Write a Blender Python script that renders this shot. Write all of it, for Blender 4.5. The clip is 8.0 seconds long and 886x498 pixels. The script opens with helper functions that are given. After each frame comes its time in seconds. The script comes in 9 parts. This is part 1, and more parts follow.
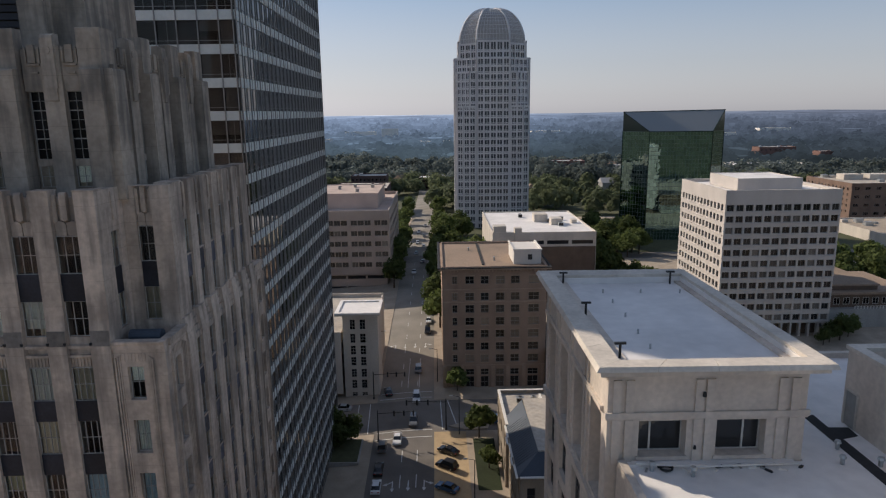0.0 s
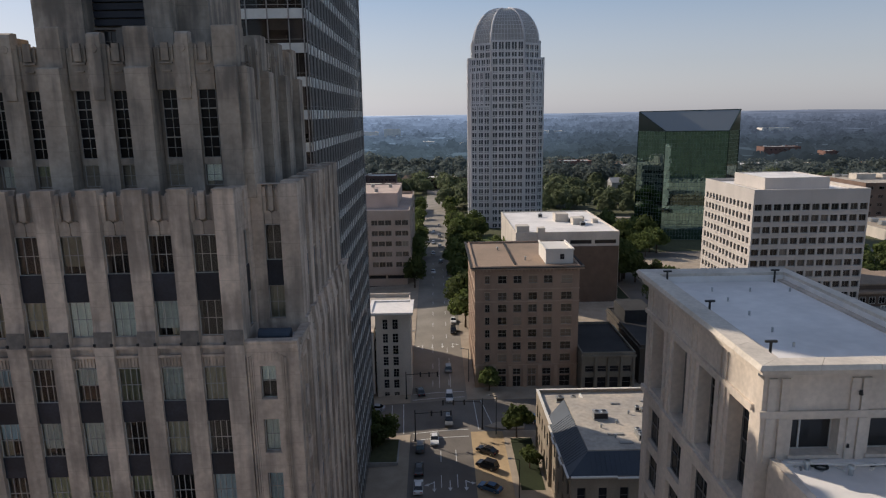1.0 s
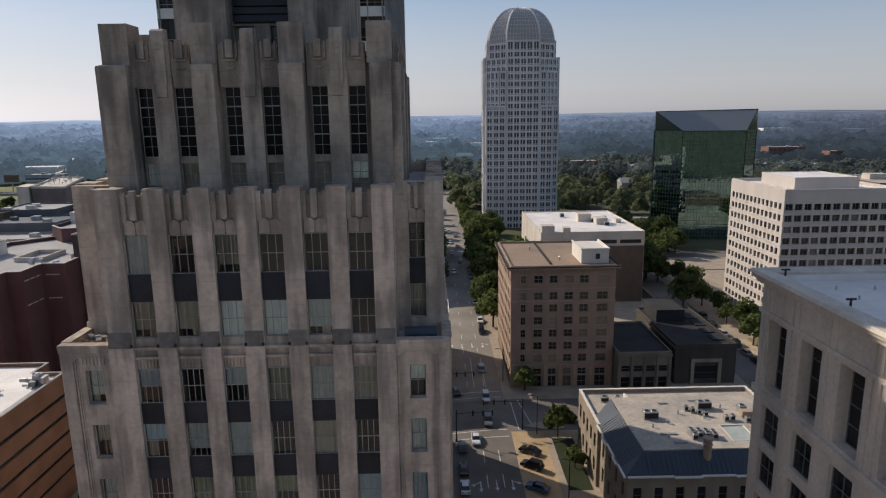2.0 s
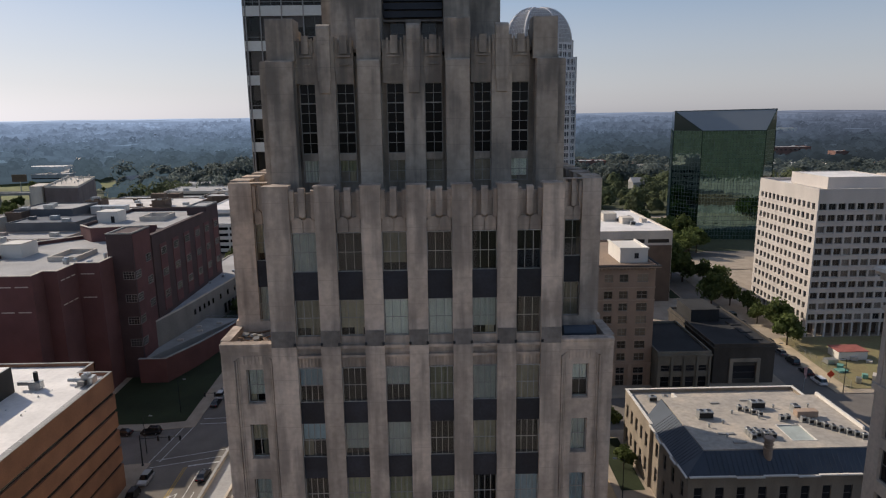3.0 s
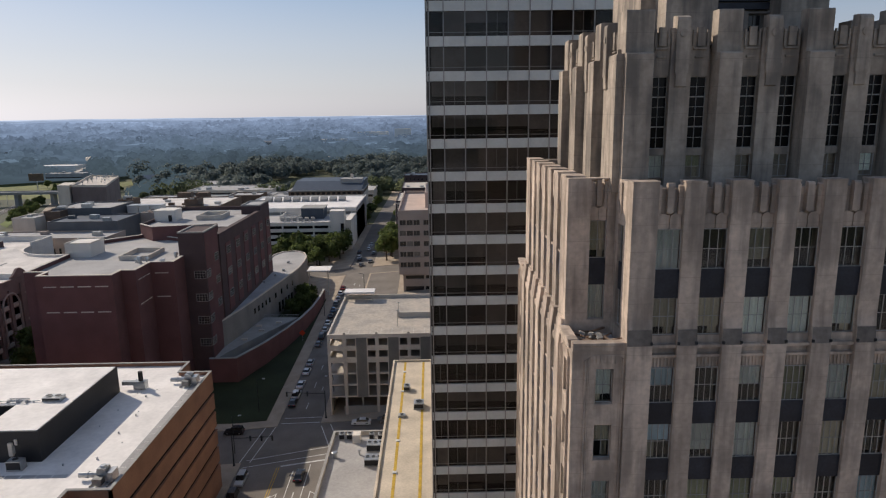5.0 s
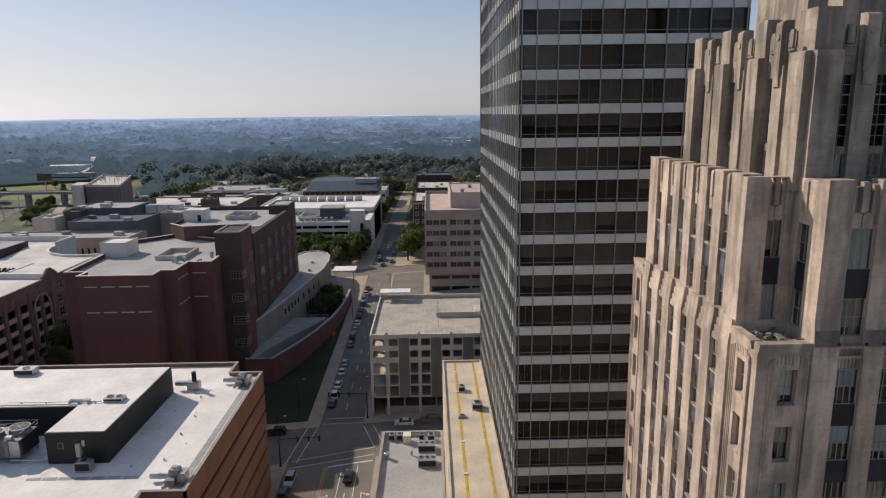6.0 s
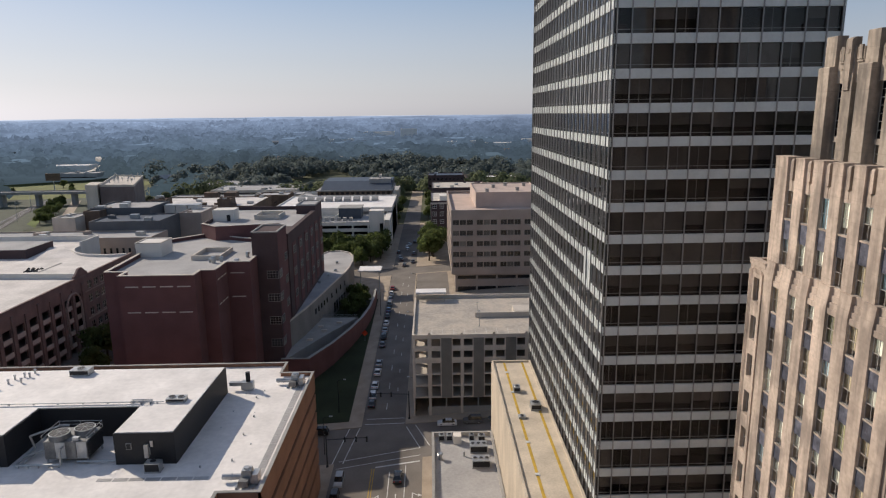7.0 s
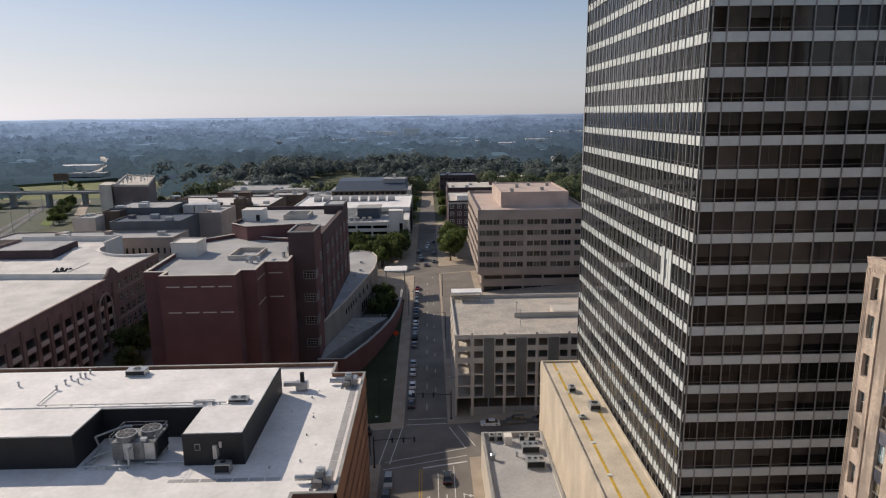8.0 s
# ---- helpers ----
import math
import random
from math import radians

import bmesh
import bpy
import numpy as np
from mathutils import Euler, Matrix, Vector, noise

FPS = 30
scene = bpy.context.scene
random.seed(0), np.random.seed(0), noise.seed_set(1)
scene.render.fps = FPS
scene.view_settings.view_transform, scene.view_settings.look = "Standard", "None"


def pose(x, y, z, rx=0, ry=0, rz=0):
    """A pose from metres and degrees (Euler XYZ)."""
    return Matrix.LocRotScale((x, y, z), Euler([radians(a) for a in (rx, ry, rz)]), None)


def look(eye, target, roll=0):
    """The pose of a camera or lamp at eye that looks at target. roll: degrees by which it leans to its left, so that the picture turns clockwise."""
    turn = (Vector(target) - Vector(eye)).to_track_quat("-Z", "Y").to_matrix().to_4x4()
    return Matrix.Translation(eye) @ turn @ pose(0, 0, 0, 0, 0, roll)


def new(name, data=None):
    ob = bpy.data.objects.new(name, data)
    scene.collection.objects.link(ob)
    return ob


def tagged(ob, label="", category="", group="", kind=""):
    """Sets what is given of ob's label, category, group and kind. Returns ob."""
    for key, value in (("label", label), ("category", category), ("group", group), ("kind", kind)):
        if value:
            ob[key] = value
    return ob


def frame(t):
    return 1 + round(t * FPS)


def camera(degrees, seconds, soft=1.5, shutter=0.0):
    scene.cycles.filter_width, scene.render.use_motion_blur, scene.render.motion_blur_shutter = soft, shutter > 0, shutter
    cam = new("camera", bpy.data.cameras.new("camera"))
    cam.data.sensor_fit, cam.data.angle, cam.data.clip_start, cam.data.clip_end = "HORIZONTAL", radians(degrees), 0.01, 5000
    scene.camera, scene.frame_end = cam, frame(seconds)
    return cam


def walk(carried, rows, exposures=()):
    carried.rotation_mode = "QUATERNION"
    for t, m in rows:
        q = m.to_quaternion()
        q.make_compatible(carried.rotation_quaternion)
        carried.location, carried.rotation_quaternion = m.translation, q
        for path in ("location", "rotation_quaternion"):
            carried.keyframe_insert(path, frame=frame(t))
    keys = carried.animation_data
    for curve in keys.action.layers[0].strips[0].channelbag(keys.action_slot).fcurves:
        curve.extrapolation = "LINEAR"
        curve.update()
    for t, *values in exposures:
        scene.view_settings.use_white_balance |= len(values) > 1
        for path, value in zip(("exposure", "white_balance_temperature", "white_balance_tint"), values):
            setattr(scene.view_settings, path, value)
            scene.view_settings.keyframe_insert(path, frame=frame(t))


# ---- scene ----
cam = camera(68.6, 8.0, soft=1.2)
METRES, EYE, TILT, LEAN, TURN = 80.0, 75.0, 0.0, 0.0, -0.6
ROWS = [
    (0.0, 0.0, 0.0, 0.0, -0.16, -11.85, 0.75),
    (0.5, -0.0494, 0.0012, -0.0002, -0.18, -11.84, 0.79),
    (1.0, -0.1029, 0.0023, -0.0006, -0.21, -11.83, 0.81),
    (2.5, -0.2808, 0.0088, -0.0022, -0.38, -11.8, 0.78),
    (3.0, -0.3433, 0.0116, -0.0026, -0.39, -11.81, 0.77),
    (3.5, -0.4074, 0.0141, -0.0029, -0.41, -11.8, 0.75),
    (4.0, -0.4722, 0.0168, -0.0031, -0.43, -11.8, 0.73),
    (4.5, -0.5379, 0.02, -0.0033, -0.45, -11.81, 0.71),
    (5.0, -0.6038, 0.0239, -0.0037, -0.49, -11.84, 0.72),
    (6.5, -0.802, 0.0344, -0.0038, -0.58, -11.83, 0.67),
    (7.0, -0.8677, 0.0376, -0.0041, -0.61, -11.82, 0.66),
    (7.5, -0.933, 0.0414, -0.0039, -0.63, -11.84, 0.68),
    (8.0, -0.999, 0.0442, -0.0042, -0.68, -11.82, 0.66),
]
walk(cam, [(t, pose(0, 0, EYE, TILT, LEAN, TURN) @ pose(METRES * x, METRES * y, METRES * z, 90 + pitch, roll, yaw)) for t, x, y, z, yaw, pitch, roll in ROWS])

# ---------------------------------------------------------------- world, sun
SUN_AZ, SUN_EL = 36.5, 32.0          # degrees from -x towards +y; height
sx, sy, sz = (-math.cos(radians(SUN_AZ)) * math.cos(radians(SUN_EL)),
              math.sin(radians(SUN_AZ)) * math.cos(radians(SUN_EL)), math.sin(radians(SUN_EL)))
world = bpy.data.worlds.new("sky")
scene.world = world
world.use_nodes = True
wn = world.node_tree.nodes
sky = wn.new("ShaderNodeTexSky")
sky.sky_type = "NISHITA"
sky.sun_disc = False
sky.sun_elevation = radians(SUN_EL)
sky.sun_rotation = math.atan2(sx, sy)
sky.air_density, sky.dust_density, sky.ozone_density, sky.altitude = 1.0, 0.7, 2.0, 300
soft = wn.new("ShaderNodeHueSaturation")          # haze: paler towards the horizon
way, axis, fade = wn.new("ShaderNodeTexCoord"), wn.new("ShaderNodeSeparateXYZ"), wn.new("ShaderNodeMapRange")
world.node_tree.links.new(way.outputs["Generated"], axis.inputs[0])
world.node_tree.links.new(axis.outputs["Z"], fade.inputs[0])
fade.inputs["From Min"].default_value, fade.inputs["From Max"].default_value = 0.0, 0.22
fade.inputs["To Min"].default_value, fade.inputs["To Max"].default_value = 0.28, 1.42
high, both = wn.new("ShaderNodeMapRange"), wn.new("ShaderNodeMath")      # sky greyed overhead, out of view, for a neutral fill light
world.node_tree.links.new(axis.outputs["Z"], high.inputs[0])
high.inputs["From Min"].default_value, high.inputs["From Max"].default_value = 0.20, 0.50
high.inputs["To Min"].default_value, high.inputs["To Max"].default_value = 1.0, 0.66
both.operation = "MULTIPLY"
world.node_tree.links.new(fade.outputs[0], both.inputs[0])
world.node_tree.links.new(high.outputs[0], both.inputs[1])
world.node_tree.links.new(both.outputs[0], soft.inputs["Saturation"])
even = wn.new("ShaderNodeGamma")
even.inputs["Gamma"].default_value = 0.60
world.node_tree.links.new(sky.outputs[0], soft.inputs["Color"])
world.node_tree.links.new(soft.outputs[0], even.inputs["Color"])
cool = wn.new("ShaderNodeMix")
cool.data_type, cool.blend_type = "RGBA", "MULTIPLY"
cool.inputs["Factor"].default_value = 1.0
cool.inputs["B"].default_value = (0.98, 0.978, 1.075, 1)
world.node_tree.links.new(even.outputs[0], cool.inputs["A"])
world.node_tree.links.new(cool.outputs["Result"], wn["Background"].inputs[0])
wn["Background"].inputs[1].default_value = 0.184
lamp = new("sun", bpy.data.lights.new("sun", "SUN"))
lamp.data.energy, lamp.data.angle, lamp.data.color = 4.2, radians(0.6), (1.0, 0.872, 0.728)
lamp.matrix_world = look((sx * 400, sy * 400, sz * 400), (0, 0, 0))
scene.view_settings.exposure = 0.0


# ---------------------------------------------------------------- materials
def mat(name, c, rough=0.8, var=0.25, scale=0.15, fine=4.0, bump=0.15, metal=0.0, spec=0.3, streak=1.0, per=0.0, tint=None):
    """A noisy surface: stains at one scale, grain at another; streak < 1 draws the stains out downwards."""
    m = bpy.data.materials.new(name)
    m.use_nodes = True
    t = m.node_tree
    n, l = t.nodes, t.links
    b = n["Principled BSDF"]
    geo = n.new("ShaderNodeNewGeometry")
    mp = n.new("ShaderNodeMapping")
    mp.inputs["Scale"].default_value = (1, 1, streak)
    l.new(geo.outputs["Position"], mp.inputs[0])
    n1, n2 = n.new("ShaderNodeTexNoise"), n.new("ShaderNodeTexNoise")
    n1.inputs["Scale"].default_value, n1.inputs["Detail"].default_value = scale, 5
    n2.inputs["Scale"].default_value, n2.inputs["Detail"].default_value = fine, 3
    l.new(mp.outputs[0], n1.inputs["Vector"])
    l.new(mp.outputs[0] if streak < 0.2 else geo.outputs["Position"], n2.inputs["Vector"])
    r = n.new("ShaderNodeMapRange")
    r.inputs["From Min"].default_value, r.inputs["From Max"].default_value = 0.3, 0.7
    r.inputs["To Min"].default_value, r.inputs["To Max"].default_value = 1 - var, 1 + var * 0.6
    l.new(n1.outputs[0], r.inputs[0])
    r2 = n.new("ShaderNodeMapRange")
    r2.inputs["From Min"].default_value, r2.inputs["From Max"].default_value = 0.3, 0.7
    r2.inputs["To Min"].default_value, r2.inputs["To Max"].default_value = 1 - var * 0.5, 1 + var * 0.35
    l.new(n2.outputs[0], r2.inputs[0])
    mul = n.new("ShaderNodeMath")
    mul.operation = "MULTIPLY"
    l.new(r.outputs[0], mul.inputs[0])
    l.new(r2.outputs[0], mul.inputs[1])
    last = mul.outputs[0]
    if per:
        info = n.new("ShaderNodeObjectInfo")
        r3 = n.new("ShaderNodeMapRange")
        r3.inputs["To Min"].default_value, r3.inputs["To Max"].default_value = 1 - per, 1 + per
        l.new(info.outputs["Random"], r3.inputs[0])
        m3 = n.new("ShaderNodeMath")
        m3.operation = "MULTIPLY"
        l.new(last, m3.inputs[0])
        l.new(r3.outputs[0], m3.inputs[1])
        last = m3.outputs[0]
    sc = n.new("ShaderNodeVectorMath")
    sc.operation = "SCALE"
    sc.inputs[0].default_value = c
    if tint:
        mx = n.new("ShaderNodeMix")
        mx.data_type = "RGBA"
        mx.inputs["A"].default_value = (*c, 1)
        mx.inputs["B"].default_value = (*tint, 1)
        l.new(n1.outputs[0], mx.inputs["Factor"])
        l.new(mx.outputs["Result"], sc.inputs[0])
    l.new(last, sc.inputs["Scale"])
    l.new(sc.outputs[0], b.inputs["Base Color"])
    b.inputs["Roughness"].default_value = rough
    b.inputs["Metallic"].default_value = metal
    b.inputs["Specular IOR Level"].default_value = spec
    if bump:
        bp = n.new("ShaderNodeBump")
        bp.inputs["Strength"].default_value, bp.inputs["Distance"].default_value = bump, 0.05
        l.new(n2.outputs[0], bp.inputs["Height"])
        l.new(bp.outputs[0], b.inputs["Normal"])
    return m


def stone(name, c, soot, per=0.07, amount=0.55):
    """Old limestone: soft cloudy patches, dark rain streaks drawn out downwards and a faint grain."""
    m = mat(name, c, 0.9, 0.27, 0.6, 3.2, 0.1, streak=0.5, per=per)
    n, l = m.node_tree.nodes, m.node_tree.links
    b = n["Principled BSDF"]
    base = b.inputs["Base Color"].links[0].from_socket
    geo, mp = n.new("ShaderNodeNewGeometry"), n.new("ShaderNodeMapping")
    mp.inputs["Scale"].default_value = (1.0, 1.0, 0.10)
    l.new(geo.outputs["Position"], mp.inputs[0])
    st, cl = n.new("ShaderNodeTexNoise"), n.new("ShaderNodeTexNoise")
    st.inputs["Scale"].default_value, st.inputs["Detail"].default_value = 1.6, 4
    cl.inputs["Scale"].default_value, cl.inputs["Detail"].default_value = 0.28, 4
    l.new(mp.outputs[0], st.inputs["Vector"])
    l.new(geo.outputs["Position"], cl.inputs["Vector"])
    ad, rg, mx = n.new("ShaderNodeMath"), n.new("ShaderNodeMapRange"), n.new("ShaderNodeMix")
    l.new(st.outputs[0], ad.inputs[0])
    l.new(cl.outputs[0], ad.inputs[1])
    rg.interpolation_type = "SMOOTHSTEP"
    rg.inputs["From Min"].default_value, rg.inputs["From Max"].default_value = 0.86, 1.22
    rg.inputs["To Max"].default_value = amount
    l.new(ad.outputs[0], rg.inputs[0])
    mx.data_type = "RGBA"
    l.new(rg.outputs[0], mx.inputs["Factor"])
    l.new(base, mx.inputs["A"])
    mx.inputs["B"].default_value = (*soot, 1)
    # fine mortar joints between the courses
    ax, co, jo, cut = n.new("ShaderNodeSeparateXYZ"), n.new("ShaderNodeMath"), n.new("ShaderNodeMapRange"), n.new("ShaderNodeMix")
    l.new(geo.outputs["Position"], ax.inputs[0])
    co.operation = "PINGPONG"
    co.inputs[1].default_value = 0.76
    l.new(ax.outputs["Z"], co.inputs[0])
    jo.inputs["From Min"].default_value, jo.inputs["From Max"].default_value = 0.008, 0.022
    jo.inputs["To Min"].default_value, jo.inputs["To Max"].default_value = 0.30, 0.0
    l.new(co.outputs[0], jo.inputs[0])
    cut.data_type = "RGBA"
    l.new(jo.outputs[0], cut.inputs["Factor"])
    l.new(mx.outputs["Result"], cut.inputs["A"])
    cut.inputs["B"].default_value = (*soot, 1)
    l.new(cut.outputs["Result"], b.inputs["Base Color"])
    return m


def dark_glass(name, c, rough=0.03, ior=1.7, per=0.5, wav=0.0):
    """Tinted pane seen against a dark room."""
    m = bpy.data.materials.new(name)
    m.use_nodes = True
    n, l = m.node_tree.nodes, m.node_tree.links
    b = n["Principled BSDF"]
    info = n.new("ShaderNodeObjectInfo")
    r3 = n.new("ShaderNodeMapRange")
    r3.inputs["To Min"].default_value, r3.inputs["To Max"].default_value = 1 - per, 1 + per
    l.new(info.outputs["Random"], r3.inputs[0])
    geo = n.new("ShaderNodeNewGeometry")
    r4 = n.new("ShaderNodeMapRange")
    r4.inputs["To Min"].default_value, r4.inputs["To Max"].default_value = 1 - per, 1 + per
    l.new(geo.outputs["Random Per Island"], r4.inputs[0])
    mu = n.new("ShaderNodeMath")
    mu.operation = "MULTIPLY"
    l.new(r3.outputs[0], mu.inputs[0])
    l.new(r4.outputs[0], mu.inputs[1])
    sc = n.new("ShaderNodeVectorMath")
    sc.operation = "SCALE"
    sc.inputs[0].default_value = c
    l.new(mu.outputs[0], sc.inputs["Scale"])
    l.new(sc.outputs[0], b.inputs["Base Color"])
    b.inputs["Roughness"].default_value = rough
    b.inputs["IOR"].default_value = ior
    if wav:
        nz = n.new("ShaderNodeTexNoise")
        nz.inputs["Scale"].default_value = 0.9
        l.new(geo.outputs["Position"], nz.inputs["Vector"])
        bp = n.new("ShaderNodeBump")
        bp.inputs["Strength"].default_value, bp.inputs["Distance"].default_value = wav, 0.05
        l.new(nz.outputs[0], bp.inputs["Height"])
        l.new(bp.outputs[0], b.inputs["Normal"])
    return m


def curtained(m, pale, share):
    """Gives a part of a glass's panes a pale drawn curtain in place of the dark room."""
    n, l = m.node_tree.nodes, m.node_tree.links
    b = n["Principled BSDF"]
    base = b.inputs["Base Color"].links[0].from_socket
    info, geo, ad, fr, st, mx = (n.new("ShaderNodeObjectInfo"), n.new("ShaderNodeNewGeometry"), n.new("ShaderNodeMath"), n.new("ShaderNodeMath"), n.new("ShaderNodeMapRange"), n.new("ShaderNodeMix"))
    l.new(info.outputs["Random"], ad.inputs[0])
    l.new(geo.outputs["Random Per Island"], ad.inputs[1])
    fr.operation = "FRACT"
    l.new(ad.outputs[0], fr.inputs[0])
    st.inputs["From Min"].default_value, st.inputs["From Max"].default_value = 1 - share, 1.0
    st.inputs["To Max"].default_value = 1.0
    l.new(fr.outputs[0], st.inputs[0])
    mx.data_type = "RGBA"
    l.new(st.outputs[0], mx.inputs["Factor"])
    l.new(base, mx.inputs["A"])
    mx.inputs["B"].default_value = (*pale, 1)
    l.new(mx.outputs["Result"], b.inputs["Base Color"])
    return m


def clear_glass(name, tint=(0.93, 0.95, 0.95), ior=1.7):
    m = bpy.data.materials.new(name)
    m.use_nodes = True
    n, l = m.node_tree.nodes, m.node_tree.links
    n.remove(n["Principled BSDF"])
    tr, gl, fr, mx = (n.new("ShaderNodeBsdfTransparent"), n.new("ShaderNodeBsdfGlossy"), n.new("ShaderNodeFresnel"), n.new("ShaderNodeMixShader"))
    tr.inputs[0].default_value = (*tint, 1)
    gl.inputs["Roughness"].default_value = 0.02
    fr.inputs[0].default_value = ior
    l.new(fr.outputs[0], mx.inputs[0])
    l.new(tr.outputs[0], mx.inputs[1])
    l.new(gl.outputs[0], mx.inputs[2])
    l.new(mx.outputs[0], n["Material Output"].inputs[0])
    return m


LIME = stone("weathered limestone", (0.548, 0.445, 0.362), (0.180, 0.150, 0.128), 0.10, 0.68)
# darker copy for the crown: soot, plus its weaker light put into the colour
LIME_CROWN = stone("soot and shade crown limestone", (0.395, 0.333, 0.272), (0.115, 0.103, 0.092), 0.10, 0.72)
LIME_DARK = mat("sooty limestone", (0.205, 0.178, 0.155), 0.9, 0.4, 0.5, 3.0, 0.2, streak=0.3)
SPANDREL = mat("slate blue spandrel", (0.026, 0.028, 0.038), 0.45, 0.35, 0.8, 6, 0.1, per=0.25)
SPANDREL_BLUE = mat("weathered blue metal spandrel", (0.105, 0.108, 0.135), 0.45, 0.5, 1.6, 7, 0.2, per=0.3)
RUST = mat("rusty roof rubbish", (0.22, 0.14, 0.09), 0.9, 0.4, 1.0, 5, 0.3)
ROOM = mat("dim room", (0.035, 0.03, 0.027), 0.9, 0.3, 0.4, 2, 0)
BLIND = mat("window blind", (0.80, 0.80, 0.71), 0.8, 0.10, 1.5, 8, 0, per=0.30)
CURTAIN_TAN = mat("tan curtain", (0.50, 0.43, 0.31), 0.85, 0.12, 1.5, 8, 0, per=0.35)
CURTAIN_OLIVE = mat("olive curtain", (0.36, 0.345, 0.22), 0.85, 0.15, 1.5, 8, 0, per=0.35)
# its pale blue stands in for sky reflected in a pane
BLIND_SKY = mat("blue blind for reflected sky", (0.47, 0.58, 0.62), 0.8, 0.10, 1.5, 8, 0, per=0.30)
SASH = mat("bronze sash", (0.16, 0.15, 0.14), 0.5, 0.2, 1, 8, 0)
SASH_DULL = mat("dull grey sash", (0.30, 0.285, 0.26), 0.7, 0.2, 1, 8, 0)
SASH_TOWER = mat("weathered grey sash", (0.42, 0.40, 0.37), 0.65, 0.2, 1, 8, 0)
SASH_LIGHT = mat("pale sash", (0.60, 0.57, 0.52), 0.6, 0.2, 1, 8, 0)
PANE = clear_glass("window pane")
BLACK_WIN = dark_glass("black old glass", (0.006, 0.006, 0.007), 0.15, 1.22, 0.5)
WT_PANE = clear_glass("smoked clear pane", (0.60, 0.585, 0.575), 1.42)
WT_GLASS = dark_glass("smoked glass", (0.020, 0.0175, 0.016), 0.03, 1.48, 0.65)
WT_WHITE = mat("white enamel band", (0.585, 0.615, 0.60), 0.5, 0.10, 0.4, 3, 0, per=0.0)
WT_BLIND = mat("brown roller blind", (0.165, 0.147, 0.135), 0.8, 0.2, 0.5, 4, 0, per=0.5)
WT_FURNITURE = mat("dark office furniture", (0.03, 0.022, 0.02), 0.7, 0.2, 1, 4, 0, per=0.5)
WT_METAL = mat("dark frame", (0.05, 0.048, 0.045), 0.4, 0.2, 1, 8, 0, metal=0.5)
WT_MULLION = mat("grey mullion", (0.29, 0.285, 0.28), 0.45, 0.15, 1, 8, 0, metal=0.3)
WIN = dark_glass("office window", (0.014, 0.014, 0.016), 0.08, 1.42, 0.6)
WIN_HOME = curtained(dark_glass("window with curtains", (0.016, 0.014, 0.013), 0.08, 1.42, 0.6), (0.30, 0.235, 0.175), 0.34)
WIN_OFFICE = curtained(dark_glass("office window with blinds", (0.014, 0.014, 0.016), 0.08, 1.42, 0.6), (0.19, 0.17, 0.15), 0.32)
CREAM = mat("cream concrete", (0.58, 0.495, 0.385), 0.85, 0.2, 0.25, 3, 0.15, streak=0.5)
COURT_ROOF = mat("dusty grey roof", (0.52, 0.49, 0.45), 0.9, 0.3, 0.22, 1.2, 0.2, tint=(0.40, 0.33, 0.25))
DARK_STONE = mat("blackened stone", (0.075, 0.065, 0.055), 0.85, 0.25, 0.3, 4, 0.15, streak=0.35)
COURT = mat("stained courthouse stone", (0.30, 0.25, 0.195), 0.85, 0.25, 0.3, 4, 0.15, streak=0.35)
ARCH_BRICK = mat("brown red brick", (0.235, 0.165, 0.145), 0.9, 0.2, 0.3, 5, 0.15)
GREEN_BAR = mat("grey-green glazing bar", (0.16, 0.20, 0.19), 0.5, 0.1, 0.5, 4, 0)
GREEN_DARK = dark_glass("dark green glass", (0.012, 0.03, 0.026), 0.1, 1.4, 0.3)
CONC = mat("pale concrete", (0.56, 0.505, 0.438), 0.85, 0.16, 0.2, 3, 0.15, streak=0.4)
HALL_GREY = mat("weathered grey concrete", (0.24, 0.228, 0.21), 0.85, 0.2, 0.2, 3, 0.15, streak=0.4)
CONC_GREY = mat("grey concrete", (0.33, 0.32, 0.30), 0.85, 0.2, 0.2, 3, 0.15, streak=0.4)
PINK = mat("pink granite cladding", (0.38, 0.31, 0.265), 0.8, 0.14, 0.15, 3, 0.1)
PINK_ROOF = mat("pink roof membrane", (0.52, 0.41, 0.35), 0.9, 0.15, 0.15, 3, 0.1)
TAN = mat("tan brick", (0.325, 0.232, 0.174), 0.9, 0.2, 0.3, 6, 0.2, streak=0.4)
TAN_TRIM = mat("tan terracotta trim", (0.385, 0.285, 0.215), 0.85, 0.2, 0.3, 6, 0.2)
TAN_ROOF = mat("brown felt roof", (0.40, 0.31, 0.23), 0.95, 0.3, 0.12, 2, 0.2, tint=(0.22, 0.15, 0.11))
WHITE_ROOF = mat("white roof membrane", (0.77, 0.735, 0.70), 0.7, 0.14, 0.16, 1.1, 0.1)
DUST_ROOF = mat("dusty white roof", (0.64, 0.60, 0.56), 0.85, 0.2, 0.12, 1.5, 0.1)
GREY_ROOF = mat("grey roof gravel", (0.40, 0.39, 0.38), 0.95, 0.2, 0.1, 2, 0.2)
DARK_ROOF = mat("dark tar roof", (0.036, 0.036, 0.037), 0.9, 0.3, 0.15, 2, 0.2)
WHITE_WALL = mat("white precast", (0.70, 0.66, 0.60), 0.8, 0.10, 0.2, 3, 0.1, streak=0.4)
PRECAST = mat("precast panels", (0.52, 0.475, 0.435), 0.8, 0.10, 0.2, 3, 0.1, streak=0.4)
BROWN_WALL = mat("brown brick", (0.14, 0.10, 0.075), 0.9, 0.2, 0.3, 5, 0.15)
RED = mat("dark red brick", (0.145, 0.071, 0.069), 0.9, 0.16, 0.2, 5, 0.15)
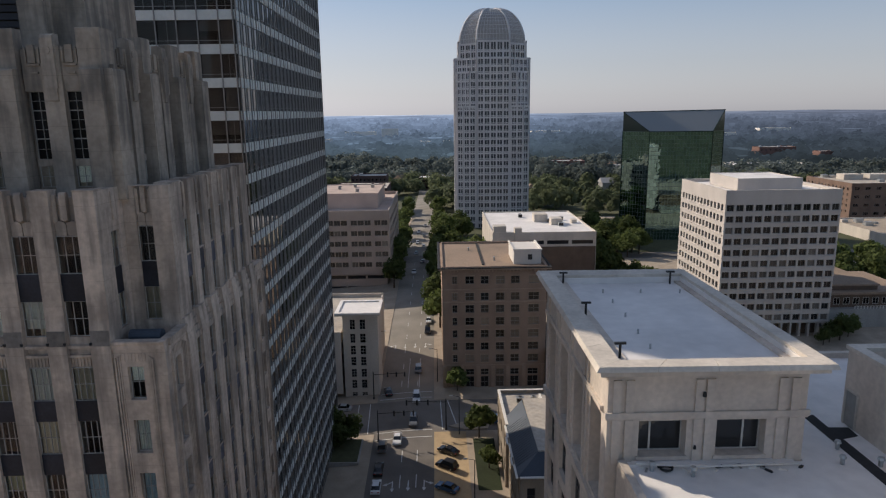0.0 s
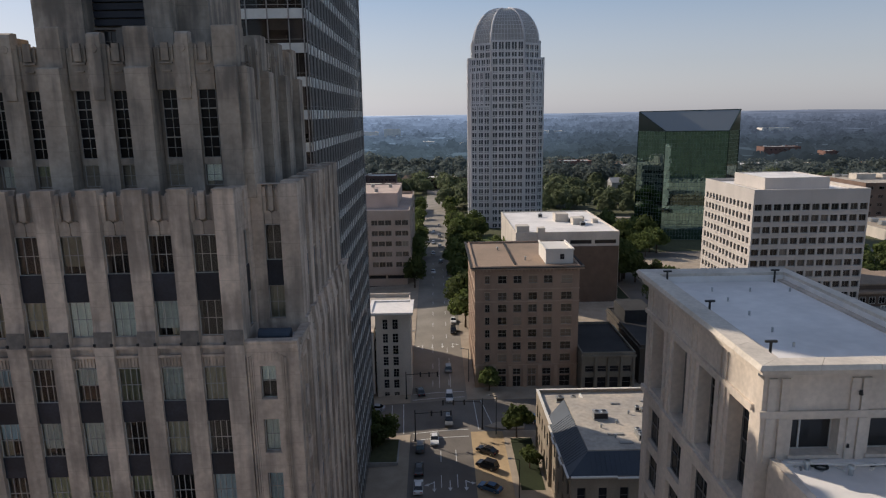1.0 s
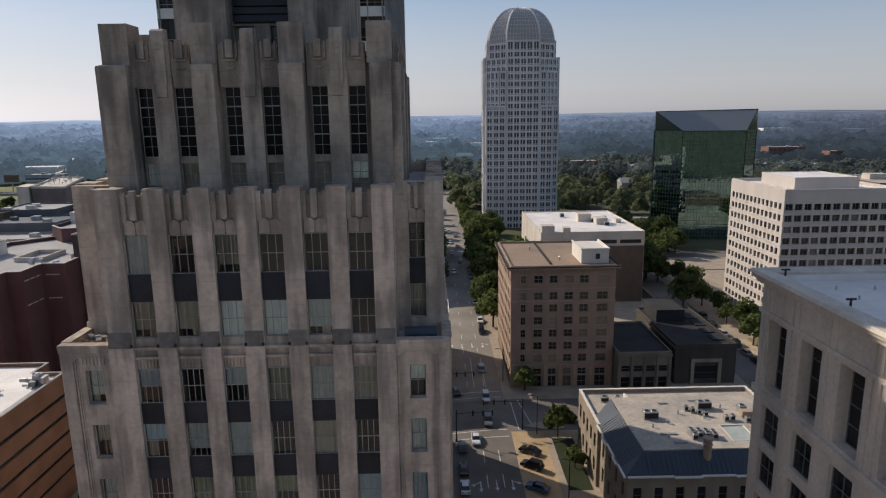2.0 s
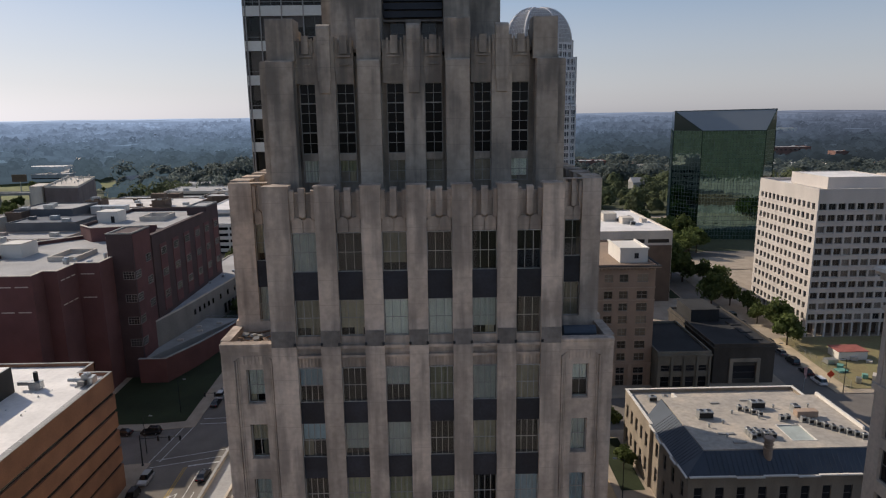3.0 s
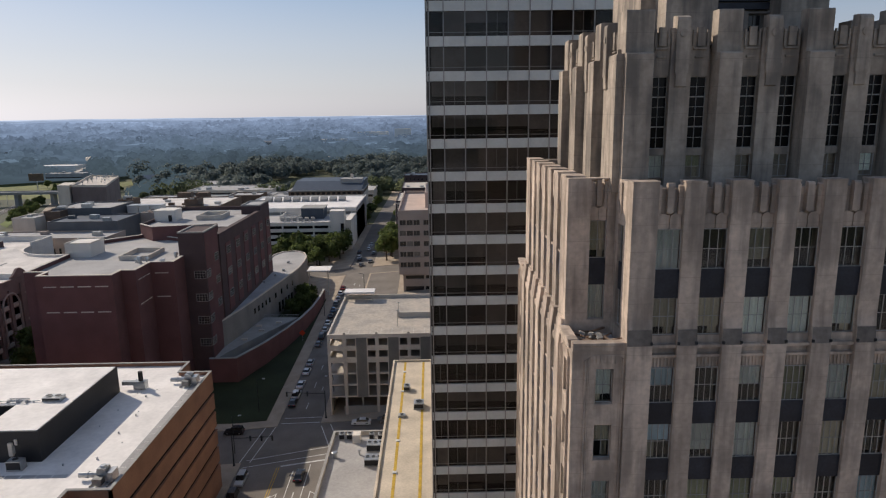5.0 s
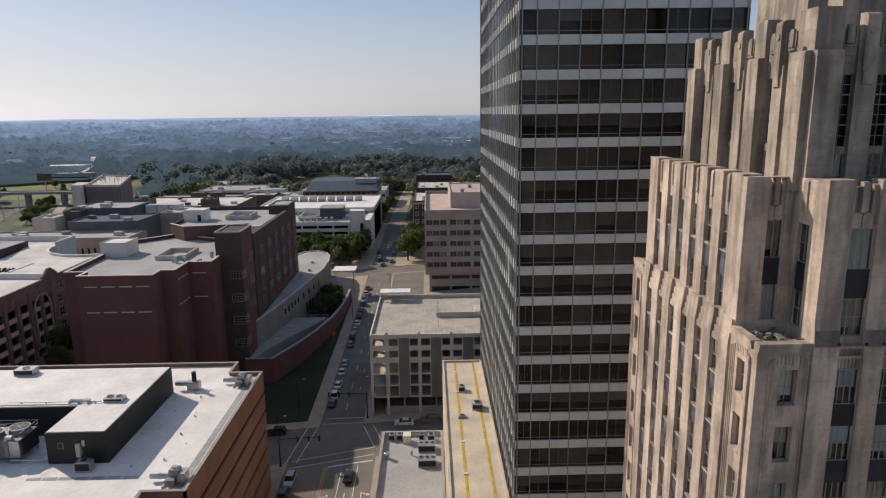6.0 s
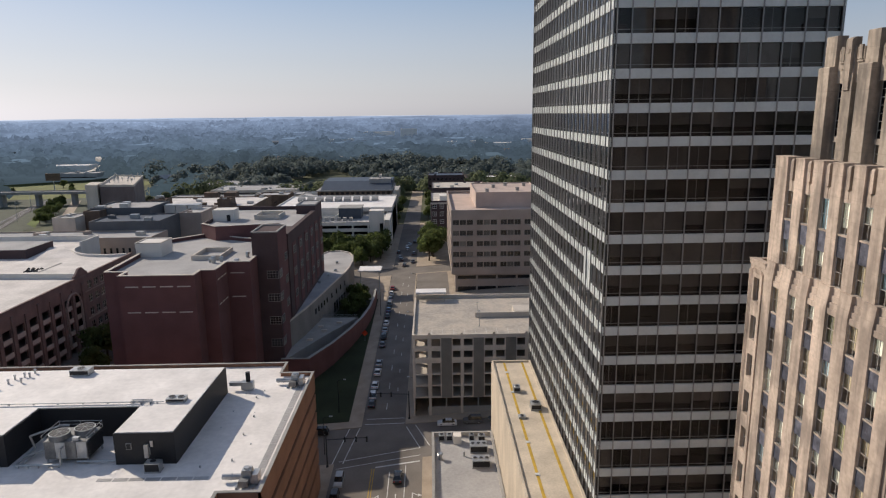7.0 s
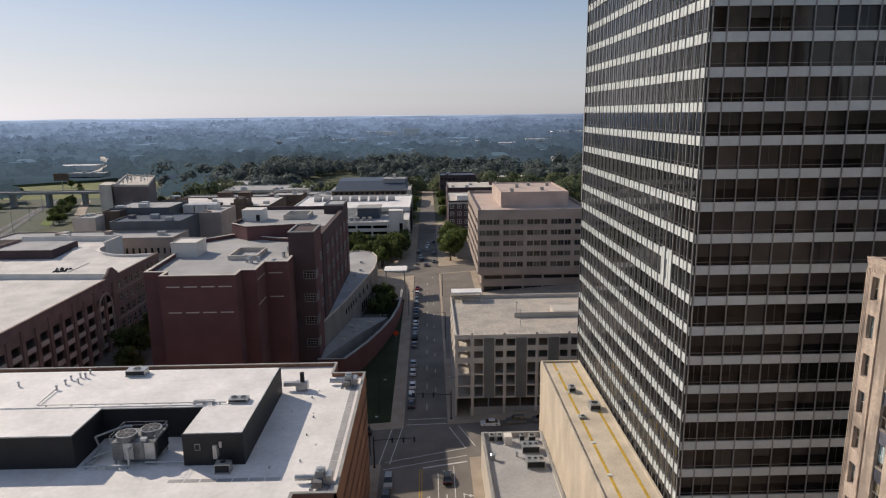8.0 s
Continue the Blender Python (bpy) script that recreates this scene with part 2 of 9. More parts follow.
RED_DARK = mat("charcoal brick", (0.085, 0.058, 0.058), 0.9, 0.16, 0.2, 5, 0.15)
ORANGE = mat("orange brick", (0.262, 0.140, 0.090), 0.9, 0.2, 0.2, 5, 0.15)
BLACK = mat("black metal cladding", (0.022, 0.022, 0.024), 0.55, 0.2, 0.3, 3, 0.05)
STEEL = mat("galvanised steel", (0.45, 0.46, 0.46), 0.4, 0.2, 1.0, 6, 0.1, metal=0.7)
ANNEX = mat("cream stucco", (0.61, 0.53, 0.45), 0.85, 0.22, 0.4, 3, 0.15, streak=0.3)
ANNEX_TOP = mat("cream coping", (0.62, 0.555, 0.475), 0.8, 0.2, 0.4, 4, 0.15)
# paler than the other roads, for the eastern street's north part
PALE_ASPHALT = mat("pale asphalt", (0.265, 0.240, 0.205), 0.9, 0.22, 0.12, 5, 0.15)
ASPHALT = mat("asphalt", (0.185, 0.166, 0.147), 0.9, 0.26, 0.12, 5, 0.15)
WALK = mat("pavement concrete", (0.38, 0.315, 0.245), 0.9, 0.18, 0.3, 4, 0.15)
WARM_WALK = mat("brick paving", (0.47, 0.345, 0.205), 0.9, 0.18, 0.3, 4, 0.15)
PAINT = mat("road paint", (0.62, 0.62, 0.60), 0.8, 0.25, 1.0, 6, 0)
YELLOW = mat("yellow paint", (0.52, 0.34, 0.05), 0.8, 0.25, 1.0, 6, 0)
GROUND = mat("rough grass and soil", (0.065, 0.085, 0.035), 0.95, 0.35, 0.02, 0.6, 0.3, tint=(0.11, 0.10, 0.06))
LAWN = mat("mown lawn", (0.030, 0.040, 0.018), 0.95, 0.3, 0.1, 3, 0.3)


def foliage(name, c, tint, scale, per=0.0, through_light=0.45, lift=0.0):
    m = mat(name, c, 0.8, 0.35, scale, scale * 12, 0, per=per, tint=tint, spec=0.2)
    n, l = m.node_tree.nodes, m.node_tree.links
    b, o = n["Principled BSDF"], n["Material Output"]
    t, mx = n.new("ShaderNodeBsdfTranslucent"), n.new("ShaderNodeMixShader")
    l.new(b.inputs["Base Color"].links[0].from_socket, t.inputs[0])
    mx.inputs[0].default_value = through_light
    l.new(b.outputs[0], mx.inputs[1])
    l.new(t.outputs[0], mx.inputs[2])
    l.new(mx.outputs[0], o.inputs[0])
    if lift:
        g, v, u, d = n.new("ShaderNodeNewGeometry"), n.new("ShaderNodeVectorMath"), n.new("ShaderNodeVectorMath"), n.new("ShaderNodeVectorMath")
        v.operation, u.operation, d.operation = "SCALE", "ADD", "NORMALIZE"
        l.new(g.outputs["Normal"], v.inputs[0])
        v.inputs["Scale"].default_value = 1 - lift
        l.new(v.outputs[0], u.inputs[0])
        u.inputs[1].default_value = (0, 0, lift)
        l.new(u.outputs[0], d.inputs[0])
        l.new(d.outputs[0], b.inputs["Normal"])
        l.new(d.outputs[0], t.inputs["Normal"])
    return m


LEAF = foliage("leaf", (0.078, 0.112, 0.036), (0.135, 0.160, 0.052), 0.25, 0.3)
# haze put into paler leaf colours, bluer for the middle woods
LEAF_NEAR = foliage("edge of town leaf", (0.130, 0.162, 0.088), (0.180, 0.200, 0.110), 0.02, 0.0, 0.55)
LEAF_MID = foliage("haze-paled woodland leaf", (0.128, 0.158, 0.150), (0.165, 0.190, 0.172), 0.01, 0.0, 0.55)
BARK = mat("bark", (0.09, 0.065, 0.045), 0.95, 0.3, 2, 10, 0.3)
SLATE = mat("blue grey standing seam", (0.060, 0.076, 0.10), 0.5, 0.15, 0.3, 4, 0.05)
GREEN_GLASS = dark_glass("green mirror glass", (0.165, 0.262, 0.250), 0.015, 1.5, 0.22, 0.055)
GREEN_GLASS.node_tree.nodes["Principled BSDF"].inputs["Metallic"].default_value = 1.0
BLUE_SLOPE = dark_glass("blue roof glass", (0.27, 0.285, 0.285), 0.4, 1.5, 0.05)
BLUE_SLOPE.node_tree.nodes["Principled BSDF"].inputs["Metallic"].default_value = 0.45
DOME_STONE = mat("grey granite", (0.60, 0.585, 0.59), 0.7, 0.1, 0.1, 2, 0.05)
# haze in front of the far tower put into a lighter pane colour
DOME_WIN = dark_glass("haze-paled tower window", (0.060, 0.064, 0.075), 0.12, 1.5, 0.3)
DOME_METAL = mat("dull dome stone", (0.33, 0.32, 0.31), 0.75, 0.12, 0.15, 2, 0.05)
TYRE = mat("tyre", (0.02, 0.02, 0.02), 0.9, 0.2, 2, 8, 0)
ANNEX_WIN = dark_glass("clean grey window", (0.035, 0.035, 0.035), 0.04, 1.6, 0.3)
CAR_GLASS = dark_glass("car glass", (0.012, 0.014, 0.016), 0.05, 1.6, 0.2)


# ---------------------------------------------------------------- mesh helpers
class Form:
    """Collects boxes and prisms into one mesh, with a material index for each face."""

    def __init__(self):
        self.v, self.f, self.m = [], [], []

    def add(self, vs, fs, k=0):
        o = len(self.v)
        self.v += [tuple(p) for p in vs]
        self.f += [tuple(i + o for i in f) for f in fs]
        self.m += [k] * len(fs)
        return self

    def box(self, x0, y0, z0, x1, y1, z1, k=0):
        return self.add([(x0, y0, z0), (x1, y0, z0), (x1, y1, z0), (x0, y1, z0), (x0, y0, z1), (x1, y0, z1), (x1, y1, z1), (x0, y1, z1)],
                        [(3, 2, 1, 0), (4, 5, 6, 7), (0, 1, 5, 4), (1, 2, 6, 5), (2, 3, 7, 6), (3, 0, 4, 7)], k)

    def prism(self, poly, z0, z1, k=0, top=None):
        """poly: anticlockwise corners; top: the corners at z1, if they differ."""
        n = len(poly)
        up = top or poly
        vs = [(x, y, z0) for x, y in poly] + [(x, y, z1) for x, y in up]
        fs = [tuple(range(n - 1, -1, -1)), tuple(range(n, 2 * n))] + [(i, (i + 1) % n, n + (i + 1) % n, n + i) for i in range(n)]
        return self.add(vs, fs, k)

    def tube(self, cx, cy, z0, z1, r0, r1=None, n=12, k=0):
        r1 = r0 if r1 is None else r1
        a = [(math.cos(2 * math.pi * i / n), math.sin(2 * math.pi * i / n)) for i in range(n)]
        return self.prism([(cx + r0 * c, cy + r0 * s) for c, s in a], z0, z1, k, [(cx + r1 * c, cy + r1 * s) for c, s in a])

    def rod(self, p, q, r, n=6, k=0):
        p, q = Vector(p), Vector(q)
        d = (q - p).normalized()
        a = d.orthogonal().normalized()
        b = d.cross(a)
        ring = [a * math.cos(2 * math.pi * i / n) * r + b * math.sin(2 * math.pi * i / n) * r for i in range(n)]
        vs = [p + e for e in ring] + [q + e for e in ring]
        fs = [tuple(range(n - 1, -1, -1)), tuple(range(n, 2 * n))] + [(i, (i + 1) % n, n + (i + 1) % n, n + i) for i in range(n)]
        return self.add(vs, fs, k)

    def profile(self, pts, u0, u1, k=0):
        """Corners (y, z), anticlockwise seen from -x, drawn out along x from u0 to u1."""
        n = len(pts)
        vs = [(u0, y, z) for y, z in pts] + [(u1, y, z) for y, z in pts]
        fs = [tuple(range(n)), tuple(range(2 * n - 1, n - 1, -1))] + [(i, n + i, n + (i + 1) % n, (i + 1) % n) for i in range(n)]
        return self.add(vs, fs, k)

    def mesh(self, name, *mats):
        me = bpy.data.meshes.new(name)
        me.from_pydata(self.v, [], self.f)
        for m in mats:
            me.materials.append(m)
        if len(mats) > 1:
            me.polygons.foreach_set("material_index", self.m)
        me.update()
        return me


WHERE = {}


def thing(name, x, y, z, label, category, group="", kind="", turn=0.0):
    ob = new(name)
    ob.empty_display_size = 0.5
    ob.matrix_world = pose(x, y, z, 0, 0, turn)
    WHERE[ob.name] = pose(x, y, z, 0, 0, turn)
    return tagged(ob, label, category, group, kind)


def put(name, me, parent, m=None, label="", kind=""):
    """Links a mesh under its thing, at the world pose m (none: the mesh is in world metres)."""
    ob = new(name, me)
    w = m or Matrix()
    ob.parent = parent
    ob.matrix_basis = WHERE[parent.name].inverted() @ w if parent.name in WHERE else w
    WHERE[ob.name] = w
    return tagged(ob, label, kind=kind)


def part(name, form, material, parent, label="", kind="", m=None):
    mats = material if isinstance(material, tuple) else (material,)
    return put(name, form.mesh(name, *mats), parent, m, label, kind)


def alone(name, form, material, label, category, kind="", group=""):
    mats = material if isinstance(material, tuple) else (material,)
    ob = new(name, form.mesh(name, *mats))
    return tagged(ob, label, category, group, kind)


def smooth(a, b, x):
    t = min(max((x - a) / (b - a), 0), 1)
    return t * t * (3 - 2 * t)


def gz(x, y):
    """Height of the ground: the town falls to the west, lies in a basin, and low hills close the distance."""
    near = min(max(0.1 + 0.067 * (x + 80), -1.2), 5.0) + 0.035 * min(max(y - 140, -60), 140)
    d = math.hypot(x, y)
    k = smooth(380, 800, d)
    far = -4 + 6 * noise.noise((x / 500, y / 500, 0)) + 58 * smooth(1300, 4700, d)
    return near * (1 - k) + far * k


def bays(a, b, n, w):
    """n openings of width w, evenly spread from a to b."""
    p = (b - a) / n
    return [(a + p * (i + 0.5) - w / 2, a + p * (i + 0.5) + w / 2) for i in range(n)]


def storeys(z, n, pitch, h):
    return [(z + pitch * i, z + pitch * i + h) for i in range(n)]


WINDOWS = {}


def window_mesh(w, h, nx, ny, bar, depth, frame_mat, pane_mat):
    key = (round(w, 2), round(h, 2), nx, ny, frame_mat.name, pane_mat.name if pane_mat else "")
    if key not in WINDOWS:
        f = Form()
        window_form(f, 0, 0, w, h, nx, ny, bar, depth, pane_mat)
        WINDOWS[key] = f.mesh("window", frame_mat, pane_mat or frame_mat)
    return WINDOWS[key]


def window_form(f, u, z, w, h, nx, ny, bar, depth, pane=True, y=0.0):
    """One frame with nx by ny lights, all of a piece: its face, its outer edge, and the reveals down to the panes."""
    def lines(a, length, n):
        e = [a, a + bar]
        for i in range(1, n):
            c = a + length * i / n
            e += [c - bar / 2.5, c + bar / 2.5]
        return e + [a + length - bar, a + length]

    us, zs = lines(u, w, nx), lines(z, h, ny)
    m, n = len(us), len(zs)
    f.add([(a, y, c) for c in zs for a in us], [(j * m + i, j * m + i + 1, (j + 1) * m + i + 1, (j + 1) * m + i)
                                              for j in range(n - 1) for i in range(m - 1) if not (i % 2 and j % 2)])
    o = len(f.v) - m * n
    rim = [o + i for i in range(m)] + [o + j * m + m - 1 for j in range(1, n)] + [o + (n - 1) * m + i for i in range(m - 2, -1, -1)] + [o + j * m for j in range(n - 2, 0, -1)]
    k = len(f.v)
    f.v += [(f.v[q][0], y + depth, f.v[q][2]) for q in rim]
    for i in range(len(rim)):
        j = (i + 1) % len(rim)
        f.f.append((rim[j], rim[i], k + i, k + j))
        f.m.append(0)
    for j in range(1, n - 1, 2):
        for i in range(1, m - 1, 2):
            q = [o + j * m + i, o + j * m + i + 1, o + (j + 1) * m + i + 1, o + (j + 1) * m + i]
            k = len(f.v)
            f.v += [(f.v[e][0], y + depth * 0.6, f.v[e][2]) for e in q]
            for e in range(4):
                g = (e + 1) % 4
                f.f.append((q[e], q[g], k + g, k + e))
                f.m.append(0)
            if pane:
                f.f.append((k, k + 1, k + 2, k + 3))
                f.m.append(1)


def face_pose(p, q):
    """Local frame of a facade from p to q (left to right from outside): x along it, y inwards, z up."""
    return pose(p[0], p[1], 0, 0, 0, math.degrees(math.atan2(q[1] - p[1], q[0] - p[0])))


def wall(form, length, z0, z1, cols, rows, t=0.35, u0=0.0):
    """A wall with openings, all of a piece: front, back, outer edges and the reveals of the openings."""
    us = [u0] + [v for c in cols for v in c] + [length]
    zs = [z0] + [v for r in rows for v in r] + [z1]
    m, n = len(us), len(zs)
    solid = lambda i, j: 0 <= i < m - 1 and 0 <= j < n - 1 and not (cols and rows and i % 2 and j % 2)
    fs = []
    B = m * n
    for j in range(n - 1):
        for i in range(m - 1):
            if not solid(i, j):
                continue
            a, b, c, d = j * m + i, j * m + i + 1, (j + 1) * m + i + 1, (j + 1) * m + i
            fs += [(a, b, c, d), (B + d, B + c, B + b, B + a)]
            for p, q, e in ((a, d, solid(i - 1, j)), (c, b, solid(i + 1, j)), (b, a, solid(i, j - 1)), (d, c, solid(i, j + 1))):
                if not e:
                    fs.append((p, q, B + q, B + p))
    form.add([(u, y, z) for y in (0.0, t) for z in zs for u in us], fs)


def facade(th, p, q, z0, z1, cols, rows, wallmat, nx=1, ny=2, bar=0.07, t=0.35, set_in=0.2, frame_mat=None, pane_mat=None, loose=True):
    """A wall from p to q with its windows."""
    m = face_pose(p, q)
    length = math.hypot(q[0] - p[0], q[1] - p[1])
    f = Form()
    wall(f, length, z0, z1, cols, rows, t)
    w = part("wall", f, wallmat, th, m=m)
    frame_mat, pane_mat = frame_mat or SASH, pane_mat or WIN
    if loose:
        for a, b in cols:
            for c, d in rows:
                put("window", window_mesh(b - a, d - c, nx, ny, bar, 0.1, frame_mat, pane_mat), w, m @ pose(a, set_in, c))
    else:
        f = Form()
        for a, b in cols:
            for c, d in rows:
                window_form(f, a, c, b - a, d - c, nx, ny, bar, 0.1, True, set_in)
        part("windows", f, (frame_mat, pane_mat), w, kind="stuff", m=m)
    return w


def parapet(poly, z0, z1, t):
    """A parapet of thickness t on an anticlockwise outline."""
    f = Form()
    n = len(poly)
    c = []
    for i in range(n):
        a, b, d = Vector(poly[i - 1]), Vector(poly[i]), Vector(poly[(i + 1) % n])
        e1, e2 = (b - a).normalized(), (d - b).normalized()
        n1, n2 = Vector((-e1.y, e1.x)), Vector((-e2.y, e2.x))
        s = (n1 + n2)
        c.append(b + s * (t / max(0.2, s.dot(n1))))
    for i in range(n):
        j = (i + 1) % n
        f.prism([poly[i], poly[j], tuple(c[j]), tuple(c[i])], z0, z1)
    return f


def rect(x0, y0, x1, y1):
    return [(x0, y0), (x1, y0), (x1, y1), (x0, y1)]


SIDES = {"S": lambda a, b, c, d, t: ((a, b), (c, b)), "N": lambda a, b, c, d, t: ((c, d), (a, d)),
         "W": lambda a, b, c, d, t: ((a, d - t), (a, b + t)), "E": lambda a, b, c, d, t: ((c, b + t), (c, d - t))}


def block(th, x0, y0, x1, y1, z0, z1, wallmat, roofmat, sides, par=0.9, t=0.35, nx=1, ny=2, bar=0.07, set_in=0.2, frame_mat=None, pane_mat=None, loose="S", copemat=None):
    """An upright building: four walls with their openings, a dark core, a roof and a parapet.
    sides: {side: (columns, rows)}, columns as a count and a width, or a list."""
    made = {}
    for s, fn in SIDES.items():
        p, q = fn(x0, y0, x1, y1, t)
        length = math.hypot(q[0] - p[0], q[1] - p[1])
        cols, rows = sides.get(s, ([], []))
        if isinstance(cols, tuple):
            n, w, *edge = cols
            e = edge[0] if edge else 0.0
            cols = bays(e, length - e, n, w)
        made[s] = facade(th, p, q, z0, z1, cols, rows, wallmat, nx, ny, bar, t, set_in, frame_mat, pane_mat, s in loose)
    deck = z1 - max(par, 0.02)
    part("core", Form().box(x0 + t + 0.5, y0 + t + 0.5, z0, x1 - t - 0.5, y1 - t - 0.5, deck - 0.3), ROOM, th)
    part("roof", Form().box(x0 + t, y0 + t, deck - 0.3, x1 - t, y1 - t, deck), roofmat, th)
    if copemat:
        part("coping", parapet(rect(x0 - 0.08, y0 - 0.08, x1 + 0.08, y1 + 0.08), z1, z1 + 0.12, t + 0.2), copemat, th)
    return made


# ---------------------------------------------------------------- art deco limestone tower
def deco_tower():
    th = thing("office_tower", -28.2, 50, gz(-28, 50), "stepped grey limestone art deco office tower with dark spandrels", "tower")
    X0, X1, Y0, Y1 = -40.25, -16.75, 38.0, 60.8
    base = 0.0
    part("core", Form().box(-39.0, 39.3, base, -18.0, 59.6, 60.8).box(-38.7, 42.5, 61.1, -18.2, 57.3, 69.6).box(-36.0, 39.2, 61.1, -21.0, 42.4, 69.6).box(-35.9, 42.6, 69.6, -20.9, 57.0, 78.3), ROOM, th)
    lowrows = [(50.45 - 3.62 * k, 52.67 - 3.62 * k) for k in range(12, -1, -1)] + [(54.09, 56.35), (57.71, 59.9)]

    def window(par, m, w, h, nx=2):
        """Sashes, a pane and, behind most, a curtain or blind drawn part of the way."""
        wi = put("window", window_mesh(w, h, nx, 2, 0.036, 0.09, SASH_TOWER, None), par, m)
        pane = put("pane", pane_mesh(w, h), wi, m @ pose(0, 0.05, 0))
        pane.visible_shadow = False
        r = random.random()
        if r < 0.82:
            kind = random.choice((BLIND, BLIND, BLIND, CURTAIN_TAN, CURTAIN_TAN, CURTAIN_OLIVE, BLIND_SKY))
            d = h * random.choice((1.0, 1.0, 1.0, 0.52, 0.5, 0.8))
            put("blind", blind_mesh(w, d, kind), wi, m @ pose(0, 0.16, h - d))
            if d < h * 0.9 and random.random() < 0.5:
                put("curtain", blind_mesh(w * 0.45, h - d, CURTAIN_TAN), wi, m @ pose(random.choice((0.0, w * 0.5)), 0.22, 0))

    def pier_bay(par, p, q, z_low, z_high, cols, rows, spandrels, depth=0.9):
        """Piers between deep window slots; dark panels between the windows of a slot."""
        m = face_pose(p, q)
        length = math.hypot(q[0] - p[0], q[1] - p[1])
        u = 0.0
        for i, (a, b) in enumerate(list(cols) + [(length, length)]):
            f = Form().box(u, 0, z_low, a, depth, z_high)
            part("pier", f, LIME, par, m=m)
            u = b
        for a, b in cols:
            for (c, d), (e, g) in zip(rows, rows[1:]):
                if (round(d, 1), round(e, 1)) in spandrels or not spandrels:
                    part("spandrel", Form().box(a, 0.22, d, b, 0.75, e), SPANDREL, par, m=m)
            for c, d in rows:
                window(par, m @ pose(a, 0.28, c), b - a, d - c, 3 if z_low > 60 else 4)
        return m

    def pier_form(a, b, depth, z_low, z_knee, z_step, z_high, step):
        """A pier that leans back by step between z_knee and z_step."""
        return Form().profile([(-step, z_low), (depth, z_low), (depth, z_high), (0, z_high), (0, z_step), (-step, z_knee)], a, b)

    # front bay: six slots between seven piers
    xs = [-35.68 + 2.612 * i for i in range(6)]
    fx0, fx1 = -37.15, -19.95
    cols = [(x - fx0, x - fx0 + 1.46) for x in xs]
    lower = part("front_bay", Form().box(fx0 + 0.05, 38.62, base, fx1 - 0.05, 38.7, 2), LIME, th)
    pier_bay(lower, (fx0, 37.75), (fx1, 37.75), base, 61.2, cols, lowrows, set())
    m = face_pose((fx0, 37.75), (fx1, 37.75))
    for a, b in cols:
        # two recessed bands over the top row, with ledges between them, and a fluted strip
        part("lintel_band", Form().profile([(0.42, 59.9), (0.75, 59.9), (0.75, 61.85), (0.40, 61.85), (0.40, 61.36), (0.16, 61.34), (0.16, 61.16), (0.45, 61.14), (0.45, 60.74), (0.20, 60.72), (0.20, 60.56), (0.42, 60.54)], a, b), LIME, lower, m=m)
        for k in range(7):
            part("flute", Form().box(a + (b - a) * (k + 0.28) / 7, 0.34, 59.92, a + (b - a) * (k + 0.72) / 7, 0.42, 60.54), LIME, lower, m=m)
        for q in (a - 0.06, b + 0.06):
            part("bolt", Form().box(q - 0.07, -0.06, 61.42, q + 0.07, 0.02, 61.58), DARK_ROOF, lower, m=m)
    upper = part("upper_bay", Form().box(fx0 + 0.05, 38.72, 61.2, fx1 - 0.05, 38.8, 61.6), LIME, th)
    m = face_pose((fx0, 37.95), (fx1, 37.95))
    u = 0.0
    for a, b in cols + [(17.2, 17.2)]:
        part("pier", pier_form(u, a, 0.9, 61.2, 61.25, 62.9, 70.75, 0.2), LIME, upper, m=m)
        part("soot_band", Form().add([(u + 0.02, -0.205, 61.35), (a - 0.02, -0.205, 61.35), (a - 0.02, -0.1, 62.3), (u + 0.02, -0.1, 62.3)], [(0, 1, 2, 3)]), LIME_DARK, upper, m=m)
        part("pier_cap", Form().box(u - 0.03, -0.04, 70.75, a + 0.03, 0.95, 70.86), LIME, upper, m=m)
        u = b
    for a, b in cols:
        part("spandrel", Form().box(a, 0.22, 64.1, b, 0.75, 65.8), SPANDREL, upper, m=m)
        for c, d in ((61.87, 64.1), (65.8, 68.12)):
            window(upper, m @ pose(a, 0.28, c), b - a, d - c, 3)

    def carving(par, m, a, b, deep, front):
        """Head of a slot: a tall fin between two deep grooves, standing on a pair of small round arches."""
        w = b - a
        f = Form().box(a, deep, 68.12, b, deep + 0.4, 70.4)
        pan = part("carved_panel", f, LIME, par, m=m)
        part("fin", Form().profile([(front, 69.1), (deep, 68.9), (deep, 70.72), (front + 0.06, 70.72), (front, 70.6)], a + w * 0.37, a + w * 0.63), LIME, pan, m=m)
        for s, e in ((0.0, 0.17), (0.83, 1.0)):
            part("groove_wall", Form().profile([(deep - 0.2, 68.9), (deep, 68.7), (deep, 70.62), (deep - 0.2, 70.55)], a + w * s, a + w * e), LIME, pan, m=m)
        for s in (0.25, 0.75):
            ring = [(math.cos(math.pi * k / 8), math.sin(math.pi * k / 8)) for k in range(9)]
            lo = [(a + w * s - 0.22 * w, 68.14), (a + w * s + 0.22 * w, 68.14)] + [(a + w * s + 0.22 * w * x, 68.74 + 0.28 * y) for x, y in ring]
            n = len(lo)
            g = Form().add([(x, front + 0.14, z) for x, z in lo] + [(x, deep, z) for x, z in lo], [tuple(range(n))] + [((k + 1) % n, k, n + k, n + (k + 1) % n) for k in range(n)])
            part("round_tab", g, LIME, pan, m=m)
        part("boss", Form().rod((a + w * 0.5, deep, 69.05), (a + w * 0.5, front + 0.02, 69.12), 0.11, 8), LIME, pan, m=m)
        part("drop", Form().box(a + w * 0.46, deep - 0.12, 68.2, a + w * 0.54, deep, 68.9), LIME, pan, m=m)

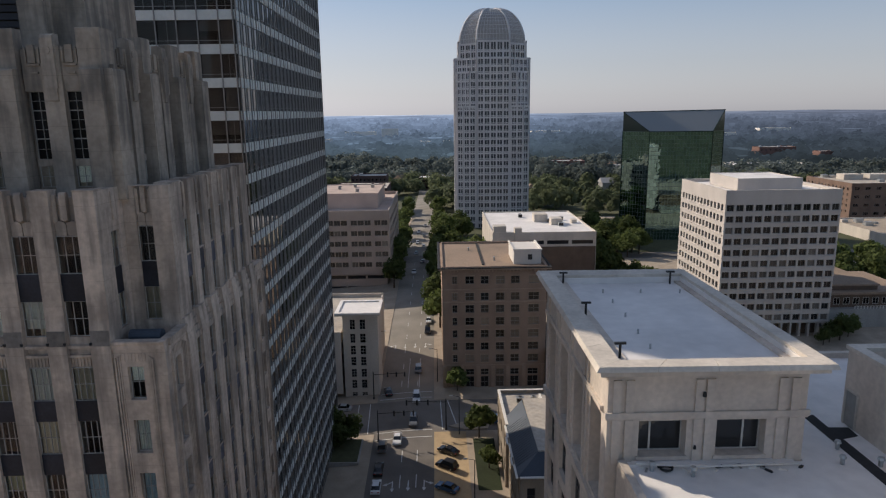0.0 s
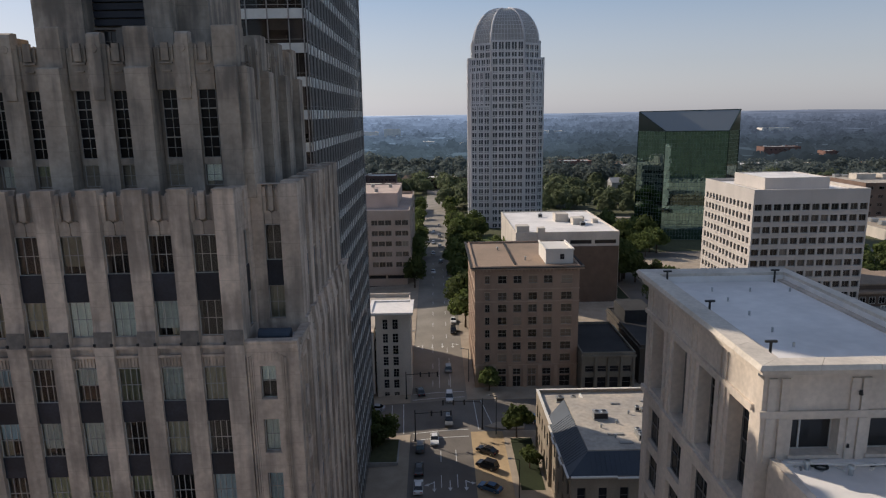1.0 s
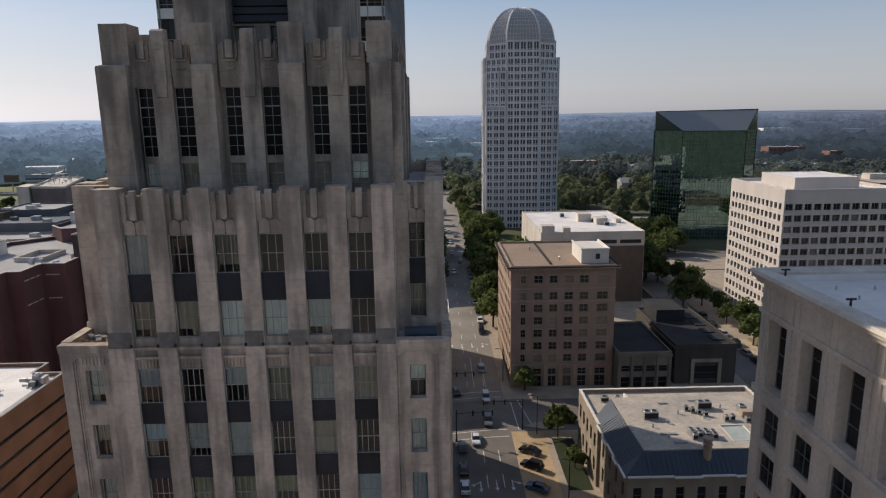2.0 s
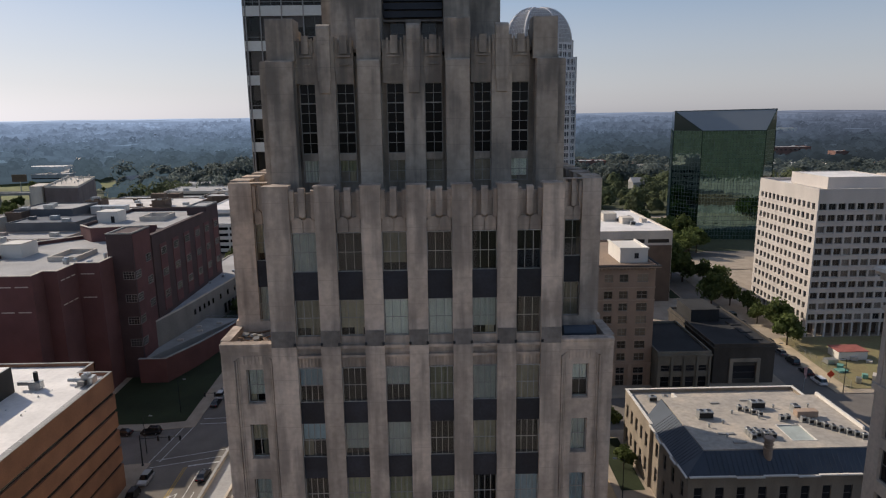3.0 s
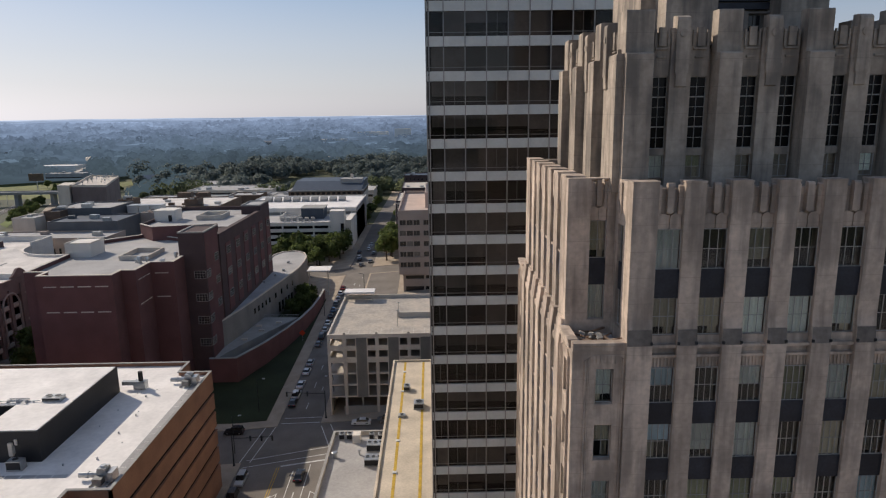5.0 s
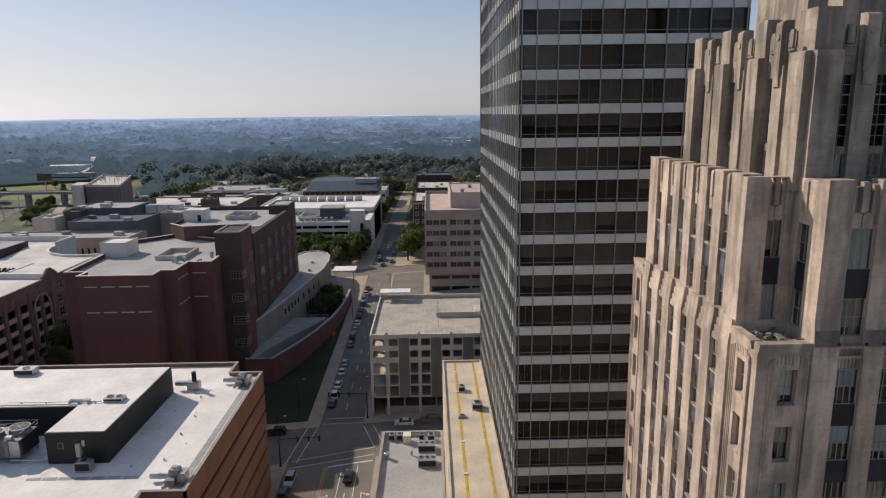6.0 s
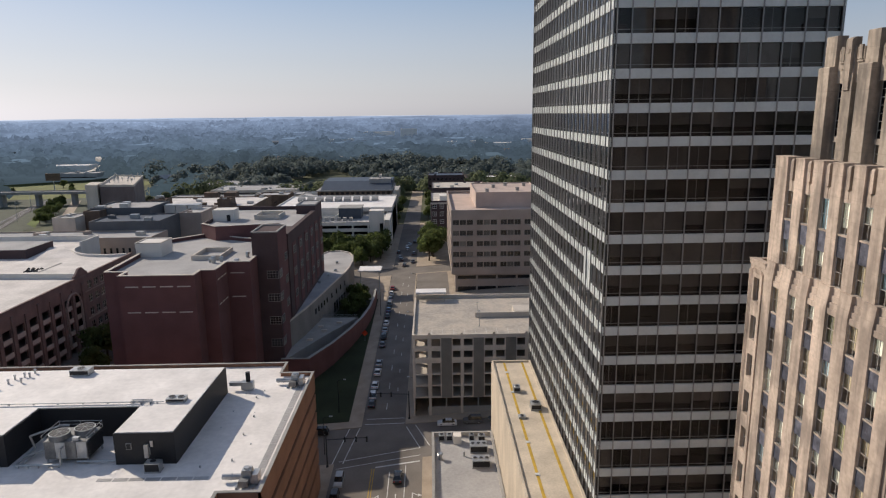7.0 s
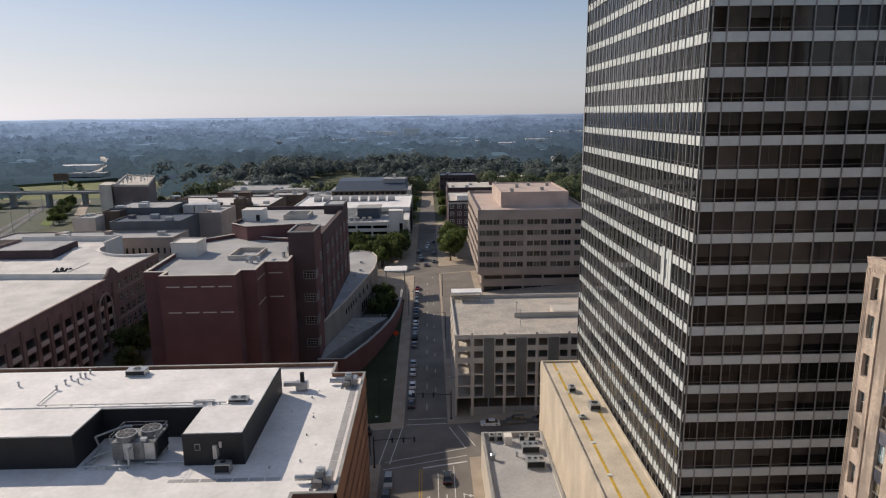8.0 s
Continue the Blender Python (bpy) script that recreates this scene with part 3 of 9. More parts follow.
    for a, b in cols:
        carving(upper, m, a, b, 0.5, 0.16)

    # corner wings of the lower shaft, front and sides: a window column framed by stepped jambs, a fluted frieze on top
    def wing(p, q, zt, rows, win_u, w, u0, length):
        m = face_pose(p, q)
        f = Form()
        wall(f, length, base, zt - 0.5, [(win_u, win_u + w)], rows, 0.6, u0)
        wl = part("corner_wing", f, LIME, th, m=m)
        for k, (o, y) in enumerate(((0.34, 0.05), (0.46, 0.10), (0.60, 0.15))):
            for a, b in ((win_u - o - 0.09, win_u - o), (win_u + w + o, win_u + w + o + 0.09)):
                if a > u0 + 0.02 and b < length - 0.02:
                    part("jamb", Form().box(a, -y, base, b, 0, zt - 0.9 - 0.08 * k), LIME, wl, m=m)
        for k in range(7):
            a = win_u - 0.25 + (w + 0.5) * k / 7
            part("flute", Form().box(a + 0.04, -0.05, zt - 1.3, a + (w + 0.5) / 7 - 0.04, 0, zt - 0.78), LIME, wl, m=m)
        part("parapet", Form().profile([(-0.1, zt - 0.5), (0.45, zt - 0.5), (0.45, zt), (-0.16, zt), (-0.16, zt - 0.16), (-0.1, zt - 0.22)], u0, length), LIME, wl, m=m)
        for c, d in rows:
            window(wl, m @ pose(win_u, 0.30, c), w, d - c)
            part("sill", Form().box(win_u - 0.06, -0.05, c - 0.14, win_u + w + 0.06, 0.28, c - 0.01), LIME, wl, m=m)
        return wl

    wing((X0, Y0), (fx0, Y0), 61.55, lowrows, 1.42, 1.05, 0.0, fx0 - X0)
    wing((fx1, Y0), (X1, Y0), 61.55, lowrows, 0.76, 0.98, 0.0, X1 - fx1)
    # the bay's flanks, back to the walls behind
    part("bay_flank", Form().box(fx0, 38.65, base, fx0 + 0.9, 41.3, 61.2), LIME, th)
    part("bay_flank", Form().box(fx1 - 0.9, 38.65, base, fx1, 41.3, 61.2), LIME, th)
    for P, Q in (((fx1 - 0.01, 38.86), (fx1 - 0.01, 42.0)), ((fx0 + 0.01, 42.0), (fx0 + 0.01, 38.86))):
        mf = face_pose(P, Q)
        a = 0.62 if P[0] > -30 else 3.14 - 0.62 - 1.1
        f = Form()
        wall(f, 3.14, 61.2, 70.75, [(a, a + 1.1)], [(61.87, 68.12)], 0.9)
        fl = part("bay_flank", f, LIME, th, m=mf)
        part("carved_panel", Form().box(a + 0.35, -0.1, 68.8, a + 0.75, 0, 70.6), LIME, fl, m=mf)
        part("spandrel", Form().box(a, 0.12, 64.1, a + 1.1, 0.55, 65.8), SPANDREL, fl, m=mf)
        for c, d in ((61.87, 64.1), (65.8, 68.12)):
            window(fl, mf @ pose(a, 0.18, c), 1.1, d - c)
    # side faces of the lower shaft: near wing, seven piers, far wing
    for side in (-1, 1):
        P, Q = ((X0, Y1), (X0, Y0 + 0.6)) if side < 0 else ((X1, Y0 + 0.6), (X1, Y1))
        L = abs(P[1] - Q[1])
        m = face_pose(P, Q)
        body = part("side_wall", Form().box(1.2, 0.95, base, L - 1.2, 1.0, 2), LIME, th, m=m)
        flip = (lambda a, b: (a, b)) if side < 0 else (lambda a, b: (L - b, L - a))
        for a, b, wu in ((0.0, 2.75, 0.8), (19.4, L, 20.5)):
            a, b = flip(a, b)
            w0, w1 = flip(wu, wu + 0.95)
            wing(P, Q, 61.55, lowrows, w0, w1 - w0, a, b)
        cs = sorted(flip(2.75 + 1.35 + 2.55 * i, 2.75 + 2.55 * (i + 1)) for i in range(6))
        ends = flip(2.75, 19.4)
        u = ends[0]
        for a, b in cs + [(ends[1], ends[1])]:
            part("pier", pier_form(u, a, 0.9, base, 60.3, 61.7, 61.9, 0.16), LIME, body, m=m)
            u = b
        for a, b in cs:
            part("lintel_band", Form().profile([(-0.06, 59.9), (0.75, 59.9), (0.75, 61.85), (0.24, 61.85), (0.24, 61.3), (0.14, 61.28), (0.14, 60.8), (0.04, 60.78), (0.04, 60.35), (-0.06, 60.33)], a, b), LIME, body, m=m)
            for (c, dd), (e, g) in zip(lowrows, lowrows[1:]):
                part("spandrel", Form().box(a, 0.0, dd, b, 0.75, e), SPANDREL_BLUE, body, m=m)
                part("ledge", Form().box(a, -0.06, e - 0.12, b, 0.06, e), LIME, body, m=m)
            for c, dd in lowrows:
                window(body, m @ pose(a, 0.06, c), b - a, dd - c)
    part("wing_roof", Form().box(X0 + 0.45, Y0 + 0.45, 60.85, fx0, 41.4, 60.95), GREY_ROOF, th)
    part("wing_roof", Form().box(fx1, Y0 + 0.45, 60.85, X1 - 0.45, 41.4, 60.95), GREY_ROOF, th)
    part("back_wall", Form().box(X0 + 0.6, Y1 - 0.6, base, X1 - 0.6, Y1 - 0.02, 61.5), LIME, th)
    part("side_terrace", Form().box(X0 + 0.45, 41.4, 60.85, X0 + 1.2, Y1 - 0.6, 60.95), GREY_ROOF, th)
    part("side_terrace", Form().box(X1 - 1.2, 41.4, 60.85, X1 - 0.45, Y1 - 0.6, 60.95), GREY_ROOF, th)

    # middle tier: shoulders set back at the front, side faces with seven piers
    MX0, MX1, MY0, MY1 = -40.05, -16.95, 41.3, 58.5
    mrows = [(61.87, 64.1), (65.8, 68.12)]
    for P, Q in (((MX0, MY0), (fx0, MY0)), ((fx1, MY0), (MX1, MY0))):
        m = face_pose(P, Q)
        L = Q[0] - P[0]
        a = 1.40 if P[0] < -30 else 0.76
        f = Form()
        wall(f, L, 60.9, 70.75, [(a, a + 1.05)], [(61.87, 70.7)], 0.6)
        wl = part("shoulder", f, LIME, th, m=m)
        carving(wl, m, a, a + 1.05, 0.42, 0.1)
        part("spandrel", Form().box(a, 0.16, 64.1, a + 1.05, 0.55, 65.8), SPANDREL, wl, m=m)
        for c, d in mrows:
            window(wl, m @ pose(a, 0.22, c), 1.05, d - c)
    for side in (-1, 1):
        P, Q = ((MX0, MY1), (MX0, MY0 + 0.6)) if side < 0 else ((MX1, MY0 + 0.6), (MX1, MY1))
        L = abs(P[1] - Q[1])
        m = face_pose(P, Q)
        body = part("side_bay", Form().box(0.1, 1.15, 60.9, L - 0.1, 1.2, 62), LIME, th, m=m)
        flip = (lambda a, b: (a, b)) if side < 0 else (lambda a, b: (L - b, L - a))
        cs = sorted(flip(0.65 + 1.23 + 2.42 * i, 0.65 + 2.42 * (i + 1)) for i in range(6))
        u = 0.0
        for a, b in cs + [(L, L)]:
            part("pier", Form().box(u, 0, 60.9, a, 1.1, 70.75), LIME, body, m=m)
            part("pier_cap", Form().box(u - 0.03, -0.04, 70.75, a + 0.03, 1.15, 70.86), LIME, body, m=m)
            u = b
        for a, b in cs:
            carving(body, m, a, b, 0.40, 0.06)
            part("spandrel", Form().box(a, 0.16, 64.1, b, 0.8, 65.8), SPANDREL_BLUE, body, m=m)
            for c, d in mrows:
                window(body, m @ pose(a, 0.22, c), b - a, d - c)
                part("ledge", Form().box(a, 0.08, c - 0.12, b, 0.24, c), LIME, body, m=m)
    part("back_wall", Form().box(MX0 + 0.9, MY1 - 0.6, 60.9, MX1 - 0.9, MY1 - 0.02, 70.7), LIME, th)
    part("terrace", Form().box(MX0 + 1.1, MY0 + 0.6, 69.7, MX1 - 1.1, MY1 - 0.6, 69.9), GREY_ROOF, th)
    part("terrace", Form().box(fx0 + 0.4, 38.8, 69.7, fx1 - 0.4, MY0 + 0.6, 69.88), GREY_ROOF, th)

    # top tier: pairs of tall windows deep between great piers, whose heads stand back
    TX0, TX1, TY0, TY1 = -37.55, -19.45, 40.95, 57.9

    def crown(P, Q, pairs, piers, heads, z0, name, drop, back):
        m = face_pose(P, Q)
        mb = m @ pose(0, -back, 0)          # the wall between the piers lies less deep on the sides
        L = math.hypot(Q[0] - P[0], Q[1] - P[1])
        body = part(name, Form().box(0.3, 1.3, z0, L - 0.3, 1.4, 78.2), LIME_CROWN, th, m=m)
        for a, b, c, d in pairs:
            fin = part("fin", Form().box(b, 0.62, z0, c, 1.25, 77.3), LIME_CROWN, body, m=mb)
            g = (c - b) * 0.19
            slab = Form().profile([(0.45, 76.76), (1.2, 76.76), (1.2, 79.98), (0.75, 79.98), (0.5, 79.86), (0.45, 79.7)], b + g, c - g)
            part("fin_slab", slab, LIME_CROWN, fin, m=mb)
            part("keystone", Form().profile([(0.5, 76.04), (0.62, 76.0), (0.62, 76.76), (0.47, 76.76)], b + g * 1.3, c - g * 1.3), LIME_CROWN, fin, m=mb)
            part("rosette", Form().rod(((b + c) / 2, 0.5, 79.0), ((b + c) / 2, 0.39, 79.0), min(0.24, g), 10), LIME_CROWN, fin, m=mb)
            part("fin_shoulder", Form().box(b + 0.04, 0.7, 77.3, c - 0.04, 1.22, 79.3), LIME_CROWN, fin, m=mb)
            for e, g in ((a, b), (c, d)):
                w = g - e
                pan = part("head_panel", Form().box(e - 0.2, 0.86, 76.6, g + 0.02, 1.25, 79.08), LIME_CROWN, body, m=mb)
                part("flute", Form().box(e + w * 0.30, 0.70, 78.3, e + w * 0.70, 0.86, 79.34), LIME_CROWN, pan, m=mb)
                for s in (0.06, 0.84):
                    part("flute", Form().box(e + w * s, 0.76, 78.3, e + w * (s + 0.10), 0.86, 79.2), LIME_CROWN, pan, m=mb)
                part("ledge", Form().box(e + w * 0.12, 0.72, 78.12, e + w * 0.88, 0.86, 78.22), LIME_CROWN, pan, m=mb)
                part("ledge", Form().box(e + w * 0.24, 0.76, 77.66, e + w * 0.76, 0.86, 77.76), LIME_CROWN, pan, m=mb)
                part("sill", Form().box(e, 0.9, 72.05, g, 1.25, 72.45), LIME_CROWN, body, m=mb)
                for c0, c1, ny in ((72.45, 73.72, 2), (73.72, 75.45, 3), (75.45, 76.6, 2)):
                    put("window", window_mesh(w, c1 - c0, 2, ny, 0.035, 0.09, SASH_DULL, BLACK_WIN), body, mb @ pose(e, 0.98, c0))
                window(body, mb @ pose(e, 0.98, 70.7), w, 1.35)
        for (a, b), (p, q, y1) in zip(piers, heads):
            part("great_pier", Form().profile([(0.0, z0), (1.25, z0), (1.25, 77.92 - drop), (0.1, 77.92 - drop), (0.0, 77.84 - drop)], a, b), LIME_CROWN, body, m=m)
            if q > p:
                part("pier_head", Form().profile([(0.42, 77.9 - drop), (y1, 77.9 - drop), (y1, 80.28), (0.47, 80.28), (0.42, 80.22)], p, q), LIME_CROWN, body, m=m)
        return body

    fo = TX0
    fp = [(-35.35, -34.36, -33.13, -32.07), (-30.13, -29.09, -27.84, -26.79), (-24.88, -23.84, -22.62, -21.57)]
    gp = [(-37.1, -35.53), (-31.75, -30.44), (-26.58, -25.18), (-21.22, -19.97)]
    hd = [(-37.06, -35.45, 2.2), (-31.8, -30.4, 1.3), (-26.62, -25.14, 1.3), (-21.4, -19.98, 2.2)]
    crown((TX0, 40.48), (TX1, 40.48), [tuple(v - fo for v in p) for p in fp], [(a - fo, b - fo) for a, b in gp], [(a - fo, b - fo, y) for a, b, y in hd], 69.9, "crown_front", 0.0, 0.0)
    Ls = TY1 - TY0
    sg = [(0.0, 1.45), (5.05, 6.5), (10.15, 11.6), (15.3, Ls)]
    sw = [(a + 0.27, a + 1.22, a + 2.40, a + 3.35) for a in (1.45, 6.5, 11.62)]
    sh = [(0.02, 1.43, 1.3), (5.08, 6.47, 1.3), (10.18, 11.57, 1.3), (0, 0, 0)]
    crown((TX0, TY1), (TX0, TY0), sw, sg, sh, 69.9, "crown_side", 0.006, 0.22)
    mir = lambda v: tuple(sorted(Ls - x for x in v))
    crown((TX1, TY0), (TX1, TY1), [mir(v) for v in sw[::-1]], [mir(v) for v in sg[::-1]], [(*mir(v[:2]), v[2]) if v[1] else v for v in sh[::-1]], 69.9, "crown_side", 0.006, 0.22)
    part("crown_roof", Form().box(TX0 + 1.2, TY0 + 0.7, 78.4, TX1 - 1.2, TY1 - 0.5, 78.6), LIME_DARK, th)
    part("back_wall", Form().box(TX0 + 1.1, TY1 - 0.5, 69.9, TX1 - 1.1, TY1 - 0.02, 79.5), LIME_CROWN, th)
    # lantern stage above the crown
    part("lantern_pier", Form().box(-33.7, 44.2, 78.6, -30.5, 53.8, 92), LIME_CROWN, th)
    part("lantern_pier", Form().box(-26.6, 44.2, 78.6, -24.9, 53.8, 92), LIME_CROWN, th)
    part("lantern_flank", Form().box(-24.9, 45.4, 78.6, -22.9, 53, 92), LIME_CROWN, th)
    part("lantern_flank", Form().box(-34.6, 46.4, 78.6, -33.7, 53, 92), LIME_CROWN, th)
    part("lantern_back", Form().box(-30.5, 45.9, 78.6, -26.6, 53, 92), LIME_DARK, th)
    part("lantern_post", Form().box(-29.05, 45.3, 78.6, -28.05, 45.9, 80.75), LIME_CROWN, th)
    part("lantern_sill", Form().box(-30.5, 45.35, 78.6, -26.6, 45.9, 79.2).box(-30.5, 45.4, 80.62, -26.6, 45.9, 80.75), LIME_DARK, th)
    for x in (-30.05, -28.0):
        put("window", window_mesh(0.95, 1.4, 2, 2, 0.05, 0.1, SASH, WIN), th, pose(x, 45.7, 79.2))
    for k in range(9):
        part("louvre", Form().box(-30.45, 45.5, 80.9 + 0.5 * k, -26.65, 45.8, 81.3 + 0.5 * k), SPANDREL, th)
    return th


PANES, BLINDS = {}, {}


def pane_mesh(w, h):
    k = (round(w, 2), round(h, 2))
    if k not in PANES:
        PANES[k] = Form().add([(0.05, 0, 0.05), (w - 0.05, 0, 0.05), (w - 0.05, 0, h - 0.05), (0.05, 0, h - 0.05)], [(0, 1, 2, 3)]).mesh("pane", PANE)
    return PANES[k]


def blind_mesh(w, d, material):
    k = (round(w, 2), round(d, 2), material.name)
    if k not in BLINDS:
        # hanging folds, one sheet with a rail along its head
        f, n = Form(), 10
        xs = [0.06 + (w - 0.12) * i / n for i in range(n + 1)]
        ys = [(0.0, 0.045, 0.01, 0.055, 0.02)[i % 5] for i in range(n + 1)]
        f.add([(x, y, 0) for x, y in zip(xs, ys)] + [(x, y, d - 0.06) for x, y in zip(xs, ys)] + [(x, -0.02, d - 0.05) for x in xs] + [(x, -0.02, d) for x in xs],
              [(q * (n + 1) + i, q * (n + 1) + i + 1, (q + 1) * (n + 1) + i + 1, (q + 1) * (n + 1) + i) for q in range(3) for i in range(n)])
        BLINDS[k] = f.mesh("blind", material)
    return BLINDS[k]


# ---------------------------------------------------------------- dark glass tower with white bands
def dress(pane, m, w, h, style):
    """What shows behind a pane of the glass tower: a roller blind, low furniture, a dividing bar."""
    r = random.random()
    drop = {"blind": h * random.choice((1.0, 1.0, 0.62)), "half": h * random.choice((0.5, 0.55, 0.62)), "dark": 0, "mixed": h * random.choice((0, 0.45, 1.0))}[style]
    if drop:
        k = ("roller", round(w, 2), round(drop, 2))
        if k not in BLINDS:
            BLINDS[k] = Form().box(0.03, 0.40, h - drop, w - 0.03, 0.42, h - 0.01).box(0.03, 0.38, h - drop, w - 0.03, 0.44, h - drop + 0.05).mesh("roller_blind", WT_BLIND)
        put("roller_blind", BLINDS[k], pane, m)
    if style == "dark" or r < 0.2:
        k = ("bar", round(w, 2))
        if k not in BLINDS:
            BLINDS[k] = Form().box(w / 2 - 0.03, 0.22, 0, w / 2 + 0.03, 0.28, h).mesh("dividing_bar", WT_MULLION)
        put("dividing_bar", BLINDS[k], pane, m)
    if r > 0.45:
        k = ("cupboard", round(w, 2), int(r * 10))
        if k not in BLINDS:
            e = (r * 7) % 0.5
            BLINDS[k] = Form().box(0.1 + e, 0.7, 0, w - 0.5 + e * 0.5, 1.2, 0.5 + r * 0.7).mesh("cupboard", WT_FURNITURE)
        put("cupboard", BLINDS[k], pane, m)


def glass_tower():
    th = thing("glass_office_tower", -35.7, 106, gz(-35, 106), "tall smoked-glass office tower with white spandrel bands", "skyscraper")
    x0, x1, y0, y1, top = -48.6, -22.8, 79.0, 136.2, 109.3
    part("core", Form().box(x0 + 0.3, y0 + 1.6, 0, x1 - 0.3, y1 - 0.3, top), ROOM, th)
    bands_s = [82.6 + 3.81 * k for k in range(-20, 7)]
    slabs = Form()
    for z in bands_s:
        slabs.box(x0 + 0.3, y0 + 0.3, z - 0.5, x1 - 0.3, y0 + 1.6, z + 0.5)
    slabs.box(x0 + 0.3, y0 + 0.3, 0, x0 + 0.5, y0 + 1.6, top).box(x1 - 0.5, y0 + 0.3, 0, x1 - 0.3, y0 + 1.6, top)
    part("floor_slab", slabs, ROOM, th)
    rg = random.Random(41)
    bands = [82.6 + 3.81 * k for k in range(-20, 7)]
    part("roof", Form().box(x0, y0, top - 0.3, x1, y1, top), DARK_ROOF, th)
    for s, fn in SIDES.items():
        p, q = fn(x0, y0, x1, y1, 0.0)
        L = math.hypot(q[0] - p[0], q[1] - p[1])
        m = face_pose(p, q)
        n = int((L - 1.6) / 2.44)
        e = (L - n * 2.44) / 2
        us = [0.25, *[e + 2.44 * i for i in range(n + 1)], L - 0.25]
        rim = Form()
        wall(rim, L, 0, top, [(0.25, L - 0.25)], [(0.2, top - 0.3)], 0.2)
        wl = part("curtain_wall", rim, WT_METAL, th, m=m @ pose(0, 0.1, 0))
        if s != "N":
            for z in bands:
                part("band", Form().box(0.02, 0.0, z - 0.55, L - 0.02, 0.3, z + 0.55), WT_WHITE, wl, m=m)
            for u in us:
                part("mullion", Form().box(u - 0.06, -0.14, 0, u + 0.06, 0.0, top), WT_MULLION, wl, m=m)
            if s != "S":
                f = Form()
                for a, b in zip(us[1:-2], us[2:-1]):
                    f.box((a + b) / 2 - 0.03, -0.05, 0, (a + b) / 2 + 0.03, 0.12, top)
                part("thin_mullion", f, WT_MULLION, wl, kind="stuff", m=m)
            f = Form()
            for z in bands:
                f.box(0.05, 0.06, z + 0.95, L - 0.05, 0.1, z + 1.0)
            part("guard_rail", f, WT_MULLION, wl, kind="stuff", m=m)
        lost = Form()
        for z in bands:
            style = rg.choice(("blind", "blind", "dark", "half", "half", "mixed"))
            for a, b in zip(us, us[1:]):
                h = 2.7
                if s == "S" and 25 < z < 100:
                    key = ("wt", round(b - a, 2))
                    if key not in PANES:
                        PANES[key] = Form().add([(0, 0, 0), (b - a, 0, 0), (b - a, 0, h), (0, 0, h)], [(0, 1, 2, 3)]).mesh("pane", WT_PANE)
                    pane = put("pane", PANES[key], wl, m @ pose(a, 0.16, z + 0.55))
                    pane.visible_shadow = False
                    dress(pane, m @ pose(a, 0, z + 0.55), b - a, h, style)
                else:
                    lost.add([(a, 0.16, z + 0.55), (b, 0.16, z + 0.55), (b, 0.16, z + 0.55 + h), (a, 0.16, z + 0.55 + h)], [(0, 1, 2, 3)])
        if lost.f:
            part("panes", lost, WT_GLASS, wl, kind="stuff", m=m)
        if s == "W":
            for u in (46.6, 48.7):
                part("white_panel", Form().box(u, -0.02, 52.3, u + 1.65, 0.2, 56.8), WT_WHITE, wl, m=m)
    return th


deco_tower()
glass_tower()

# podium of the glass tower, with yellow-lined flat roof
th = thing("podium_building", -53, 100, gz(-53, 100), "pale concrete podium building with yellow-lined flat roof", "building")
block(th, -57.0, 66, -48.8, 133.2, -1, 23.3, CREAM, CREAM, {}, par=0.35)
for x in (-54.4, -50.6):
    part("yellow_line", Form().box(x - 0.22, 66.5, 22.94, x + 0.22, 132.6, 22.98), YELLOW, th)
for i in range(7):
    part("pad", Form().box(-54.7, 70 + 9.5 * i, 22.985, -54.1, 70.6 + 9.5 * i, 23.1), PAINT, th)

# low annex with cooling fans
th = thing("low_building", -63.4, 115, gz(-63, 115), "low concrete building with grey roof full of cooling units", "building")
block(th, -69.8, 96, -57.2, 129.5, -1, 9.0, CONC, GREY_ROOF, {}, par=0.8, copemat=CONC_GREY)

# parking garage
PAINT_FADED = mat("faded bay paint", (0.56, 0.53, 0.48), 0.85, 0.25, 1.0, 6, 0)
SCREEN_GREY = mat("dull grey metal screen", (0.20, 0.195, 0.185), 0.7, 0.15, 0.3, 4, 0.05)


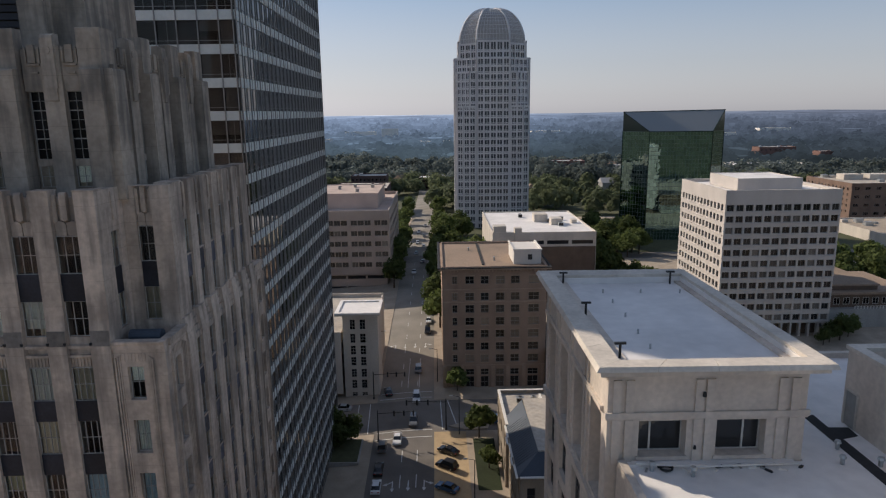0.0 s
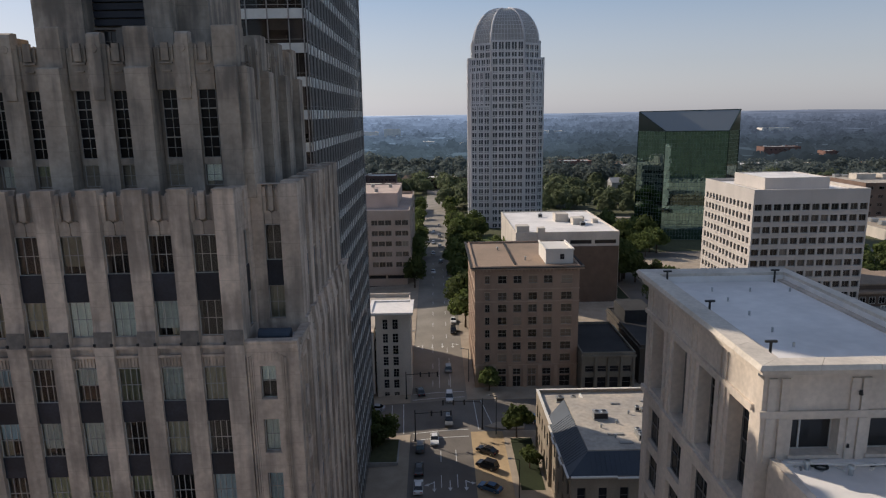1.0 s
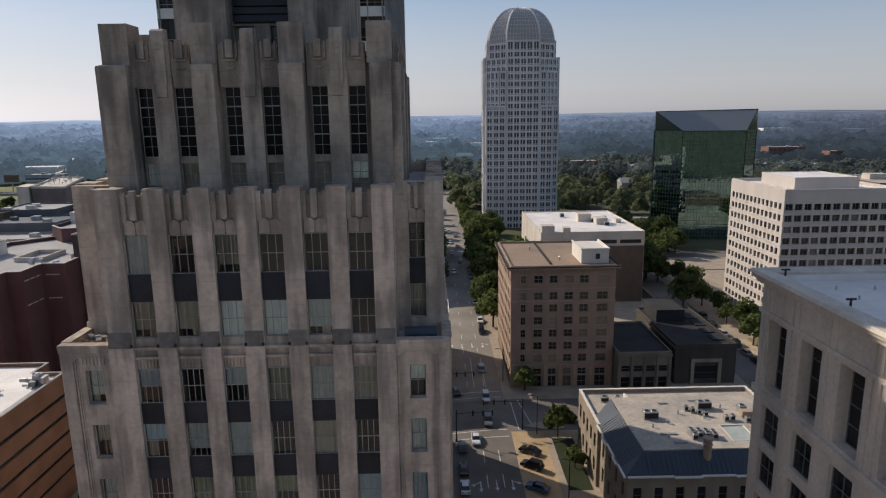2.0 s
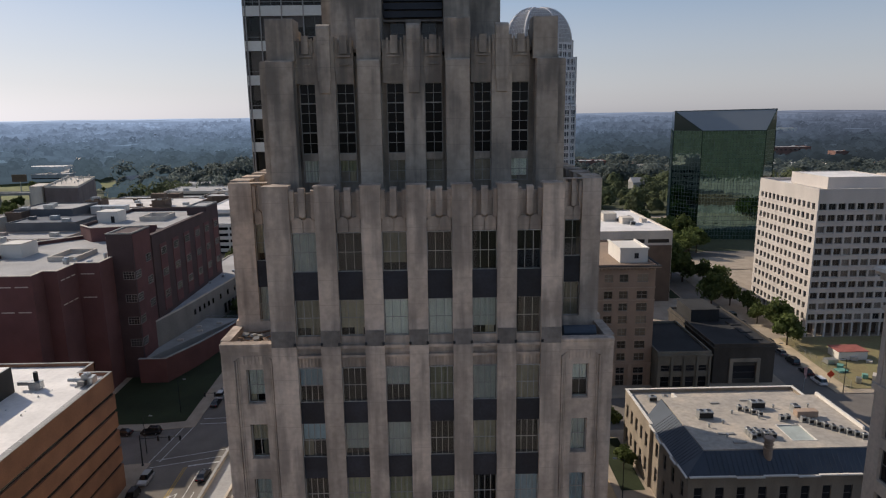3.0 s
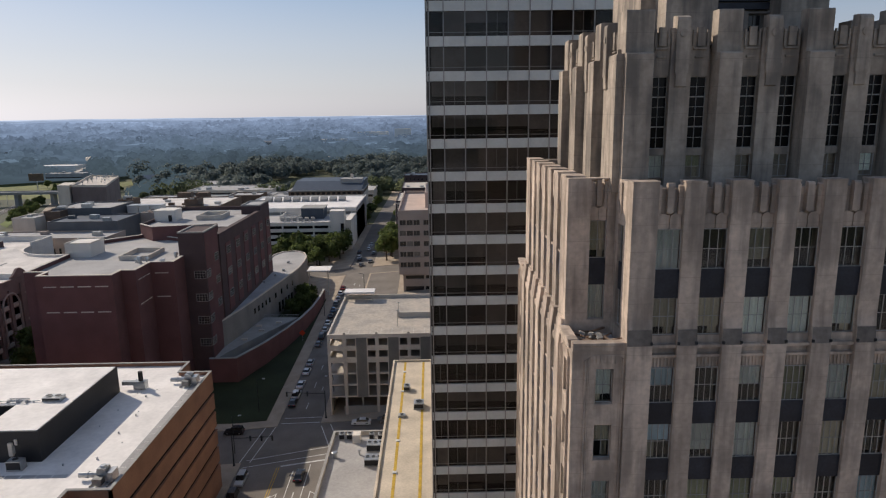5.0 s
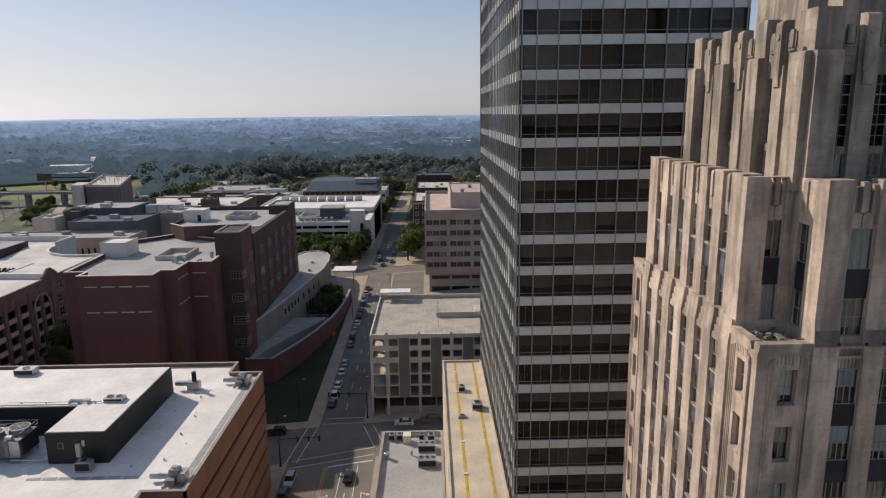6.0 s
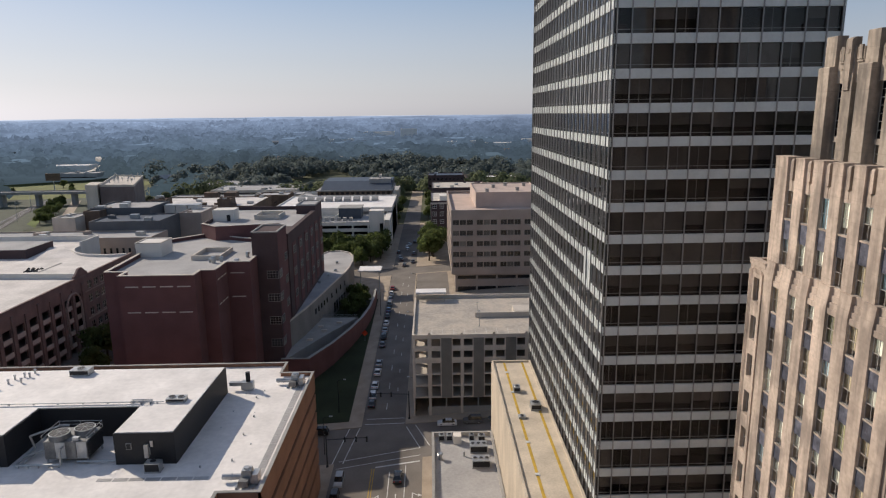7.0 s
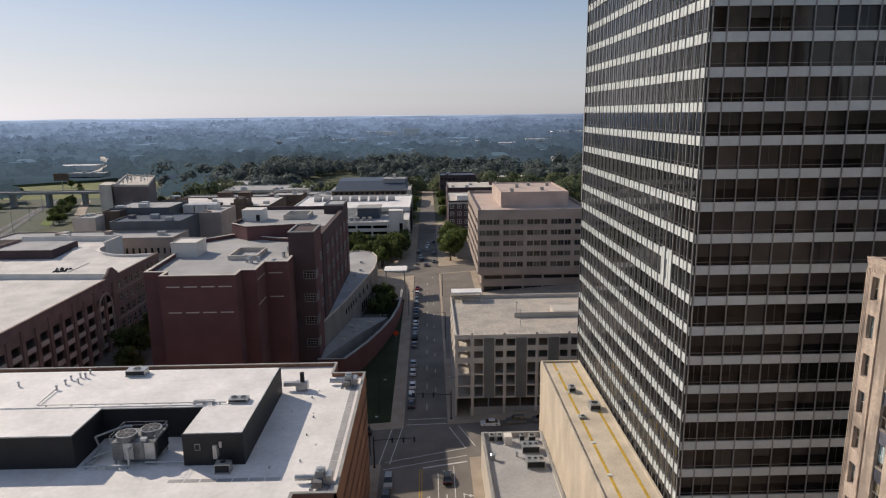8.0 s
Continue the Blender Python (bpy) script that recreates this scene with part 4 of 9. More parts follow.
def parking_garage():
    th = thing("parking_garage", -45, 170, gz(-45, 170), "pale concrete parking garage with open decks and a stair tower", "parking garage")
    x0, x1, y0, y1, top = -74.3, -16.0, 153.0, 187.0, 22.3
    rows = [(6.31, 9.0), (9.33, 11.95), (12.31, 15.02), (16.42, 18.12), (19.41, 21.2)]
    cols = [(0.64, 3.67)]
    for k in range(5):
        cols += [(4.65 + 7.84 * k, 6.76 + 7.84 * k), (9.79 + 7.84 * k, 11.75 + 7.84 * k)]
    m = face_pose((x0, y0), (x1, y0))
    f = Form()
    wall(f, x1 - x0 - 8, 5.95, top, cols, rows, 0.4)
    part("wall", f, CONC, th, m=m)
    for k in range(5):
        u = 7.0 + 7.84 * k
        fold = [(u, 0.0), (u, -0.04)]
        for i in range(9):
            a = u + 0.06 + 0.28 * i
            fold += [(a, -0.04), (a, -0.12), (a + 0.14, -0.12), (a + 0.14, -0.04)]
        fold += [(u + 2.55, -0.04), (u + 2.55, 0.0)]
        part("screen_panel", Form().prism(fold, 6.0, top - 0.9), SCREEN_GREY, th, "ribbed dark grey metal screen", m=m)
    for k in range(6):
        u = 3.85 + 7.84 * k
        part("column", Form().box(u, -0.12, 0.5, u + 0.6, 0, top + 0.5), CONC, th, m=m)
    part("base_wall", Form().box(x0 + 3.5, y0, 0.0, x1 - 8, y0 + 0.4, 3.6), CONC_GREY, th)
    for i in range(6):
        part("base_column", Form().box(x0 + 8 + 7.84 * i, y0 + 0.05, 3.6, x0 + 8.3 + 7.84 * i, y0 + 0.35, 5.95), CONC_GREY, th)
    # west face: open corner bays with visible ramps
    f = Form()
    mw = face_pose((x0, y1), (x0, y0 + 0.4))
    L = y1 - y0 - 0.4
    wall(f, L, -0.5, top, bays(0.5, L - 0.2, 5, 5.0), rows, 0.4)
    part("wall", f, CONC, th, m=mw)
    for i in range(6):
        z0, z1 = (5.8, 8.95, 12.0, 15.3, 18.6, 21.3)[i], (6.2, 9.3, 12.3, 15.6, 18.9, 21.6)[i]
        part("deck", Form().prism([(x0 + 0.5, y0 + 0.6), (-24.2, y0 + 0.6), (-24.2, 164.4), (x1 - 0.5, 164.4), (x1 - 0.5, y1 - 0.5), (x0 + 0.5, y1 - 0.5)], z0, z1), CONC, th)
    part("roof_surface", Form().prism([(x0 + 0.6, y0 + 0.7), (-24.3, y0 + 0.7), (-24.3, 164.5), (x1 - 0.6, 164.5), (x1 - 0.6, y1 - 0.6), (x0 + 0.6, y1 - 0.6)], 21.6, 21.63), COURT_ROOF, th, "dusty tan parking roof")
    for i in range(17):
        part("bay_line", Form().box(x0 + 2 + 2.7 * i, y0 + 1.2, 21.63, x0 + 2.14 + 2.7 * i, y0 + 6.2, 21.65), PAINT_FADED, th)
    part("core", Form().box(x0 + 8, y0 + 12, -1, x1 - 4, y1 - 2, 21.2), ROOM, th)
    part("back_wall", Form().box(x0, y1 - 0.4, 0, x1, y1, top + 0.4).box(x1 - 0.4, 164.4, 0, x1, y1 - 0.4, top), CONC, th)
    # roof ramp
    part("ramp_wall", Form().box(-58, 168, 21.6, -38, 168.4, 23.0).box(-47.5, 168.5, 21.6, -38, 174, 23.1), CONC, th)
    part("canopy", Form().box(x0 + 0.3, y1 - 3.6, 24.0, x0 + 9, y1 + 0.6, 24.4), WHITE_ROOF, th)
    for a in (x0 + 0.8, x0 + 8.5):
        part("canopy_post", Form().box(a, y1 - 3.2, 21.6, a + 0.3, y1 - 2.9, 24.0), CONC, th)
    for x, y in ((-57.5, 160.5), (-57.5, 167.5), (-39.5, 160), (-39.5, 168), (-30, 163)):
        part("light_post", Form().tube(x, y, 21.6, 25.8, 0.09, 0.06, 8).box(x - 0.35, y - 0.12, 25.8, x + 0.35, y + 0.12, 25.95), STEEL, th)
    return th


parking_garage()
th = thing("stair_tower", -21, 162, gz(-21, 162), "pale concrete stair tower with a white roof slab", "building")
block(th, -23.6, 154.4, -14.9, 164.0, 0, 26.4, CONC, WHITE_ROOF, {"S": ([(1.75, 3.05), (4.2, 5.6)], [(4.5, 5.7), (6.8, 9.1), (9.8, 12.0), (12.9, 15.2), (15.8, 18.2), (18.9, 21.3), (22.4, 25.0)])}, par=0.0, nx=2, ny=3, bar=0.05, loose="S", frame_mat=SASH_LIGHT)
part("roof_slab", Form().box(-25.3, 152.8, 26.4, -14.2, 164.4, 26.8), CONC, th)
part("slab_rim", parapet(rect(-25.3, 152.8, -14.2, 164.4), 26.8, 27.2, 0.9), WHITE_ROOF, th)
part("slab_top", Form().box(-24.4, 153.7, 26.8, -15.1, 163.5, 26.86), WHITE_ROOF, th)
for z in (9.45, 21.9):
    part("string_course", Form().box(-23.7, 154.28, z, -14.8, 154.4, z + 0.18), CONC, th)

# pink granite block
def pink_block():
    th = thing("granite_office_building", -40, 282, gz(-40, 282), "pink granite office building with ribbon windows and a penthouse", "office building")
    x0, x1, y0, y1 = -61.5, -18.2, 250.0, 314.0
    rows = storeys(15.7, 5, 4.17, 2.0)
    cols = [(0.6 + 9.22 * b + 2.68 * k, 3.05 + 9.22 * b + 2.68 * k) for b in range(5) for k in range(3)][:14]
    sc = [(0.9 + 9.0 * b + 2.62 * k, 3.3 + 9.0 * b + 2.62 * k) for b in range(7) for k in range(3)]
    block(th, x0, y0, x1, y1, 12.8, 38.2, PINK, PINK_ROOF, {"S": (cols, rows), "W": (sc, rows), "E": (sc, rows)}, par=1.3, nx=2, ny=1, set_in=0.22, t=0.5, loose="S", frame_mat=SASH_DULL, pane_mat=WIN_OFFICE)
    block(th, x0 + 1.5, y0 + 1.5, x1 - 1.5, y1 - 1.5, 2, 12.8, PINK, PINK_ROOF, {"S": (bays(0.6, 40, 5, 7.2), [(5.6, 7.6), (10.6, 12.0)]), "W": (bays(0.6, 60, 7, 7.2), [(5.6, 7.6), (10.6, 12.0)])}, par=0, loose="S", ny=1)
    for b in range(5):
        part("pilaster", Form().box(x0 + 8.75 + 9.22 * b, y0 - 0.18, 13.0, x0 + 9.55 + 9.22 * b, y0, 35.2), PINK, th) if b < 4 else None
    for z, zz in rows:
        part("sill_band", Form().box(x0 + 0.1, y0 - 0.1, z - 0.35, x1 - 0.1, y0, z - 0.1), PINK, th)
    block(th, -51.0, 265.0, -23.6, 302.0, 36.5, 43.2, PINK_ROOF, PINK_ROOF, {}, par=0.5)
    for x, y in ((-46, 270), (-42, 285), (-33, 274), (-28, 290), (-36, 292)):
        part("roof_vent", Form().tube(x, y, 42.7, 43.9, 0.8, 0.7, 10).tube(x, y, 43.9, 44.1, 1.0, 1.0, 10), CONC_GREY, th)


pink_block()

# tan brick block
def tan_block():
    th = thing("brick_apartment_block", 14.3, 172, gz(14, 172), "ten-storey tan brick building with bracketed cornice and brown roof", "building")
    x0, x1, y0, y1 = 1.3, 27.4, 156.5, 188.0
    rows = [(5.5, 8.6), (9.0, 10.6), (12.5, 14.45), (15.75, 17.7), (19.1, 21.05), (22.4, 24.35), (25.7, 27.65), (28.85, 30.8), (33.15, 35.1)]
    cols = [(2.52, 3.71), (5.78, 7.95), (9.64, 11.65), (13.44, 15.57), (17.2, 19.38), (21.61, 24.28)]
    block(th, x0, y0, x1, y1, 3, 37.6, TAN, TAN_ROOF, {"S": (cols, rows), "W": ((9, 1.7), rows)}, par=0.5, nx=2, ny=2, loose="SW", frame_mat=SASH_DULL, pane_mat=WIN_HOME)
    for z in (11.6, 28.35, 31.6):
        part("string_course", parapet(rect(x0 - 0.12, y0 - 0.12, x1 + 0.12, y1 + 0.12), z, z + 0.3, 0.12), TAN_TRIM, th)
    part("cornice", parapet(rect(x0 - 1.0, y0 - 1.0, x1 + 1.0, y1 + 1.0), 36.9, 37.25, 1.4), TAN_TRIM, th)
    part("cornice_edge", parapet(rect(x0 - 1.1, y0 - 1.1, x1 + 1.1, y1 + 1.1), 37.25, 37.5, 0.5), DARK_ROOF, th)
    me = Form().box(-0.12, -0.8, 36.4, 0.12, 0, 36.88).mesh("bracket", TAN_TRIM)
    for i in range(30):
        put("bracket", me, th, pose(x0 + 0.4 + i * 0.87, y0, 0))
    for i in range(36):
        put("bracket", me, th, pose(x0, y1 - 0.4 - i * 0.87, 0, 0, 0, -90))
    for a, b in cols:
        for c, d in rows[2:]:
            part("sill", Form().box(x0 + a - 0.15, y0 - 0.14, c - 0.22, x0 + b + 0.15, y0, c - 0.02), TAN_TRIM, th)
            part("lintel", Form().box(x0 + a - 0.2, y0 - 0.05, d + 0.02, x0 + b + 0.2, y0, d + 0.3), TAN_TRIM, th)
    for u in (0.0, 4.4, 8.5, 12.3, 16.1, 20.2, 25.1):
        part("pier", Form().box(x0 + u, y0 - 0.2, 3, x0 + u + 0.9, y0, 11.5), TAN_TRIM, th)
    part("ridge", Form().box(11.5, 160, 37.1, 12.0, 187, 37.4), DARK_ROOF, th)
    pent = part("penthouse", Form().box(19.6, 160.6, 37.1, 26.6, 172, 40.6).box(19.4, 160.4, 40.6, 26.8, 160.8, 41.0).box(19.4, 160.8, 40.6, 19.8, 172.2, 41.0).box(26.4, 160.8, 40.6, 26.8, 172.2, 41.0), WHITE_WALL, th, "white rendered penthouse")
    put("window", window_mesh(1.1, 1.4, 2, 2, 0.06, 0.1, SASH, WIN), pent, pose(23.2, 160.52, 38.2))


tan_block()

# white-roofed block behind it
th = thing("white_roof_building", 38, 248, gz(38, 248), "brown office building with white roof and plant boxes", "building")
block(th, 19.8, 223.5, 56.3, 273, 4, 33.6, CONC, WHITE_ROOF, {"S": (bays(10, 36, 3, 7.6), [(29.2, 30.6)])}, par=0.4, ny=1, loose="S")
part("brick_front", Form().box(20.0, 223.2, 4, 56.1, 223.48, 28.4), BROWN_WALL, th)
for x, y, w, d, z in ((38, 247, 5, 6, 36.2), (43.3, 240, 4.2, 5, 35.6), (51.5, 243, 2, 3, 34.6)):
    part("plant_box", Form().box(x, y, 33.2, x + w, y + d, z), CONC, th)
part("stair_head", Form().box(20.2, 223.8, 33.2, 24.6, 228, 35.8), CONC, th)
part("chimney", Form().box(27.5, 222.9, 28, 30, 226, 35.2), CONC, th)

# white office block with a grid of square windows
def grid_office():
    th = thing("precast_office_building", 100, 202, gz(100, 202), "white precast office building with a grid of square windows", "office building")
    x0, x1, y0, y1 = 84.6, 118.7, 187.0, 221.5
    rows = storeys(12.0, 11, 3.36, 1.9)
    block(th, x0, y0, x1, y1, 11.1, 51.8, PRECAST, WHITE_ROOF, {"S": (bays(0.15, 33.95, 12, 2.2), rows), "W": (bays(0.3, 33.0, 13, 1.55), rows)}, par=1.0, nx=2, ny=1, t=0.6, set_in=0.4, loose="S", frame_mat=SASH_DULL, pane_mat=WIN_OFFICE)
    block(th, 90.5, 193, 110, 213, 50.9, 54.6, PRECAST, WHITE_ROOF, {}, par=0.2)
    for z, zz in rows:
        part("sill_band", Form().box(x0 - 0.12, y0 - 0.14, z - 0.42, x1, y0, z - 0.18), PRECAST, th)
        part("sill_band", Form().box(x0 - 0.14, y0, z - 0.42, x0, y1, z - 0.18), PRECAST, th)
    part("arcade_core", Form().box(x0 + 3, y0 + 3, 2, x1 - 1, y1 - 1, 11.1), BROWN_WALL, th)
    for i in range(13):
        part("arcade_pier", Form().box(x0 + 2.8 * i, y0, 2, x0 + 0.6 + 2.8 * i, y0 + 1.2, 11.1), PRECAST, th)
    for i in range(1, 12):
        part("arcade_pier", Form().box(x0, y0 + 2.6 * i, 2, x0 + 1.2, y0 + 0.9 + 2.6 * i, 11.1), PRECAST, th)


grid_office()

# green mirror-glass block with a sloped top
def mirror_block():
    th = thing("mirror_glass_building", 119, 345, gz(119, 345), "dark green mirror-glass office building with a sloped blue top", "office building")
    low = [(96.9, 338), (107, 326.5), (137, 322.5), (146.5, 332), (150, 362), (106.5, 368)]
    part("core", Form().prism([(98.4, 339), (107.8, 328), (136.6, 324.2), (145, 333), (148, 360.8), (107.6, 366)], 2, 63.5), ROOM, th)
    r = random.Random(12)
    for p, q in zip(low, low[1:] + low[:1]):
        L = math.hypot(q[0] - p[0], q[1] - p[1])
        n, k = max(2, int(L / 1.5)), 32
        m = face_pose(p, q)
        face = part("curtain_wall", Form().box(0, 0.2, 2, L, 0.3, 64.3), WT_METAL, th, m=m)
        f = Form()
        for i in range(n):
            for j in range(k):
                a, b = L * i / n + 0.05, L * (i + 1) / n - 0.05
                z0, z1 = 2 + 62.4 * j / k + 0.06, 2 + 62.4 * (j + 1) / k - 0.06
                e, g = r.uniform(-0.004, 0.004), r.uniform(-0.005, 0.005)
                f.add([(a, e, z0), (b, -e, z0), (b, g, z1), (a, -g, z1)], [(0, 1, 2, 3)])
        part("pane", f, GREEN_GLASS, face, kind="stuff", m=m)
        f = Form()
        for i in range(n + 1):
            f.box(max(0, L * i / n - 0.04), -0.05, 2, min(L, L * i / n + 0.04), 0.2, 64.3)
        for j in range(k + 1):
            f.box(0, -0.03, 2 + 62.4 * j / k - 0.05, L, 0.19, 2 + 62.4 * j / k + 0.05)
        part("glazing_bar", f, GREEN_BAR, face, kind="stuff", m=m)
        part("corner_post", Form().box(-0.16, -0.16, 2, 0.16, 0.16, 64.4), GREEN_DARK, face, m=m)
    hi = [(96.9, 338.2, 74.12), (146.5, 332.2, 74.7), (150, 362, 74.7), (106.5, 368, 74.12)]
    lo = [(*q, 64.4) for q in low]
    part("sloped_top", Form().add([lo[1], lo[2], hi[1], hi[0]], [(0, 1, 2, 3)]), BLUE_SLOPE, th, "sloped blue-grey glass roof")
    # attic in dark glass: a dark reflection put into its colour
    part("attic", Form().add(lo + hi, [(0, 1, 6), (2, 3, 7), (3, 4, 8, 7), (4, 5, 9, 8), (5, 0, 6, 9), (6, 7, 8, 9)]), GREEN_DARK, th)
    for a, b in ((lo[1], hi[0]), (lo[2], hi[1]), (hi[0], hi[1]), (lo[1], lo[2])):
        part("edge_trim", Form().rod(a, b, 0.22, 6), GREEN_DARK, th)


mirror_block()

# domed granite skyscraper
def dome_tower():
    th = thing("domed_skyscraper", 32.4, 388, gz(32, 388), "tall grey granite skyscraper with a ribbed octagonal dome", "skyscraper")
    cx, cy = 32.9, 389.0
    P, C, DEEP = 3.95, 3.35, 0.72

    def plan(h, c, dx=0.0):
        """A square of half-width h with its corners cut off by c."""
        return [(cx + x, cy - 20 + (y + 20) * DEEP) for x, y in ((-h + c, -h), (h - c, -h), (h, -h + c), (h, h - c), (h - c, h), (-h + c, h), (-h, h - c), (-h, -h + c))]

    def grid(name, poly, z0, z1):
        """A stage of the shaft: panes behind proud floor bands and ribs, on every face."""
        st = part(name, Form().prism(poly, z0, z1 - 0.3), DOME_WIN, th)
        n = len(poly)
        for a, b in zip(poly, poly[1:] + poly[:1]):
            if a[1] > cy + 6 and b[1] > cy + 6:
                continue
            m = face_pose(a, b)
            L = math.hypot(b[0] - a[0], b[1] - a[1])
            f = Form().box(0, -0.5, z1 - 1.1, L, 0.1, z1)
            z = 112.2 - 1.1
            while z > z0 + P:
                z -= P
                if z + 1.9 < z1 - 1.1:
                    f.box(0, -0.5, z, L, 0.05, z + 0.95).box(0, -0.4, z + 1.25, L, 0.05, z + 1.6)
            part("floor_band", f, DOME_STONE, st, kind="stuff", m=m)
            f = Form().box(0, -0.58, z0, 0.55, 0.05, z1 - 0.02).box(L - 0.55, -0.58, z0, L, 0.05, z1 - 0.02)
            k = max(1, round(L / C))
            for i in range(k):
                if i:
                    f.box(L * i / k - 0.45, -0.58, z0, L * i / k + 0.45, 0.05, z1 - 0.02)
                f.box(L * (i + 0.5) / k - 0.14, -0.32, z0, L * (i + 0.5) / k + 0.14, 0.05, z1 - 0.05)
            part("rib", f, DOME_STONE, st, kind="stuff", m=m)

    H = 20.0
    grid("shaft", plan(H, 3.4), 4, 78.6)
    grid("corner_stage", plan(H - 0.3, 6.8), 78.6, 97.2)
    grid("corner_stage", plan(H - 0.5, 10.4), 97.2, 104.4)
    grid("neck", plan(18.0, 8.9), 104.4, 112.2)
    for x0, x1, y0, y1 in ((-8.9, 8.9, -H - 0.9, -H + 3), (-H - 0.9, -H + 3, -8.9, 8.9), (H - 3, H + 0.9, -8.9, 8.9)):
        grid("centre_bay", rect(cx + x0, cy - 20 + (y0 + 20) * DEEP, cx + x1, cy - 20 + (y1 + 20) * DEEP), 4, 104.6)
    for x0, x1, y0, y1 in ((-8.9, 8.9, -18.7, -15), (-18.7, -15, -8.9, 8.9), (15, 18.7, -8.9, 8.9)):
        grid("centre_bay", rect(cx + x0, cy - 20 + (y0 + 20) * DEEP, cx + x1, cy - 20 + (y1 + 20) * DEEP), 104.6, 113.6)
    # eight-sided dome on the neck's plan, with a flat crown
    Hd, n, k = 19.4, 8, 12

    def ring(j, grow=0.0):
        t = math.pi / 2 * j / k
        q = math.cos(t * 0.90)
        return [(cx + (x - cx) * (q + grow), cy - 5.6 + (y - cy + 5.6) * (q + grow), 112.0 + Hd * math.sin(t)) for x, y in plan(17.9, 8.8)]

    dome = None
    for i in range(n):
        f = Form()
        for j in range(k):
            a, b = ring(j), ring(j + 1)
            f.add([a[i], a[(i + 1) % n], b[(i + 1) % n], b[i]], [(0, 1, 2, 3)])
        if dome is None:
            dome = part("dome", Form().add(ring(k), [tuple(range(n))]), DOME_METAL, th, "grey octagonal dome")
        part("dome_panel", f, DOME_METAL, dome)
        f = Form()
        for j in range(k):
            f.rod(ring(j, 0.004)[i], ring(j + 1, 0.004)[i], 0.55, 5)
        part("rib", f, DOME_STONE, dome)
        f = Form()
        for q in range(1, 10):
            for j in range(k):
                a, b = Vector(ring(j)[i]), Vector(ring(j)[(i + 1) % n])
                c, d = Vector(ring(j + 1)[i]), Vector(ring(j + 1)[(i + 1) % n])
                f.rod(a.lerp(b, q / 10), c.lerp(d, q / 10), 0.13, 4)
        for j in range(1, k):
            f.rod(ring(j)[i], ring(j)[(i + 1) % n], 0.13, 4)
        part("panel_seam", f, DOME_STONE, dome, kind="stuff")


dome_tower()

# orange brick block with white roof and black plant screen
def orange_block():
    th = thing("orange_brick_building", -133, 100, gz(-133, 100), "orange brick building with white roof and black rooftop plant rooms", "building")
    rows = storeys(4.0, 5, 3.9, 0.7)
    z = 24.4
    # walls follow an outline with two notches
    out = [(-175, 56), (-99.0, 56), (-99.0, 84), (-93.1, 84), (-93.1, 126.2), (-99.4, 126.2), (-99.4, 131.6), (-175, 131.6)]
    for p, q in zip(out, out[1:] + out[:1]):
        L = math.hypot(q[0] - p[0], q[1] - p[1])
        if p == (-93.1, 84):
            zz = -1.5
            m = face_pose(p, q)
            for c, d in rows + [(z, z)]:
                part("wall_band", Form().box(0, 0, zz, L, 0.4, c), ORANGE, th, m=m)
                part("ledge", Form().box(0, -0.08, c - 0.22, L, 0, c - 0.04), ORANGE, th, m=m) if c < z else None
                zz = d
            for c, d in rows:
                part("ribbon_window", Form().box(0.4, 0.25, c, L - 0.4, 0.35, d), WIN, th, m=m)
        else:
            part("wall", Form().box(0 if p != (-93.1, 126.2) else 0.4, 0, -1.5, L, 0.4, z), ORANGE if p[0] > -100 else BROWN_WALL, th, m=face_pose(p, q))
    part("roof", Form().prism([(-174.6, 56.4), (-99.4, 56.4), (-99.4, 84.4), (-93.5, 84.4), (-93.5, 125.8), (-99.8, 125.8), (-99.8, 131.2), (-174.6, 131.2)], 23.3, 23.7), WHITE_ROOF, th)
    part("coping", parapet([(x, y) for x, y in out], z, z + 0.12, 0.5), CONC_GREY, th, "pale metal coping")
    # black plant rooms round an open well
    s = part("plant_room", Form().prism([(-165, 93.3), (-133, 93.3), (-133, 102.3), (-117, 102.3), (-117, 93.3), (-108.0, 93.3), (-108.0, 118.6), (-165, 118.6)], 23.7, 28.7), BLACK, th)
    part("plant_roof", Form().prism([(-164.8, 93.5), (-133.2, 93.5), (-133.2, 102.5), (-116.8, 102.5), (-116.8, 93.5), (-108.2, 93.5), (-108.2, 118.4), (-164.8, 118.4)], 28.7, 28.82), WHITE_ROOF, th)
    part("plant_door", Form().box(-112.6, 93.22, 25.2, -111.7, 93.3, 26.4), CONC_GREY, s)


orange_block()

